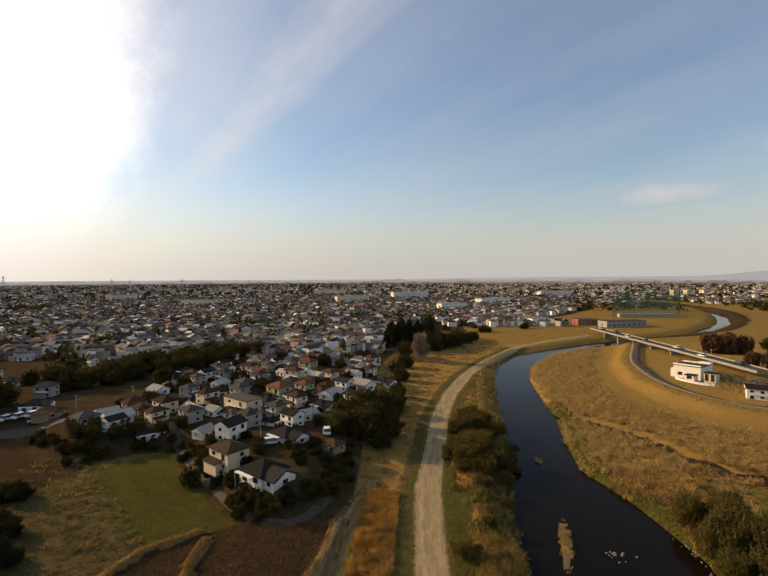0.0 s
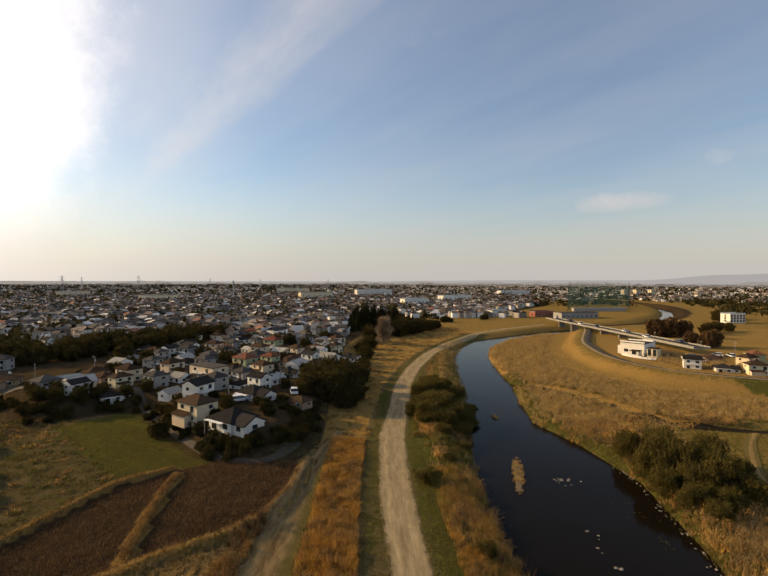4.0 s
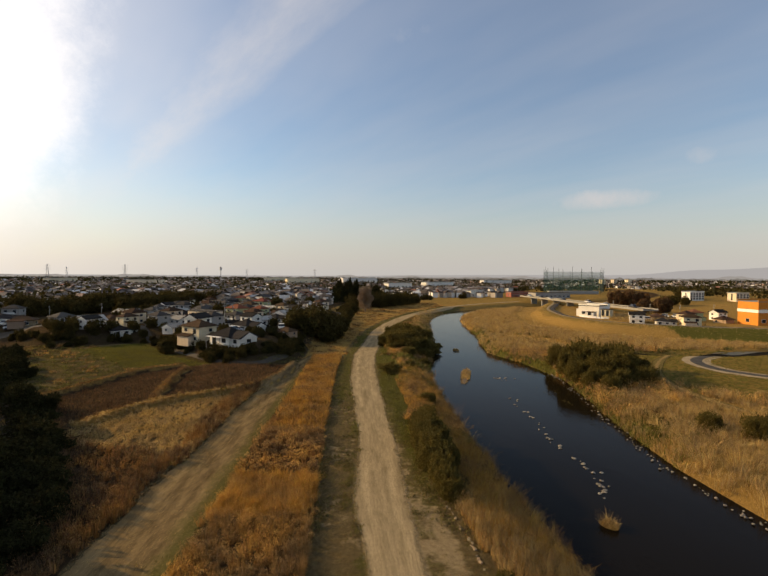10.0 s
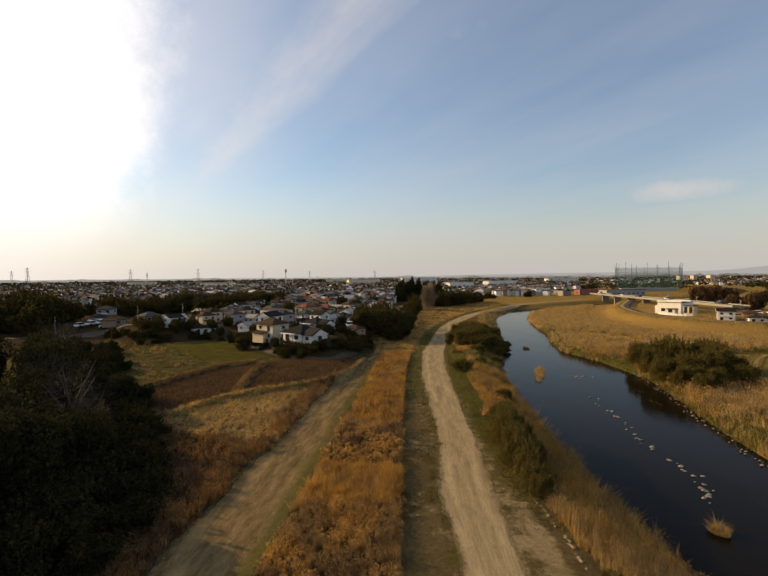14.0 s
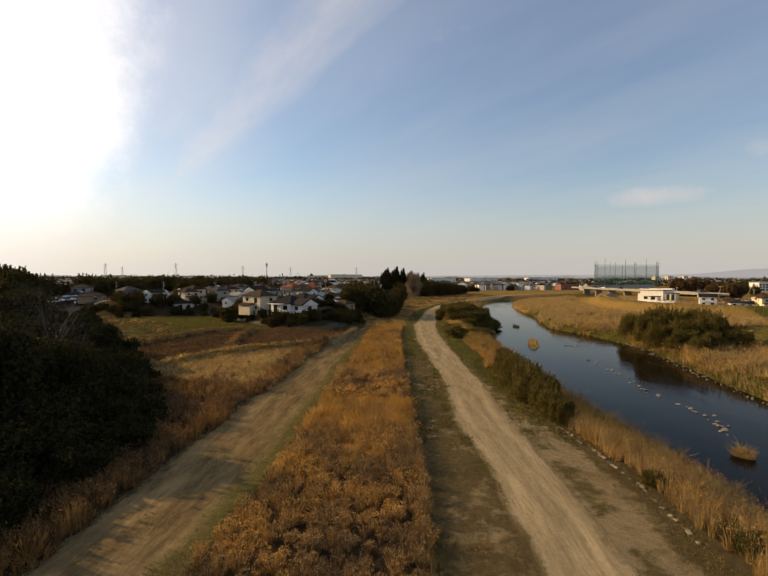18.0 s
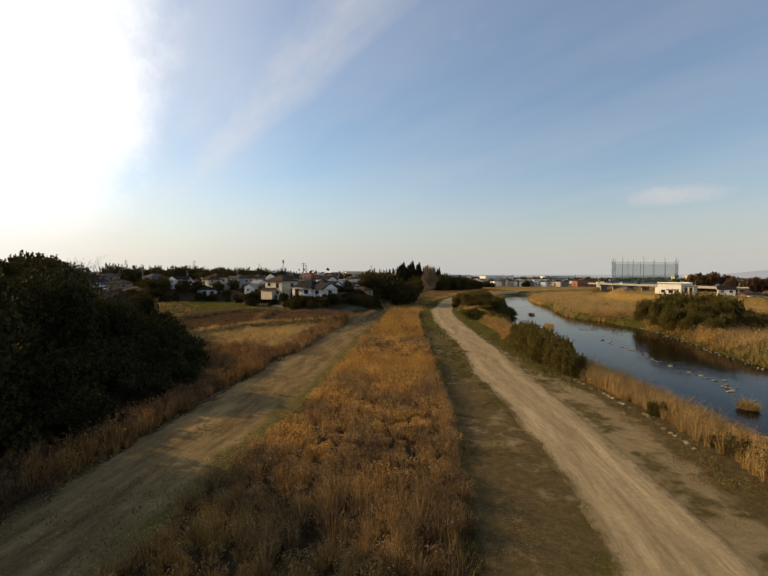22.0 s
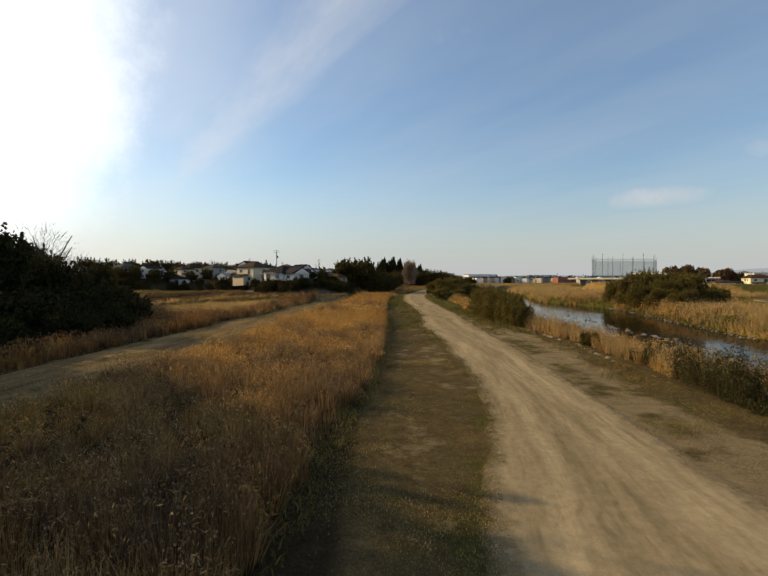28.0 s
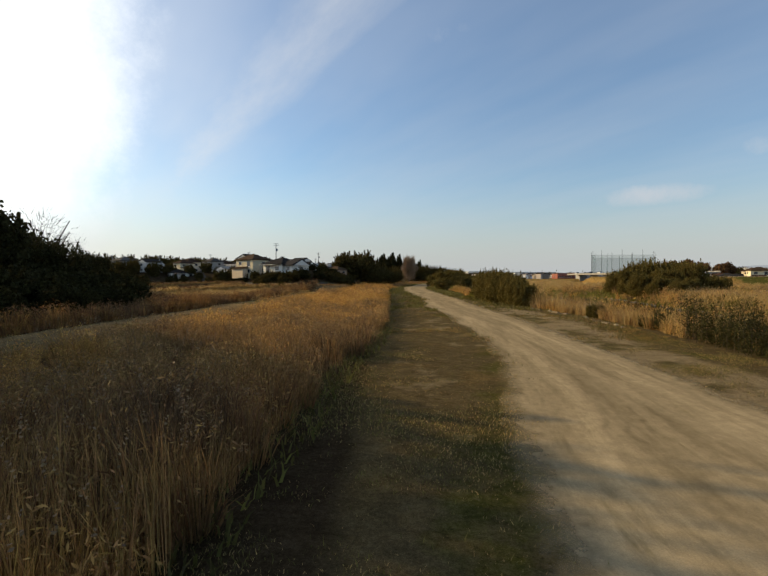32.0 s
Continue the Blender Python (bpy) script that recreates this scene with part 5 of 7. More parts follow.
for k, (off, y, s) in enumerate(((0.9, 15.0, 0.3), (1.0, 16.8, 0.36), (1.2, 18.8, 0.42), (1.1, 20.8, 0.44), (1.3, 23.0, 0.48), (1.4, 25.2, 0.46), (1.5, 27.4, 0.48), (1.7, 29.6, 0.46), (1.9, 32.0, 0.44), (2.2, 34.2, 0.38), (2.6, 21.8, 0.4), (2.9, 26.4, 0.42), (3.1, 30.6, 0.42))):
    x = float(bank_edge(y)) + off
    place(bank_shrub, x, y, s, 67 * k % 360, None, 1.6)
cedar.matrix_basis = pose(-2, 243, at(-2, 243))
small_tree = broadleaf("bank_tree", "small olive tree with a bare trunk on the lawn", 2.6, 3.6, 3800, 0.1, LEAF, 61, "tree", 16, 60)
for v in small_tree.children[-1].data.vertices:
    v.co.z = 0.75 + v.co.z * 0.72
small_tree.matrix_basis = pose(9.6, 64.5, at(9.6, 64.5))
for i in range(30):
    u = (i * 0.618) % 1
    place(cedar, -6 + 28 * u, 236 + 44 * u + 14 * ((i * 0.37) % 1), 0.85 + 0.35 * ((i * 0.71) % 1), i * 50)
wood_tree.matrix_basis = pose(-8, 108, at(-8, 108))
rust_tree.matrix_basis = pose(-62, 205, at(-62, 205))
garden_tree.matrix_basis = pose(-38, 84, at(-38, 84), 0, 0, 10) @ Matrix.Diagonal((0.7, 0.7, 0.7, 1))
for x, y, s in ((-13, 114, 0.75), (-7, 116, 0.8), (-2, 113, 0.7), (-9, 124, 0.8), (-3, 122, 0.75), (-1, 132, 0.7), (-5, 133, 0.7), (-13, 106, 0.65), (-4, 106, 0.6), (0, 140, 0.6), (0, 150, 0.6), (-1, 162, 0.6), (1, 175, 0.7), (0, 188, 0.7), (3, 200, 0.8),
                (4, 226, 0.9), (16, 252, 1.1), (20, 248, 1.1), (25, 256, 1.15), (29, 260, 1.1), (34, 266, 1.0), (40, 274, 0.9), (46, 284, 0.75), (48, 292, 0.6), (22, 262, 1.2), (17, 262, 1.2), (36, 278, 1.0)):
    place(wood_tree, x, y, s, (x * 37 + y * 11) % 360)
r = random.Random(3)
for i in range(52):
    u = i / 51
    place(wood_tree, -107 + 36 * u + r.uniform(-10, 10), 150 + 52 * u + r.uniform(-11, 11), r.uniform(0.6, 0.95), r.uniform(0, 360))
for i in range(16):
    place(wood_tree, -118 + r.uniform(-9, 9), 119 + r.uniform(-6, 8), r.uniform(0.9, 1.35), r.uniform(0, 360))
for i in range(10):
    place(rust_tree, -58 + r.uniform(-10, 10), 206 + r.uniform(-6, 6), r.uniform(0.5, 0.8), r.uniform(0, 360))
for x, y, s in ((155, 234, 1.15), (162, 232, 1.2), (168, 231, 1.05), (160, 238, 1.0), (146, 196, 0.8), (151, 192, 0.8), (157, 196, 0.9)):
    place(rust_tree, x, y, s, x * 13 % 360, None, 1.75)
for x, y, s in ((58, 326, 0.5), (61, 330, 0.6), (64, 327, 0.45), (92, 346, 0.5), (95, 349, 0.6), (190, 244, 0.8), (198, 250, 0.8), (205, 255, 0.8), (215, 258, 0.7), (265, 330, 1.0), (272, 336, 1.0), (280, 342, 1.0), (288, 346, 0.9)):
    place(wood_tree, x, y, s, x * 7 % 360)
for x, y, s in ((-74, 104, 0.55), (-71, 101, 0.6), (-67, 100, 0.55), (-63, 102, 0.6), (-60, 105, 0.55), (-55, 106, 0.5), (-51, 108, 0.5), (-69, 104, 0.6), (-77, 108, 0.5), (-47, 106, 0.4), (-64, 106, 0.5), (-40, 98, 0.4), (-36, 95, 0.35)):
    place(wood_tree, x, y, s * 0.72, (x * 23) % 360)
for x, y, s in ((-19.5, 89.6, 0.42), (-16.2, 91.6, 0.36), (-20.5, 92.6, 0.34), (-14.2, 90, 0.4), (-27.6, 91.5, 0.42), (-29, 94.5, 0.38), (-17.5, 95.2, 0.32), (-22.6, 94.6, 0.3), (-11, 92.5, 0.42), (-30.5, 82.6, 0.34), (-18.4, 86.5, 0.36)):
    place(dark_shrub if x > -20 else garden_tree, x, y, s * 1.25, x * 41 % 360)
# brush on the slope round the foot of the hill
SLOPE = [(-10.5, 100), (-11.5, 90), (-13, 82), (-16, 76), (-21, 73.6), (-27, 77.5), (-33, 84.5), (-40, 93), (-47, 102), (-57, 102.5), (-65, 95), (-74, 98), (-84, 106)]
for i in range(150):
    u = r.uniform(0, len(SLOPE) - 1.001)
    k = int(u)
    x, y = (SLOPE[k][n] + (SLOPE[k + 1][n] - SLOPE[k][n]) * (u - k) + r.gauss(0, 1.2) for n in (0, 1))
    place(dark_shrub if i % 3 == 0 else garden_tree, x, y, r.uniform(0.22, 0.46), r.uniform(0, 360))

# ---- houses ----
ROOFS = [material(f"roof_tiles_{k}", c, shade(c, 0.6), 1.2, rough=0.9, bump=0.4, bump_scale=6, per_object=0.3, spec=0.02) for k, c in (("slate", (0.036, 0.033, 0.031)), ("brown", (0.07, 0.044, 0.028)), ("grey", (0.085, 0.078, 0.07)), ("red", (0.17, 0.068, 0.042)), ("pale", (0.36, 0.35, 0.32)))]
WALLS = [material(f"house_wall_{k}", c, shade(c, 0.82), 0.7, rough=0.9, per_object=0.12) for k, c in (("white", (0.8, 0.77, 0.69)), ("cream", (0.68, 0.58, 0.4)), ("grey", (0.33, 0.315, 0.29)), ("tan", (0.36, 0.26, 0.16)), ("green", (0.4, 0.44, 0.25)))]
WHITE = material("white_paint", (0.78, 0.77, 0.74), (0.62, 0.61, 0.58), 1.0, rough=0.6)
FRAME = material("window_frame", (0.35, 0.34, 0.33), (0.25, 0.245, 0.24), 3, rough=0.5)
WOOD = material("dark_wood", (0.14, 0.085, 0.05), (0.08, 0.05, 0.03), 2)


def roof_mesh(kind, w, d, z, over=0.6, pitch=0.48):
    """A roof with its overhang and edge thickness over a w by d box; the ridge runs along x."""
    bm = bmesh.new()
    a, b, h = w / 2 + over, d / 2 + over, (d / 2 + over) * pitch
    if kind == "flat":
        box(bm, -a + 0.3, a - 0.3, -b + 0.3, b - 0.3, z, z + 0.35)
        return bm, 0.35
    run = a if kind == "gable" else max(a - b, 0.4)
    low = [bm.verts.new(p) for p in ((-a, -b, z - 0.15), (a, -b, z - 0.15), (a, b, z - 0.15), (-a, b, z - 0.15))]
    eave = [bm.verts.new((v.co.x, v.co.y, z + 0.05)) for v in low]
    r = [bm.verts.new((-run, 0, z + h)), bm.verts.new((run, 0, z + h))]
    bm.faces.new(low[::-1])
    for i in range(4):
        bm.faces.new((low[i], low[(i + 1) % 4], eave[(i + 1) % 4], eave[i]))
    bm.faces.new((eave[0], eave[1], r[1], r[0]))
    bm.faces.new((eave[2], eave[3], r[0], r[1]))
    bm.faces.new((eave[1], eave[2], r[1]))
    bm.faces.new((eave[3], eave[0], r[0]))
    return bm, h


def window(parent, x, y, z, w, h, side):
    """A framed window on a wall; side is the way that it faces: -y, +y, -x or +x."""
    turn = {"s": 0, "n": 180, "w": -90, "e": 90}[side]
    ob = part("window", boxed(-w / 2 - 0.07, w / 2 + 0.07, -0.05, 0.02, -0.07, h + 0.07), FRAME if w < 1.5 else WHITE, parent)
    ob.matrix_basis = pose(x, y, z, 0, 0, turn)
    part("pane", boxed(-w / 2, w / 2, -0.062, -0.03, 0, h), GLASS, ob)
    return ob


def house(label, w, d, storeys, kind, wall, roof, wing=0.0, balcony=False, awning=False, storey=2.9, annex=0.0):
    root = thing("house", label, "house", "village houses")
    h = storey * storeys
    part("wall", boxed(-w / 2, w / 2, -d / 2, d / 2, -1.2, h), wall, root)
    bm, rise = roof_mesh(kind, w, d, h)
    top = part("roof", bm, roof, root)
    if kind == "gable":
        for s in (-1, 1):
            bm = bmesh.new()
            v = [bm.verts.new((s * (w / 2 - 0.02), y, z)) for y, z in ((-d / 2, h - 0.2), (d / 2, h - 0.2), (0, h + rise * 0.8))]
            v += [bm.verts.new((s * (w / 2 + 0.62), p.co.y, p.co.z)) for p in v]
            bm.faces.new(v[:3]), bm.faces.new(v[3:][::-1])
            for i in range(3):
                bm.faces.new((v[i], v[(i + 1) % 3], v[3 + (i + 1) % 3], v[3 + i]))
            part("gable_wall", bm, wall, root)
    if kind != "flat":
        a = w / 2 + 0.6 if kind == "gable" else max(w / 2 - d / 2, 0.4)
        part("ridge", boxed(-a, a, -0.14, 0.14, h + rise - 0.1, h + rise + 0.12), roof, top)
    for k in range(storeys):
        z = storey * k + (0.9 if storey > 2.6 else 0.65)
        for side, long, off in (("s", w, -d / 2), ("n", w, d / 2)):
            for i in range(2):
                x = -w / 2 + w * (i + 0.5) / 2
                window(root, x, off, z if (i + k) % 2 else z - 0.6, 1.7, 1.2 if (i + k) % 2 else 1.9, side)
        for side, off in (("w", -w / 2), ("e", w / 2)):
            window(root, off, d * 0.15, z, 1.3, 1.1, side)
    if wing:
        part("wing", boxed(-w / 2 + 0.4, w / 2 - w * 0.3, -d / 2 - wing, -d / 2 + 0.02, -1.2, 2.4), wall, root)
        bm = bmesh.new()
        v = [bm.verts.new(p) for x in (-w / 2, w / 2 - w * 0.28) for p in ((x, -d / 2 - wing - 0.5, 2.35), (x, -d / 2 - wing - 0.5, 2.5), (x, -d / 2, 3.2), (x, -d / 2, 3.05))]
        for f in ((0, 1, 2, 3), (7, 6, 5, 4), (0, 4, 5, 1), (1, 5, 6, 2), (3, 2, 6, 7), (0, 3, 7, 4)):
            bm.faces.new([v[i] for i in f])
        part("wing_roof", bm, roof, root)
    if annex:
        bm, up = roof_mesh("gable", annex, d * 0.82, h - 0.35)
        for v in bm.verts:
            v.co.x += w / 2 + annex / 2
        part("annex_roof", bm, roof, root)
        side = boxed(w / 2 + 0.02, w / 2 + annex, -d * 0.41, d * 0.41, -1.2, h - 0.35)
        v = [side.verts.new((x, y, z)) for x in (w / 2 + annex - 0.2, w / 2 + annex + 0.62) for y, z in ((-d * 0.4, h - 0.5), (d * 0.4, h - 0.5), (0, h - 0.35 + up * 0.8))]
        for f in ((0, 1, 2), (5, 4, 3), (0, 3, 4, 1), (1, 4, 5, 2), (2, 5, 3, 0)):
            side.faces.new([v[n] for n in f])
        part("annex", side, wall, root)
        window(root, w / 2 + annex, 0.2, 0.7, 1.5, 1.0, "e")
        window(root, w / 2 + annex * 0.5, -d * 0.41, 0.7, 1.3, 1.0, "s")
    if balcony:
        part("balcony", box(boxed(-w * 0.3, w * 0.3, -d / 2 - 1.1, -d / 2, 2.75, 2.9), -w * 0.3, w * 0.3, -d / 2 - 1.1, -d / 2 - 1.0, 2.9, 3.8), WHITE, root)
    if awning:
        part("awning", boxed(-w * 0.45, w * 0.3, -d / 2 - 1.7, -d / 2 - 0.3, 2.25, 2.35), WHITE, root)
        for x in (-w * 0.43, w * 0.28):
            part("post", boxed(x - 0.05, x + 0.05, -d / 2 - 1.65, -d / 2 - 1.55, -1, 2.25), FRAME, root)
    return root


KINDS = [
    house("single-storey house with dark tiled roof and white gable", 8.2, 7.6, 1, "hip", WALLS[0], ROOFS[0], 0, False, True, 2.5, 3.6),
    house("two-storey cream house with brown hipped roof", 10, 7.5, 2, "hip", WALLS[1], ROOFS[1], 2.2),
    house("two-storey white house with slate roof and balcony", 9, 7, 2, "gable", WALLS[0], ROOFS[0], 0, True),
    house("two-storey grey house with grey hipped roof", 8.5, 7.5, 2, "hip", WALLS[2], ROOFS[2], 1.8, True),
    house("low tan house with brown tiled roof", 10, 7, 1, "hip", WALLS[3], ROOFS[1], 2.0, False, True, 2.6),
    house("two-storey green house with red tiled roof", 9.5, 7.5, 2, "hip", WALLS[4], ROOFS[3], 2.0),
    house("white flat-roofed two-storey apartment block", 17, 8, 2, "flat", WALLS[1], ROOFS[2], 0, True),
    house("white house with a pale gabled metal roof", 9, 8, 1, "gable", WALLS[0], ROOFS[4]),
]
SPOTS = [(0, -23.9, 81.5, -37, 0.75), (1, -32.4, 88, -37, 0.62), (0, -24.3, 100, -37, 0.65), (4, -13.8, 96.8, -37, 0.45), (2, -36.5, 100.4, 66, 0.58), (3, -50.7, 112.1, -37, 0.52), (6, -41, 121.5, -37, 0.59), (5, -34.6, 134.5, -37, 0.61), (3, -47.4, 142.6, -37, 0.54), (2, -25.1, 109.5, -37, 0.5), (0, -20.5, 124.1, -37, 0.52), (7, -19.5, 134.4, 66, 0.58), (4, -17.2, 170.3, -33, 0.58), (0, -18.9, 152.3, -33, 0.54), (7, -11.1, 147, -37, 0.68), (2, -12.4, 129.9, -37, 0.5), (5, -34.1, 175.9, -30, 0.61), (6, -43.4, 189.7, -30, 0.36), (3, -46.5, 155.2, -37, 0.54), (2, -61.2, 165.1, -33, 0.54), (2, -65.5, 157.9, 66, 0.54), (1, -60.8, 119.7, -37, 0.56), (7, -68, 110.8, 50, 0.61), (0, -57.7, 104.8, 40, 0.5), (3, -33.6, 144.5, 66, 0.54), (1, -69.9, 191.9, -10, 0.58), (2, -9, 228.8, -10, 0.58), (0, -5, 160.9, -37, 0.58), (3, -61.8, 136.1, 66, 0.5), (7, -57, 147.8, 66, 0.5), (0, -77, 167.6, -33, 0.58), (4, -6, 137, 66, 0.5), (0, -30, 110, 66, 0.43), (7, -44, 104, 66, 0.43), (3, -31, 117.5, -37, 0.48), (5, -50, 209, 5, 0.58), (4, -89, 116, 15, 0.58), (0, -98, 122, 15, 0.58), (3, -105, 136, 10, 0.58), (7, -160, 196, 20, 0.58), (2, -164, 224, 40, 0.58), (4, -140, 215, 10, 0.58)]


def build_houses():
    taken = [(x, y) for _, x, y, _, _ in SPOTS]
    for k, x, y, turn, size in SPOTS:
        copy_thing(KINDS[k], pose(x, y, at(x, y) - (0.55 if (x, y) == (-23.9, 81.5) else 0.1), 0, 0, turn) @ Matrix.Diagonal((size, size, size, 1)))
    r = random.Random(5)
    for row in range(17):
        for col in range(20):
            x, y = -4 - col * 6.2 + r.uniform(-1.1, 1.1), 98 + row * 6.4 + r.uniform(-1.3, 1.3) + col * 0.8
            if inside(np.array([x]), np.array([y]), WOOD_AREA)[0] or (x > -17 and y < 128) or y > 205 + 0.1 * x or (x < -76 and y < 150):
                continue
            if float(edge_distance(np.array([x]), np.array([y]), TERRACE)[0]) < 5.5 or any((x - a) ** 2 + (y - b) ** 2 < 27 for a, b in taken):
                continue
            taken.append((x, y))
            if r.random() < 0.12:
                place(garden_tree, x, y, r.uniform(0.7, 1.1), r.uniform(0, 360))
                continue
            size = r.uniform(0.44, 0.56)
            copy_thing(r.choice(KINDS[:5] + [KINDS[0], KINDS[4], KINDS[7]]) if r.random() < 0.965 else KINDS[5], pose(x, y, at(x, y), 0, 0, r.choice((0, 90, 180, 270)) - r.uniform(26, 46)) @ Matrix.Diagonal((size, size, size, 1)))
            if r.random() < 0.75:
                place(garden_tree, x + r.uniform(-5, 5), y + r.choice((-4.4, 4.4)), r.uniform(0.3, 0.65), r.uniform(0, 360))
    return taken


def build_gardens(spots):
    """Dark shrubs and small trees crowding the gaps between the houses."""
    q = random.Random(17)
    for x, y in spots:
        if not (y < 205 and -80 < x < 0):
            continue
        for _ in range(1 if y < 165 else 0):
            a, far = q.uniform(0, math.tau), q.uniform(3.2, 4.6)
            u, v = x + far * math.cos(a), y + far * math.sin(a)
            if float(edge_distance(np.array([u]), np.array([v]), TERRACE)[0]) > 2 and all((u - c) ** 2 + (v - d) ** 2 > 9 for c, d in spots):
                place(garden_tree if q.random() < 0.6 else dark_shrub, u, v, q.uniform(0.22, 0.5), q.uniform(0, 360))


WOOD_AREA = [(-118, 138), (-92, 140), (-66, 180), (-58, 206), (-72, 222), (-104, 200), (-122, 175)]
taken = build_houses()
build_gardens(taken)
for k, (proto, x, y) in enumerate(zip(KINDS, (-128, -142, -156, -171, 128, 141, 172, -186), (150, 158, 150, 163, 160, 156, 150, 172))):
    proto.matrix_basis = pose(x, y, at(x, y), 0, 0, 15 * k) @ Matrix.Diagonal((0.58, 0.58, 0.58, 1))


def town(name, count, keep, r0, r1, label, seed):
    """Far houses, each a small gabled box, too many and too small to tell apart singly."""
    r = np.random.default_rng(seed)
    ang, rad = r.uniform(-0.95, 0.95, count), np.sqrt(r.uniform(r0**2, r1**2, count))
    x, y = rad * np.sin(ang), rad * np.cos(ang)
    k = keep(x, y)
    x, y = x[k], y[k]
    n = len(x)
    w, d, h, t = r.uniform(2.0, 3.7, n), r.uniform(1.8, 2.7, n), r.choice([2.2, 3.7, 4.1], n), r.uniform(0, math.pi, n)
    z = ground_z(x, y)
    c, s = np.cos(t), np.sin(t)

    def corner(u, v, up):
        return np.stack([x + c * u * w - s * v * d, y + s * u * w + c * v * d, z + up], 1)

    wall = np.stack([corner(-1, -1, 0), corner(1, -1, 0), corner(1, 1, 0), corner(-1, 1, 0), corner(-1, -1, h), corner(1, -1, h), corner(1, 1, h), corner(-1, 1, h)], 1).reshape(-1, 3)
    i = np.arange(n)[:, None] * 8
    quads = np.concatenate([i + f for f in ([0, 1, 5, 4], [1, 2, 6, 5], [2, 3, 7, 6], [3, 0, 4, 7])])
    stuff(name + "_walls", mesh_np("walls", wall, quads, WALL_FAR), label, "house")
    top = h + d * 0.5
    roof = np.stack([corner(-1.1, -1.2, h - 0.1), corner(1.1, -1.2, h - 0.1), corner(1.1, 1.2, h - 0.1), corner(-1.1, 1.2, h - 0.1), corner(-0.75, 0, top), corner(0.75, 0, top)], 1).reshape(-1, 3)
    i = np.arange(n)[:, None] * 6
    me = mesh_np("roofs", roof, np.concatenate([i + [0, 1, 5, 4], i + [2, 3, 4, 5], i + [1, 2, 5, 5], i + [3, 0, 4, 4]])[: 2 * n], ROOF_FAR)
    stuff(name + "_roofs", me, label, "house")


def spread_material(name, stops, rough):
    m = bpy.data.materials.new(name)
    m.use_nodes = True
    tree = m.node_tree
    rnd = nd(tree, "ShaderNodeNewGeometry").outputs["Random Per Island"]
    col = ramp(tree, rnd, stops)
    bsdf = tree.nodes["Principled BSDF"]
    tree.links.new(col, bsdf.inputs["Base Color"])
    bsdf.inputs["Roughness"].default_value, bsdf.inputs["Specular IOR Level"].default_value = rough, 0.03
    return m


# Far walls and roofs: distance haze is mixed in as a paler base colour.
WALL_FAR = spread_material("far_walls", [(0.0, (0.2, 0.17, 0.14)), (0.35, (0.42, 0.36, 0.29)), (0.65, (0.62, 0.57, 0.5)), (0.85, (0.78, 0.74, 0.68)), (1.0, (0.85, 0.84, 0.8))], 0.85)
ROOF_FAR = spread_material("far_roofs", [(0.0, (0.06, 0.054, 0.05)), (0.5, (0.12, 0.098, 0.08)), (0.74, (0.2, 0.18, 0.16)), (0.8, (0.28, 0.11, 0.06)), (0.84, (0.2, 0.18, 0.16)), (1.0, (0.7, 0.67, 0.62))], 0.75)


def town_keep(x, y):
    d, _ = river_d(x, y)
    west = (edge_distance(x, y, TERRACE) > 12) & ((y > 208 + 0.1 * x) | (x < -190) | ((x < -150) & (y > 235)))
    east = (x > 30) & (y > 362) & (x < 2500) & ~((x > 130) & (x < 520) & (y < 640) & (d < 130)) & (d > 40) & ~((x > 180) & (x < 300) & (y > 400) & (y < 520))
    west = west & ~inside(x, y, WOOD_AREA)
    return (west | east) & (wave(x, y, 60, 3) > -0.55)


town("town", 17000, town_keep, 200, 900, "dense town of small tiled houses", 21)
town("far_town", 18000, town_keep, 900, 2680, "distant town of small houses towards the horizon", 22)


def far_trees(name, count, r0, r1, size, label, mat, seed):
    """Clumps of trees between far houses, as loose heaps of leaf clumps."""
    r = np.random.default_rng(seed)
    ang, rad = r.uniform(-0.95, 0.95, count), np.sqrt(r.uniform(r0**2, r1**2, count))
    x, y = rad * np.sin(ang), rad * np.cos(ang)
    d, _ = river_d(x, y)
    k = (d > 25) & ((edge_distance(x, y, TERRACE) > 6) | (y > 330)) & ((y > 275) | (x < -130)) & ~((x > 60) & (x < 330) & (y < 520))
    x, y = x[k], y[k]
    per = 26
    grow = np.repeat(r.uniform(0.5, 1.3, len(x)), per)
    d3 = r.normal(size=(len(x) * per, 3)) * [1.2, 1.2, 0.7]
    p = np.stack([np.repeat(x, per), np.repeat(y, per), np.repeat(ground_z(x, y), per)], 1) + (d3 * size + [0, 0, size * 1.3]) * grow[:, None]
    stuff(name, leaves(name, p, size * 0.75, mat, r), label, "trees")


LEAF_TOWN = material("town_leaf", (0.07, 0.058, 0.02), (0.035, 0.03, 0.012), 0.05, island=0.4, translucent=0.15, spec=0.03)
far_trees("town_trees", 3000, 230, 900, 2.0, "dark olive garden trees scattered through the town", LEAF_TOWN, 31)
far_trees("far_trees", 1300, 800, 2300, 3.0, "dark woods scattered through the distant town", LEAF_DARK, 32)

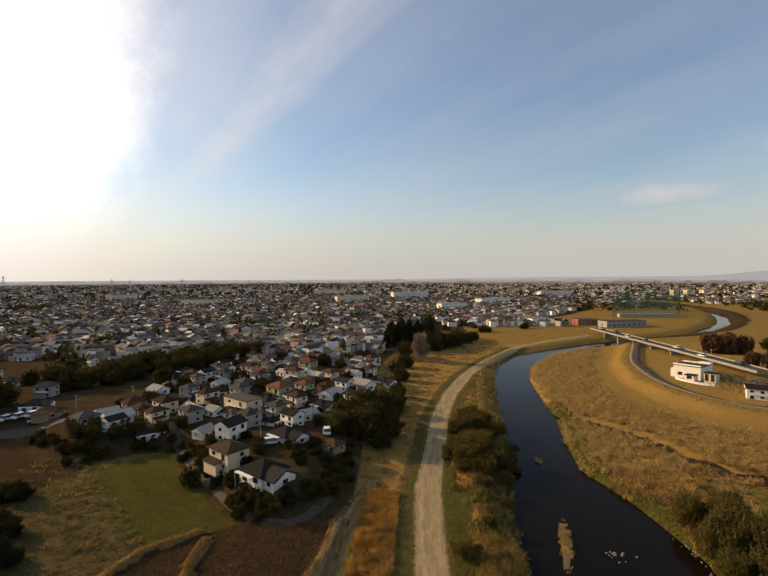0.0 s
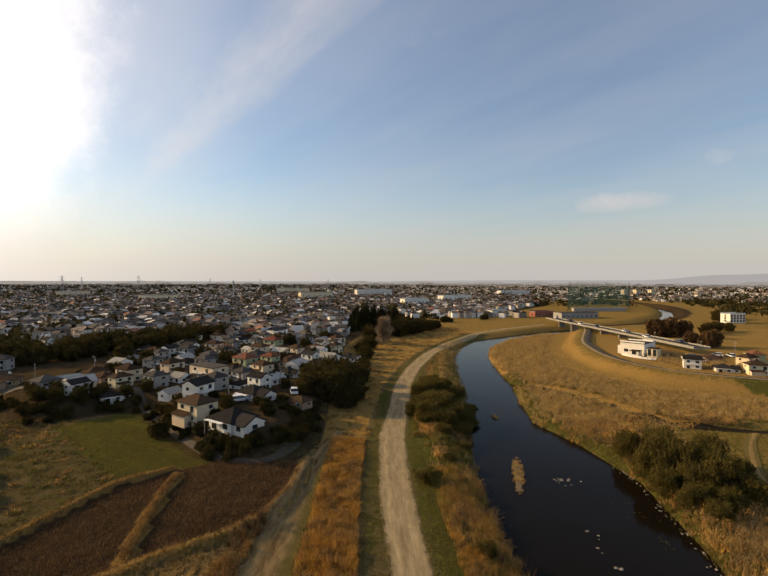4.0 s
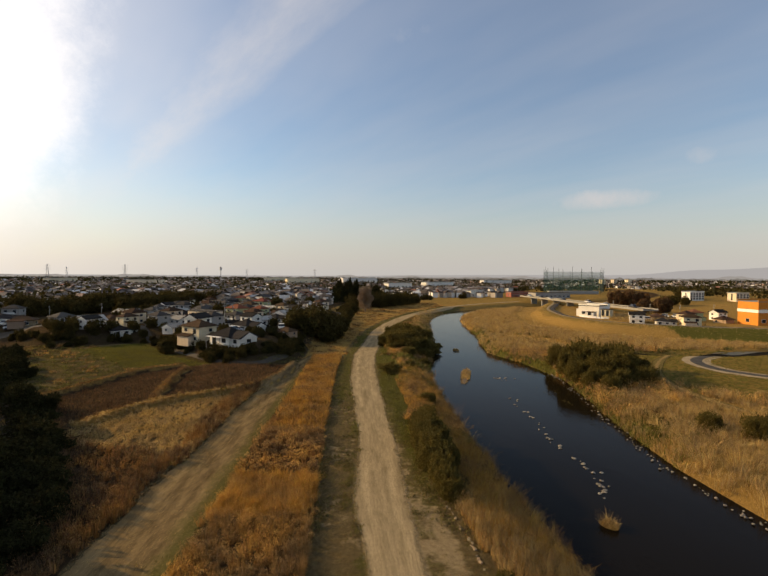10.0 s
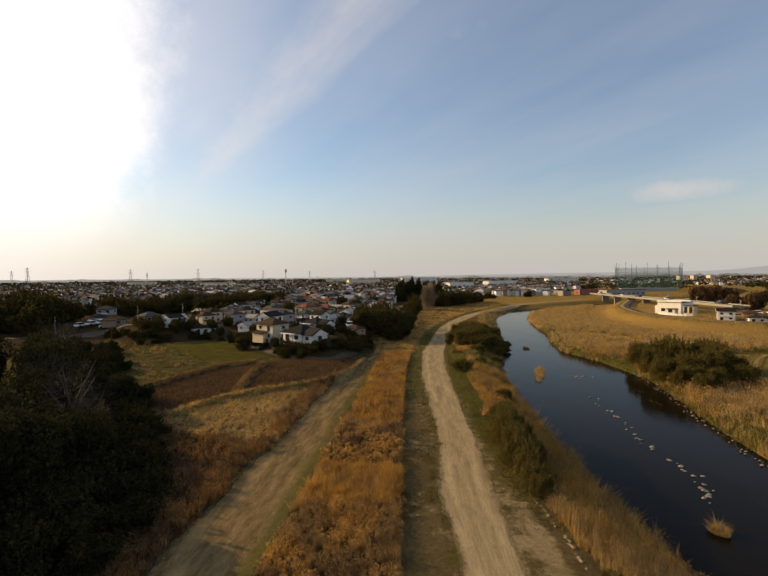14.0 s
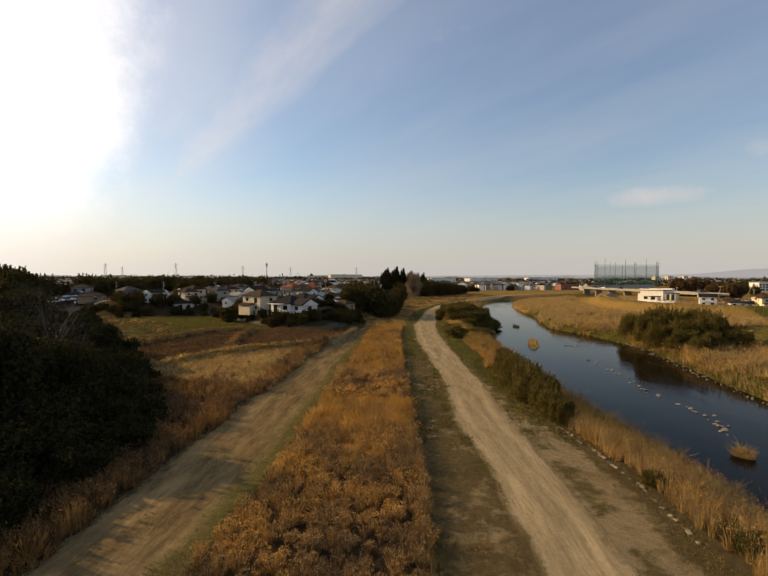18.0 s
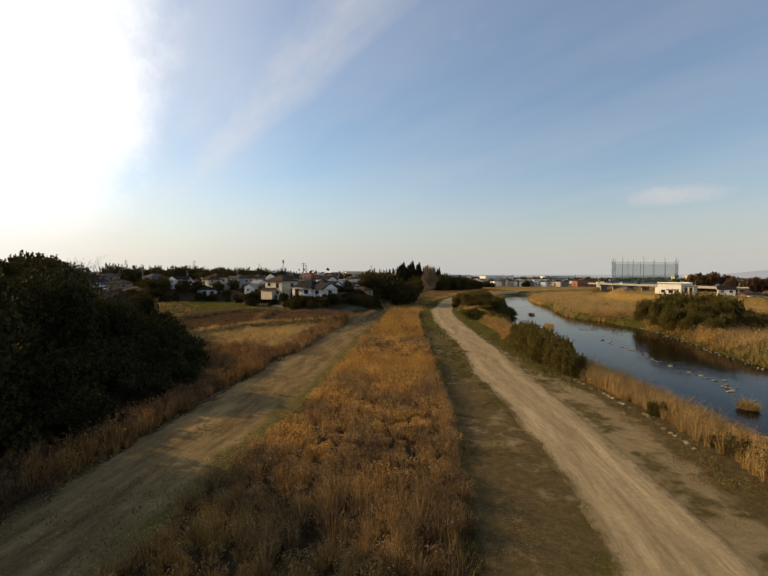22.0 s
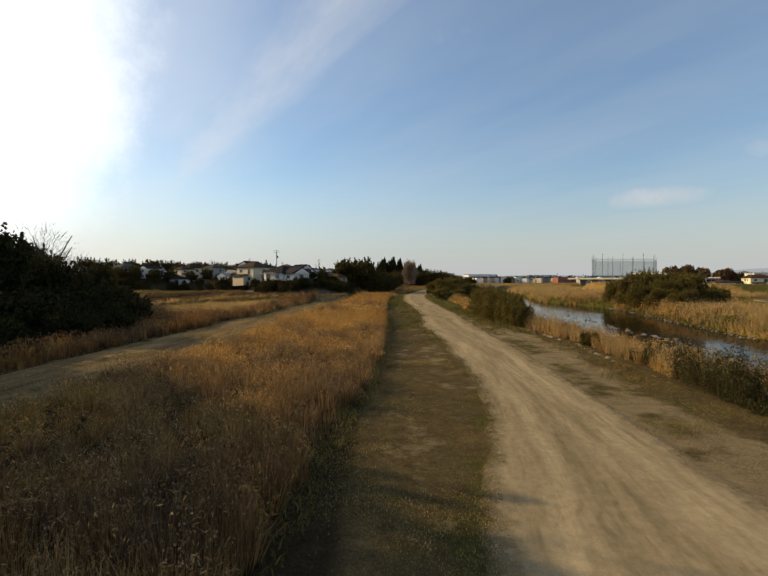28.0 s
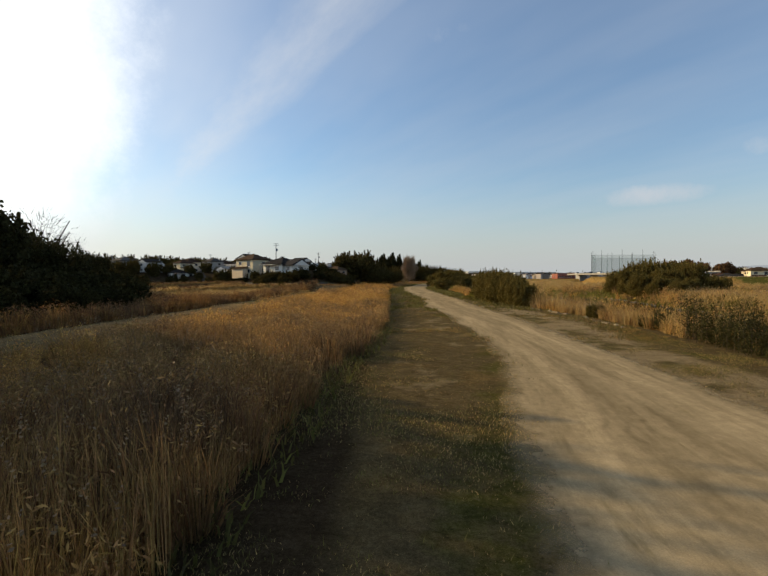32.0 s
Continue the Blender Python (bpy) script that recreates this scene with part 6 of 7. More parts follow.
# ---- bridge ----


def build_bridge():
    root = thing("road_bridge", "long grey concrete girder bridge on slab piers", "bridge")
    part("deck", boxed(130, 137, 172, 318, 3.5, 4.0), CONCRETE, root)
    part("carriageway", boxed(130.5, 136.5, 172, 318, 4.0, 4.05), ASPHALT, root)
    for x in (130, 136.75):
        part("parapet", boxed(x, x + 0.25, 172, 318, 4.0, 4.5), CONCRETE, root)
    for y in (228, 246, 264, 282, 300):
        part("pier", box(boxed(131.5, 135.5, y - 0.5, y + 0.5, -3.2, 3.0), 130.4, 136.6, y - 0.6, y + 0.6, 3.0, 3.45), CONCRETE, root)


build_bridge()

# ---- across the river ----
REDDISH = material("red_shop_wall", (0.3, 0.1, 0.07), (0.22, 0.08, 0.055), 0.5)
NET_GREEN = bpy.data.materials.new("green_netting")


def netting():
    NET_GREEN.use_nodes = True
    tree = NET_GREEN.node_tree
    bsdf = tree.nodes["Principled BSDF"]
    bsdf.inputs["Base Color"].default_value = (0.045, 0.19, 0.125, 1)
    bsdf.inputs["Roughness"].default_value = 0.9
    mix = nd(tree, "ShaderNodeMixShader", i0=0.24, i1=nd(tree, "ShaderNodeBsdfTransparent").outputs[0], i2=bsdf.outputs[0])
    tree.links.new(mix.outputs[0], tree.nodes["Material Output"].inputs[0])


netting()


NET_POST = material("dark_net_post", (0.06, 0.075, 0.07), (0.04, 0.05, 0.045), 1, rough=0.7)


def driving_range():
    root = thing("driving_range", "tall green netting of a golf driving range on steel posts", "net")
    for (x0, y0), (x1, y1), n in (((203, 445), (264, 445), 7), ((203, 445), (240, 520), 4), ((264, 445), (310, 520), 4), ((240, 520), (310, 520), 6)):
        for i in range(n):
            u = i / (n - 1)
            x, y = x0 + (x1 - x0) * u, y0 + (y1 - y0) * u
            part("post", tube(bmesh.new(), (x, y, -1), (x, y, 29 if i % 2 else 26), 0.2, 0.16, 6), NET_POST, root)
        bm = bmesh.new()
        v = [bm.verts.new(p) for p in ((x0, y0, 1), (x1, y1, 1), (x1, y1, 24), (x0, y0, 24))]
        bm.faces.new(v)
        part("netting", bm, NET_GREEN, root, "sagging green mesh netting")
    part("bay_building", boxed(206, 258, 438, 443, -1, 4.0), WALLS[2], root)


driving_range()


def block(name, label, x, y, w, d, h, turn, wall, roof, rows, cols, category="building", parapet=0.5):
    """A plain flat-roofed building with window rows on its faces."""
    root = thing(name, label, category, m=pose(x, y, at(x, y), 0, 0, turn))
    part("wall", boxed(-w / 2, w / 2, -d / 2, d / 2, -1.5, h), wall, root)
    part("roof", boxed(-w / 2 - 0.15, w / 2 + 0.15, -d / 2 - 0.15, d / 2 + 0.15, h, h + 0.25), roof, root)
    if parapet:
        for y0, y1 in ((-d / 2 - 0.15, -d / 2 + 0.1), (d / 2 - 0.1, d / 2 + 0.15)):
            part("parapet", boxed(-w / 2 - 0.15, w / 2 + 0.15, y0, y1, h + 0.25, h + 0.25 + parapet), wall, root)
    for row in range(rows):
        z = 1.0 + (h - 1.2) * row / max(rows, 1)
        for col in range(cols):
            window(root, -w / 2 + w * (col + 0.5) / cols, -d / 2, z, min(1.6, w / cols * 0.6), 1.2, "s")
        window(root, -w / 2, 0, z, 1.4, 1.2, "w")
    return root


def white_works():
    root = block("works_building", "white flat-roofed works building with a grey roof behind the dike", 110.5, 178, 9, 8.5, 4.6, -52, WALLS[0], ROOFS[2], 1, 2)
    part("annex", boxed(-5.6, -4.52, -4, -1, -1.5, 3.2), WALLS[0], root)
    part("rear_block", boxed(0.5, 4.5, 4.27, 7, -1.5, 5.4), WALLS[0], root)
    block("annex_house", "small cream two-storey annex with dark windows", 111, 167.5, 3.6, 3.6, 3.6, -52, WALLS[1], ROOFS[1], 2, 2, "house", 0.0)
    block("annex_house", "low white annex with a brown roof", 106, 171, 3.2, 3.2, 2.2, -52, WALLS[0], ROOFS[1], 1, 1, "house", 0.0)
    wall = thing("yard_wall", "low white yard wall curving beside the dike", "wall")
    for i in range(6):
        a, b = radians(185 + 9 * i), radians(200 + 9 * (i + 1))
        bm = bmesh.new()
        pts = [(111 + 8.5 * math.cos(t), 176 + 14 * math.sin(t)) for t in (a, b)]
        lo = [at(*p) for p in pts]
        v = [bm.verts.new((p[0] + o, p[1], z)) for p, g in zip(pts, lo) for o in (0, 0.25) for z in (g - 0.3, g + 0.8)]
        for f in ((0, 1, 5, 4), (2, 6, 7, 3), (1, 3, 7, 5), (0, 4, 6, 2), (0, 2, 3, 1), (4, 5, 7, 6)):
            bm.faces.new([v[k] for k in f])
        part("wall_panel", bm, WHITE, wall)


white_works()
block("warehouse", "long low grey warehouse beyond the bridge", 172, 362, 32, 12, 4.4, 8, WALLS[2], ROOFS[2], 1, 8, "warehouse", 0)
block("shop", "low red-fronted roadside shop", 150, 376, 18, 9, 4, 10, REDDISH, ROOFS[4], 1, 6, "shop", 0.6)
block("shop", "small white roadside shop", 112, 380, 14, 10, 5, 20, WALLS[0], ROOFS[2], 1, 3, "shop", 0.6)
ORANGE = material("orange_shop_wall", (0.62, 0.24, 0.03), (0.5, 0.18, 0.025), 0.6)
shop = block("shop", "orange two-storey shop with a white band behind the dike", 156, 140, 13, 9, 8.5, 0, ORANGE, ROOFS[4], 2, 3, "shop", 0.6)
part("band", boxed(-6.58, 6.58, -4.58, 4.58, 4.6, 5.7), WALLS[0], shop)
block("office_block", "white three-storey block behind the low houses", 262, 312, 12, 8, 6.5, 5, WALLS[0], ROOFS[4], 3, 5)
block("office_block", "cream three-storey block by the dike", 288, 300, 10, 8, 6, 0, WALLS[1], ROOFS[4], 3, 4)
for x, y in ((500, 858), (524, 858), (548, 850)):
    block("apartment_tower", "pale yellow apartment tower far off in the town", x, y, 9, 9, 13, 10, WALLS[1], ROOFS[2], 4, 3)
for x, y, w, h in ((60, 520, 30, 9), (-60, 620, 44, 10), (130, 640, 50, 9), (-240, 560, 40, 8), (20, 760, 60, 11), (-420, 700, 40, 9), (300, 900, 70, 10), (-130, 900, 60, 10)):
    block("school_block", "pale flat-roofed block rising over the town's houses", x, y, w, 13, h, (x * 7) % 40, WALLS[0] if x > 0 else WALLS[1], ROOFS[4], 2, 6)
for k, x, y, t in ((2, 111, 147, -30), (0, 117, 141, -25), (1, 124, 136, -20), (1, 133, 150, 20), (4, 146, 147, 10), (2, 153, 158, 15), (0, 160, 146, 0), (3, 166, 158, 30), (7, 178, 143, 10), (1, 187, 152, 25), (2, 196, 146, 5), (4, 207, 150, 15), (0, 218, 144, 20), (3, 200, 164, 0), (5, 228, 156, 10), (1, 240, 148, 0), (7, 252, 156, 20)):
    place(KINDS[k], x, y, 0.56, t)

# ---- vehicles ----
CAR_PAINTS = [material("car_paint_white", (0.75, 0.75, 0.74), (0.7, 0.7, 0.69), 1, rough=0.3, spec=0.5), material("car_paint_dark", (0.06, 0.065, 0.08), (0.05, 0.05, 0.06), 1, rough=0.3, spec=0.5)]
TYRE = material("tyre_rubber", (0.03, 0.03, 0.03), (0.02, 0.02, 0.02), 5)


def car(paint, label):
    root = thing("car", label, "car", "cars")
    bm = boxed(-2.1, 2.1, -0.85, 0.85, 0.3, 0.85)
    bmesh.ops.bevel(bm, geom=bm.edges[:], offset=0.12, segments=2, affect="EDGES")
    body = part("body", bm, paint, root)
    bm = bmesh.new()
    v = [bm.verts.new(p) for p in ((-1.7, -0.78, 0.85), (1.0, -0.78, 0.85), (1.0, 0.78, 0.85), (-1.7, 0.78, 0.85), (-1.4, -0.65, 1.45), (0.4, -0.65, 1.45), (0.4, 0.65, 1.45), (-1.4, 0.65, 1.45))]
    for f in ((4, 5, 6, 7), (0, 1, 5, 4), (1, 2, 6, 5), (2, 3, 7, 6), (3, 0, 4, 7)):
        bm.faces.new([v[i] for i in f])
    cabin = part("cabin", bm, GLASS, root)
    part("car_roof", boxed(-1.42, 0.42, -0.67, 0.67, 1.44, 1.49), paint, cabin)
    for x in (-1.3, 1.3):
        for y in (-0.8, 0.8):
            part("wheel", tube(bmesh.new(), (x, y - 0.1, 0.32), (x, y + 0.1, 0.32), 0.32, 0.32, 12), TYRE, root)
    return root


white_car = car(CAR_PAINTS[0], "small white parked passenger car")
dark_car = car(CAR_PAINTS[1], "small dark blue passenger car")
white_car.matrix_basis = pose(-99, 115, at(-99, 115) + 0.05, 0, 0, 80)
dark_car.matrix_basis = pose(132, 252, 4.06, 0, 0, 90)
for x, y, t in ((-96, 115.5, 80), (-93, 116, 80), (-90, 113.5, 10), (-26.5, 96.5, 30), (-16, 104, 100), (-52, 118, 20)):
    copy_thing(white_car, pose(x, y, at(x, y) + 0.05, 0, 0, t))
for y, c, lane in ((205, white_car, 130), (228, white_car, 133), (270, white_car, 130), (291, dark_car, 133), (187, dark_car, 133), (312, white_car, 133)):
    copy_thing(c, pose(lane + 1.7, y, 4.06, 0, 0, 90))
for x, y in ((118, 158), (121.5, 157.5), (126, 168), (138, 170), (142, 168)):
    copy_thing(white_car if x != 126 else dark_car, pose(x, y, at(x, y) + 0.05, 0, 0, x * 31 % 180))

# ---- poles, masts ----


def pole_thing():
    root = thing("utility_pole", "grey concrete utility pole with crossarms and a transformer", "pole", "utility poles")
    part("pole", tube(bmesh.new(), (0, 0, -0.5), (0, 0, 9.5), 0.17, 0.11, 8), CONCRETE, root)
    for z in (8.6, 9.2):
        part("crossarm", boxed(-0.9, 0.9, -0.05, 0.05, z, z + 0.1), STEEL, root)
    part("transformer", tube(bmesh.new(), (0.35, 0, 6.8), (0.35, 0, 7.6), 0.24, 0.24, 10), STEEL, root)
    return root


SHORT = Matrix.Diagonal((0.75, 0.75, 0.75, 1))
utility = pole_thing()
POLES = [(-29, 97, 20), (-38, 104, 30), (-53, 116, 40), (-73, 126, 60), (-20, 109, 10), (-35, 130, 20), (-14, 126, 80), (-27, 149, 10), (-48, 140, 20), (-10, 150, 70), (-41, 171, 10), (-18, 168, 30), (-82, 116, 100), (-105, 112, 100), (-130, 110, 100), (-30, 192, 10), (-8, 190, 60), (-52, 190, 0), (-12, 214, 20)]
utility.matrix_basis = pose(*POLES[0][:2], at(*POLES[0][:2]), 0, 0, POLES[0][2]) @ SHORT
for x, y, t in POLES[1:]:
    copy_thing(utility, pose(x, y, at(x, y), 0, 0, t) @ SHORT)
for x, y in ((136, 176), (147, 172), (162, 171), (181, 166), (205, 170), (150, 196), (139, 210)):
    copy_thing(utility, pose(x, y, at(x, y), 0, 0, 100) @ SHORT)


def lattice(name, label, h, base):
    """A lattice tower: four tapering legs, rings, diagonals and three pairs of arms."""
    root = thing(name, label, "tower")
    corner = lambda k, u: (base * (1 - 0.85 * u) * (1 if k in (0, 1) else -1), base * (1 - 0.85 * u) * (1 if k in (0, 3) else -1), h * u)
    for k in range(4):
        part("leg", tube(bmesh.new(), corner(k, 0), corner(k, 1), h * 0.007, h * 0.005, 4), STEEL, root)
        bm = bmesh.new()
        for i in range(6):
            tube(bm, corner(k, i / 6), corner((k + 1) % 4, (i + 1) / 6), h * 0.003, h * 0.003, 3)
        part("bracing", bm, STEEL, root)
    for u in (0.72, 0.82, 0.92):
        part("arm", boxed(-h * 0.13, h * 0.13, -0.15, 0.15, h * u, h * u + 0.35), STEEL, root)
    return root


pylon = lattice("pylon", "far steel lattice power pylon on the skyline", 42, 3.5)
pylon.matrix_basis = pose(-778, 900, 3)
for x, y, s in ((-560, 900, 0.85), (-420, 900, 0.85), (-300, 940, 0.75), (-640, 1100, 0.8), (-210, 980, 0.7), (-70, 1000, 0.7), (-900, 1000, 0.9)):
    copy_thing(pylon, pose(x, y, 3, 0, 0, 20) @ Matrix.Diagonal((s, s, s, 1)))


def mast():
    root = thing("radio_mast", "slim steel radio mast with a platform above the town", "tower", m=pose(-163, 600, 3))
    part("column", tube(bmesh.new(), (0, 0, 0), (0, 0, 27), 0.6, 0.4, 8), STEEL, root)
    part("platform", tube(bmesh.new(), (0, 0, 22), (0, 0, 26), 1.4, 1.4, 10), STEEL, root)


mast()

# ---- river things ----


def stone_mesh(seed):
    bm = bmesh.new()
    bmesh.ops.create_icosphere(bm, subdivisions=2, radius=0.5)
    for v in bm.verts:
        v.co *= 1 + 0.35 * noise.noise(v.co * 2.1 + Vector((seed * 7.0, 0, 0)))
        v.co.z *= 0.6
    me = bpy.data.meshes.new("stone")
    bm.to_mesh(me)
    bm.free()
    me.materials.append(STONE)
    return me


STONES = [stone_mesh(k) for k in range(4)]
r = random.Random(9)
for i in range(44):
    y = r.uniform(18, 54)
    x = float(np.interp(y, [18, 25, 31, 38, 46, 54], [25.9, 26.7, 26.8, 27.1, 28.3, 28.9])) + r.gauss(0, 0.45)
    ob = new("stone", STONES[i % 4])
    s = r.uniform(0.15, 0.5)
    ob.matrix_basis = pose(x, y, WATER_Z + 0.02, 0, 0, r.uniform(0, 360)) @ Matrix.Diagonal((s * 1.3, s, s * 0.9, 1))
    tagged(ob, "pale rough stone breaking the river's surface", "stone", "river stones")
for i in range(14):
    ob = new("stone", STONES[i % 4])
    s = r.uniform(0.2, 0.45)
    ob.matrix_basis = pose(32 + r.gauss(0, 1.0), 69 + r.gauss(0, 1.2), WATER_Z + 0.02, 0, 0, r.uniform(0, 360)) @ Matrix.Diagonal((s * 1.3, s, s * 0.9, 1))
    tagged(ob, "pale rough stone breaking the river's surface", "stone", "river stones")
for i in range(130):
    y = r.uniform(10, 76)
    x = float(np.interp(y, [0, 25, 38, 52, 68, 76], [34.8, 34.1, 36.6, 39.6, 42.6, 42.3])) + r.gauss(1.0, 0.3)
    ob = new("bank_stone", STONES[i % 4])
    s = r.uniform(0.1, 0.32)
    ob.matrix_basis = pose(x, y, WATER_Z + 0.1, r.uniform(-20, 20), 0, r.uniform(0, 360)) @ Matrix.Diagonal((s, s, s, 1))
    tagged(ob, "grey riprap stone at the water's edge", "stone", "bank stones")
MUD = material("river_mud", (0.16, 0.12, 0.07), (0.1, 0.075, 0.045), 1.0, bump=0.5)


def shoal(cx, cy, rx, ry, turn, label, count, height):
    """A low mud bank in the stream with reeds on it."""
    bm = bmesh.new()
    bmesh.ops.create_icosphere(bm, subdivisions=3, radius=1)
    for v in bm.verts:
        k = 1 + 0.25 * noise.noise(v.co * 2 + Vector((cx, cy, 0)))
        v.co = Vector((v.co.x * rx * 0.6 * k, v.co.y * ry * 0.75 * k, v.co.z * 0.14))
    root = thing("shoal", label, "islet", m=pose(cx, cy, WATER_Z, 0, 0, turn))
    part("mud_bank", bm, MUD, root)
    a, u = rng.uniform(0, math.tau, count), np.sqrt(rng.uniform(0, 1, count)) * 0.95
    x, y = np.cos(a) * rx * u, np.sin(a) * ry * u
    k = wave(x, y, 0.7, cx) > -0.05
    x, y, u = x[k], y[k], u[k]
    part_mesh("reeds", blades("reeds", x, y, np.full(len(x), 0.05), height * rng.uniform(0.4, 1.2, len(x)) * (1.1 - 0.7 * u), np.full(len(x), 0.04), STRAW, 0.6, rng), root)


shoal(25.6, 71.5, 1.1, 8.0, -17, "long reed-grown shoal in the river", 2600, 0.75)
shoal(22.8, 14.2, 0.55, 0.9, 20, "small reed-grown islet near the bank", 650, 0.9)
shoal(31.2, 104, 0.8, 1.8, 10, "small reedy islet off the bank", 400, 0.7)


LIP = material("earthy_stone", (0.27, 0.21, 0.125), (0.12, 0.09, 0.05), 4.0, bump=0.6, per_object=0.3)


def bank_edging():
    root = thing("bank_edging", "row of worn pale kerb stones along the bank's top", "kerb")
    data = [None] * 3
    for k in range(3):
        bm = boxed(-0.08, 0.08, -0.22, 0.22, -0.25, 0.02)
        bmesh.ops.bevel(bm, geom=bm.edges[:], offset=0.03, segments=1, affect="EDGES")
        for v in bm.verts:
            v.co += Vector((0, 0, 0.03 * noise.noise(v.co * 3 + Vector((k * 5, 0, 0)))))
        data[k] = bpy.data.meshes.new("kerb_stone")
        bm.to_mesh(data[k])
        bm.free()
        data[k].materials.append(LIP)
    q = random.Random(4)
    for i in range(52):
        y = -3 + i * 0.36
        if q.random() < (0.4 if 1 < y < 14 else 0.75):
            continue
        x = float(bank_edge(y)) + 0.1 + q.uniform(-0.08, 0.12)
        ob = part_mesh("kerb_stone", data[i % 3], root)
        ob.matrix_basis = pose(x, y, at(x, y) + q.uniform(-0.02, 0.06), q.uniform(-14, 14), q.uniform(-16, 16), q.uniform(-30, 30)) @ Matrix.Diagonal((q.uniform(0.8, 1.5), q.uniform(0.5, 0.95), 1, 1))


bank_edging()

# ---- near grass and weeds ----


def verge(x, y):
    """Grass thickens in drifts, thins out towards the wheel lanes and the bare middle."""
    road = polyline_distance(x, y, ROAD)
    edge = step(-0.4, 0.5, road[0] - road[2] + 0.5 * wave(x, y, 1.1, 2))
    lane_left = np.interp(y, [e[0] for e in LANE_EDGES], [e[1] for e in LANE_EDGES])
    fringe = np.maximum(step(1.2, 0.1, np.abs(x - lane_left + 0.4)), step(0.9, 0.1, np.abs(x - reed_edge(y) - 0.2)))
    fringe = np.maximum(fringe, step(1.6, 0.3, bank_edge(y) - x))
    much = np.clip(-0.12 + 0.5 * fringe + 1.2 * wave(x, y, 0.9, 4) + 0.6 * wave(x, y, 3.0, 1), 0.03, 1) * edge
    return (x > reed_edge(y) - 0.3) & (x < bank_edge(y) + 0.6) & (rng.uniform(size=x.shape) < much)


def short_grass(name, count, y0, y1, height, width, mat, label, keep=verge):
    x, y = scatter(rng, count, -3.5, 10.5, y0, y1, keep)
    soft = (y1 - y0) * 0.35
    k = rng.uniform(size=len(x)) < np.clip((y1 - y) / soft, 0, 1)
    x, y = x[k], y[k]
    h = height * rng.uniform(0.5, 1.3, len(x))
    stuff(name, blades(name, x, y, ground_z(x, y) + 0.02, h, np.full(len(x), width) * rng.uniform(0.6, 1.4, len(x)), mat, 0.6, rng), label, "grass")


short_grass("verge_grass", 200000, -22, 0, 0.045, 0.008, GRASS, "short olive grass on the verge")
short_grass("verge_straw", 160000, -22, 0, 0.03, 0.007, STRAW, "dry grass litter on the verge")
short_grass("verge_grass", 80000, -5, 34, 0.07, 0.02, GRASS, "short olive grass on the verge")
short_grass("verge_straw", 110000, -5, 34, 0.05, 0.016, REED, "dry grass litter on the verge")
short_grass("verge_grass", 60000, 10, 90, 0.13, 0.07, GRASS, "short olive grass on the verge")
open_ground = lambda x, y: (x > reed_edge(y) + 0.1) & (x < bank_edge(y) + 0.3) & (polyline_distance(x, y, ROAD)[0] > polyline_distance(x, y, ROAD)[2] + 0.15 + 0.5 * wave(x, y, 1.5, 6)) & (wave(x, y, 1.4, 51) > 0.05)
tussocks("verge_tufts", -3, 10.5, -21, 6, 0.24, open_ground, 0.06, 0.1, 18, 0.009, GRASS, "low olive grass tufts on the worn verge", 7.1, thin=0.3)
tussocks("verge_tufts", -3, 10.5, -21, 6, 0.3, open_ground, 0.05, 0.1, 14, 0.007, STRAW, "low dry grass tufts on the worn verge", 7.2, thin=0.45)
tussocks("verge_tufts", -3, 10.5, 6, 40, 0.42, open_ground, 0.1, 0.16, 14, 0.018, GRASS, "low olive grass tufts on the worn verge", 7.3, thin=0.35)
# broad green weeds at the reeds' foot
foot = lambda x, y: np.abs(x - reed_edge(y) - 0.15) < 0.35 + 0.15 * wave(x, y, 0.8)
short_grass("foot_weeds", 26000, -22, 6, 0.16, 0.03, GRASS, "green weeds at the foot of the reeds", foot)


def seed_heads():
    x, y = scatter(rng, 3000, -10, 0, -22, 6, bed)
    z = ground_z(x, y) + 1.2 * np.clip(clumped(x, y, 2.5, 0.0), 0.35, 1.4) * rng.uniform(0.8, 1.1, len(x))
    p = np.repeat(np.stack([x, y, z], 1), 7, 0) + rng.normal(0, 1, (len(x) * 7, 3)) * [0.012, 0.012, 0.05]
    stuff("reed_heads", leaves("reed_heads", p, 0.016, PLUME, rng, 0.6), "pale feathery seed heads on the reeds", "grass")


seed_heads()


def tall_weeds(name, label, count, x0, x1, y0, y1, height, mat, seed):
    """A stand of upright leafy weeds: stems set with small leaves."""
    q = np.random.default_rng(seed)
    x, y = q.uniform(x0, x1, count), q.uniform(y0, y1, count)
    z = ground_z(x, y)
    h = height * q.uniform(0.3, 1.0, count) ** 0.7 * np.clip(0.8 + 0.9 * wave(x, y, 1.1, seed), 0.2, 1.35)
    per = 84
    u = q.uniform(0.1, 1, (count, per))
    p = np.stack([x[:, None] + q.normal(0, 0.07, (count, per)), y[:, None] + q.normal(0, 0.07, (count, per)), z[:, None] + h[:, None] * u], -1).reshape(-1, 3)
    root = thing(name, label, "weeds")
    part_mesh("leaves", leaves("leaves", p, 0.042 if height > 1 else 0.06, mat, q, 0.0, 0.3), root)
    part_mesh("stems", blades("stems", x, y, z, h, np.full(count, 0.012), BARK, 0.05, q), root)


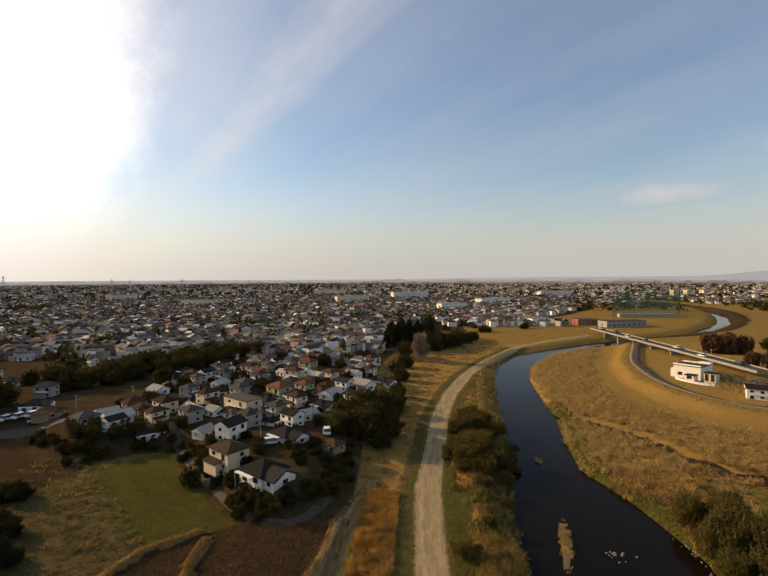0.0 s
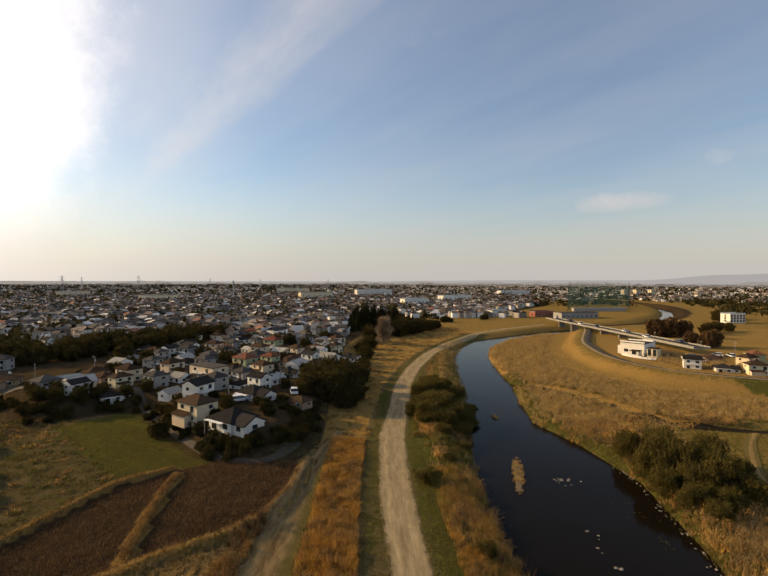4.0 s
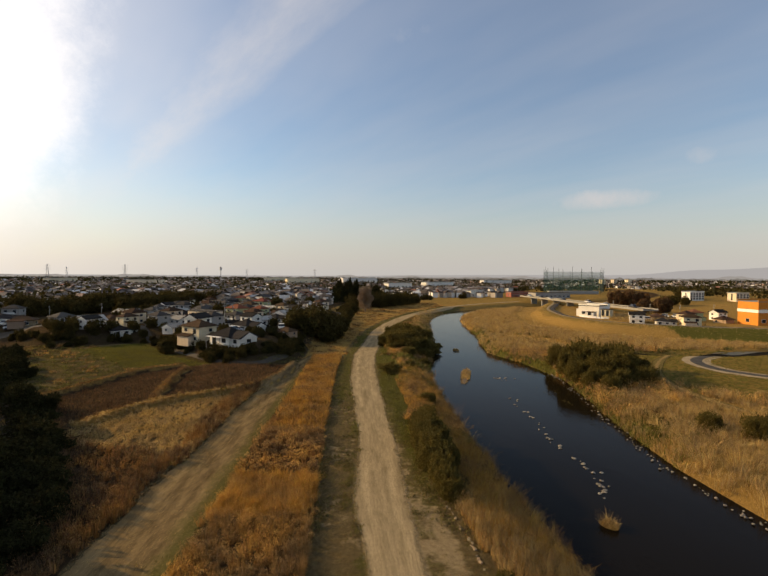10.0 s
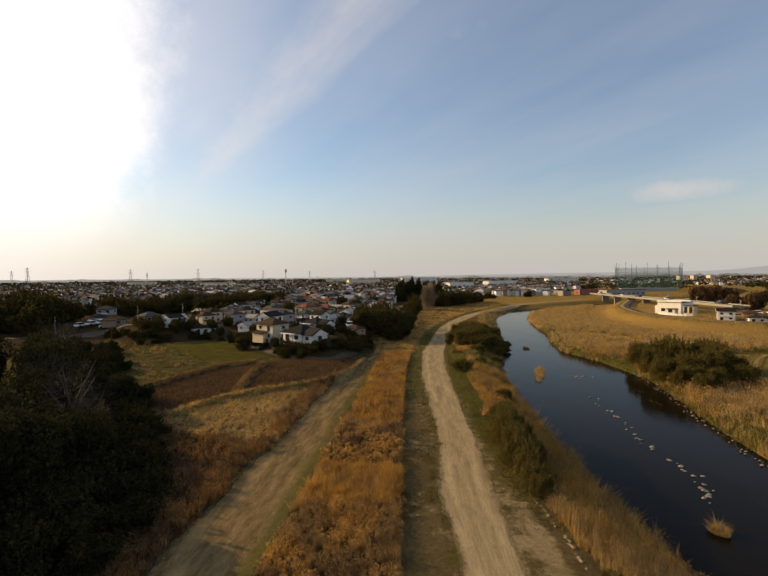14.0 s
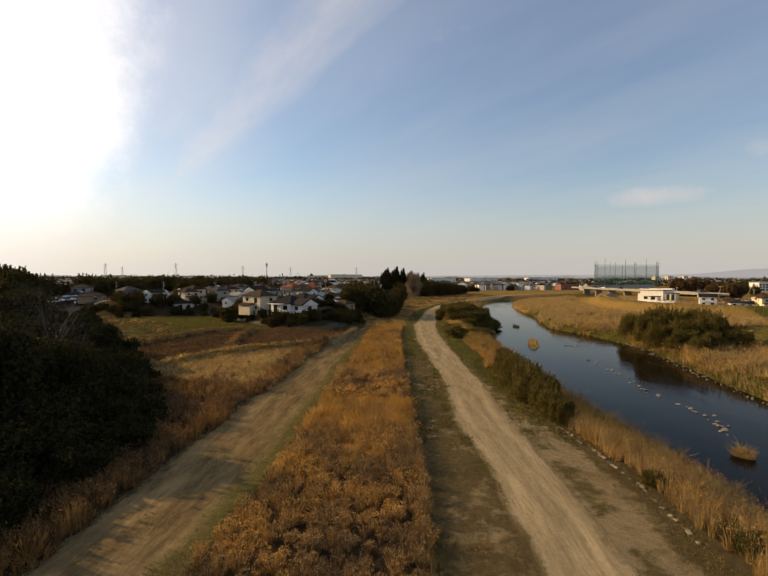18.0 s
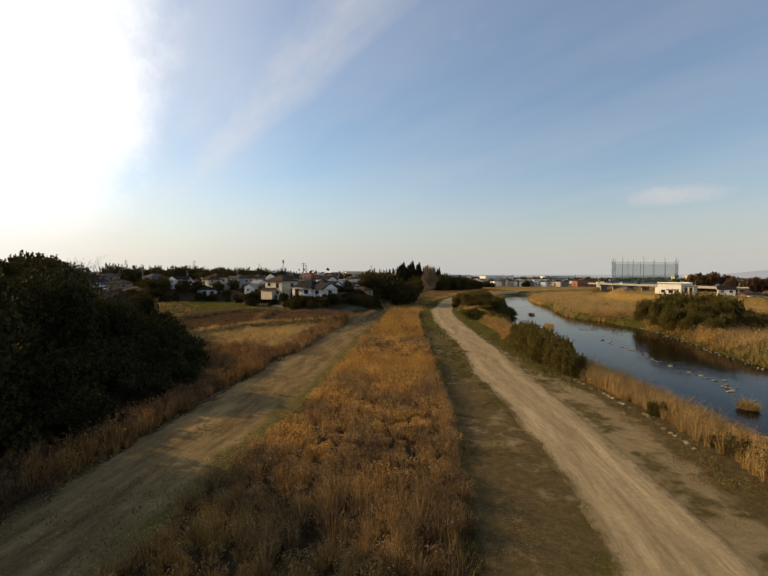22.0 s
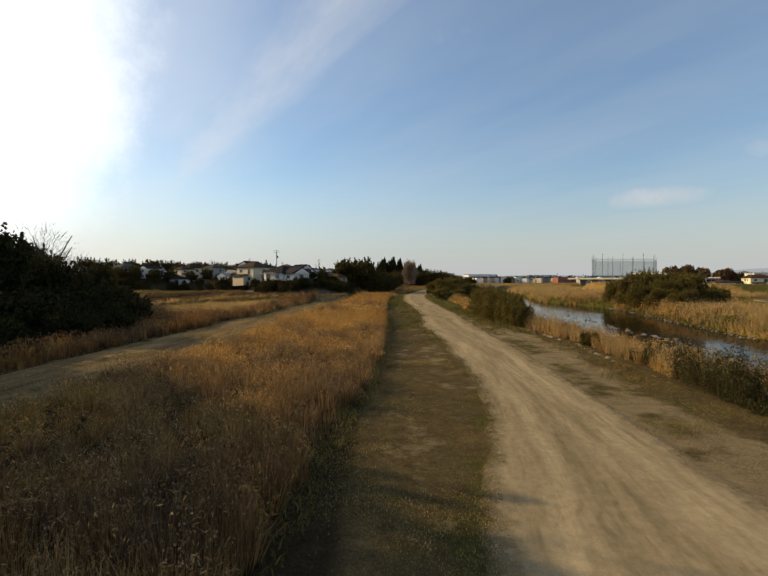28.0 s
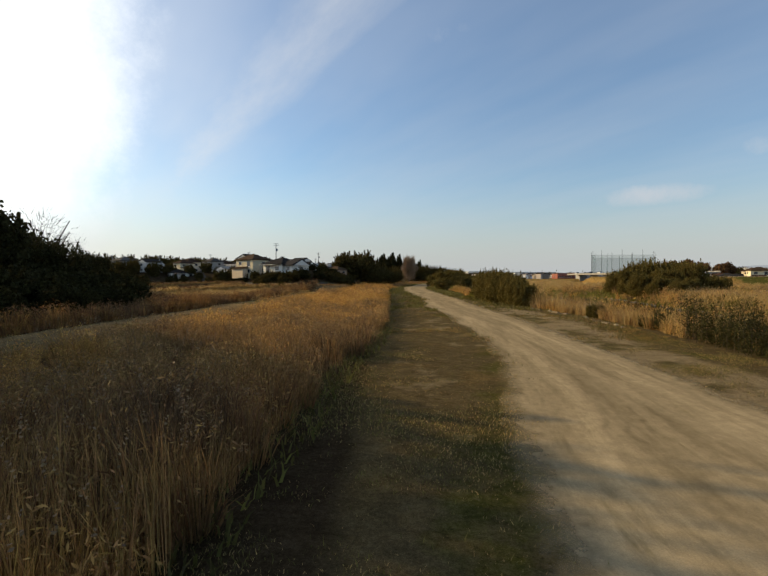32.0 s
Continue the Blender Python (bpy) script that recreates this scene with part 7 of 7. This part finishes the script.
LEAF_WEED = material("dark_weed_leaf", (0.07, 0.066, 0.022), (0.032, 0.03, 0.012), 0.8, island=0.4, translucent=0.3, spec=0.04)
tall_weeds("tall_weeds", "stand of tall dark leafy weeds on the bank's edge", 760, 9.7, 12.4, -13, -4.2, 1.8, LEAF_WEED, 41)
tall_weeds("tall_weeds", "stand of tall dark leafy weeds on the bank's edge", 90, 10.6, 12.2, -2.4, 0.4, 0.9, LEAF_WEED, 42)
tall_weeds("tall_weeds", "stand of dark leafy weeds among bank reeds", 160, 10.3, 12.2, 14, 24, 1.2, LEAF_WEED, 43)
tall_weeds("tall_weeds", "stand of dark leafy weeds among bank reeds", 400, 9.4, 13.5, -20, -12, 1.5, LEAF_WEED, 44)
tall_weeds("tall_weeds", "olive weeds low on the far bank", 900, 36, 46, 30, 62, 0.9, LEAF, 45)


# ---- distance ----


# Flat emission in a haze tone; the haze is only this colour.
def haze_glow_material(name, colour):
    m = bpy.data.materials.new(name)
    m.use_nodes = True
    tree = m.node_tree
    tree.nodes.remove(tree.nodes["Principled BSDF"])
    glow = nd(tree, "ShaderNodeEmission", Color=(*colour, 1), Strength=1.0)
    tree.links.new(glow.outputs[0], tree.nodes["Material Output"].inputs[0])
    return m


def backdrop():
    """Far woods and hills as glowing bands, painted paler for haze with distance."""
    n = 1500
    a = np.linspace(-1.6, 1.6, n)
    bumps = lambda rate, seed: np.maximum(value_noise(a * rate, a * 0 + seed, seed), -0.2)
    woods = 10 + 7 * bumps(60, 1.0) + 4 * bumps(260, 2.0)
    ridge = 16 + 12 * bumps(22, 3.0) + 4 * bumps(110, 4.0)
    hills = 24 + 14 * bumps(6, 5.0) + 70 * np.exp(-(((a - 0.82) / 0.13) ** 2)) + 26 * np.exp(-(((a - 0.66) / 0.06) ** 2))
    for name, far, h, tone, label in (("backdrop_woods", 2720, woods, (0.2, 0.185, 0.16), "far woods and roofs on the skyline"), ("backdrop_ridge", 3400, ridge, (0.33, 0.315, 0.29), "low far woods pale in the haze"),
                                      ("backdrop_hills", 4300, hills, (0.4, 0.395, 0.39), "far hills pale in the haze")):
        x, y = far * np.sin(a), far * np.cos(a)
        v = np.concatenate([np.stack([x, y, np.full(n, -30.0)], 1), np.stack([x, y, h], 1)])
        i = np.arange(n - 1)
        tagged(new(name, mesh_np(name, v, np.stack([i, i + 1, i + 1 + n, i + n], 1), haze_glow_material(name + "_haze", tone))), label, "hills", kind="structure")


backdrop()
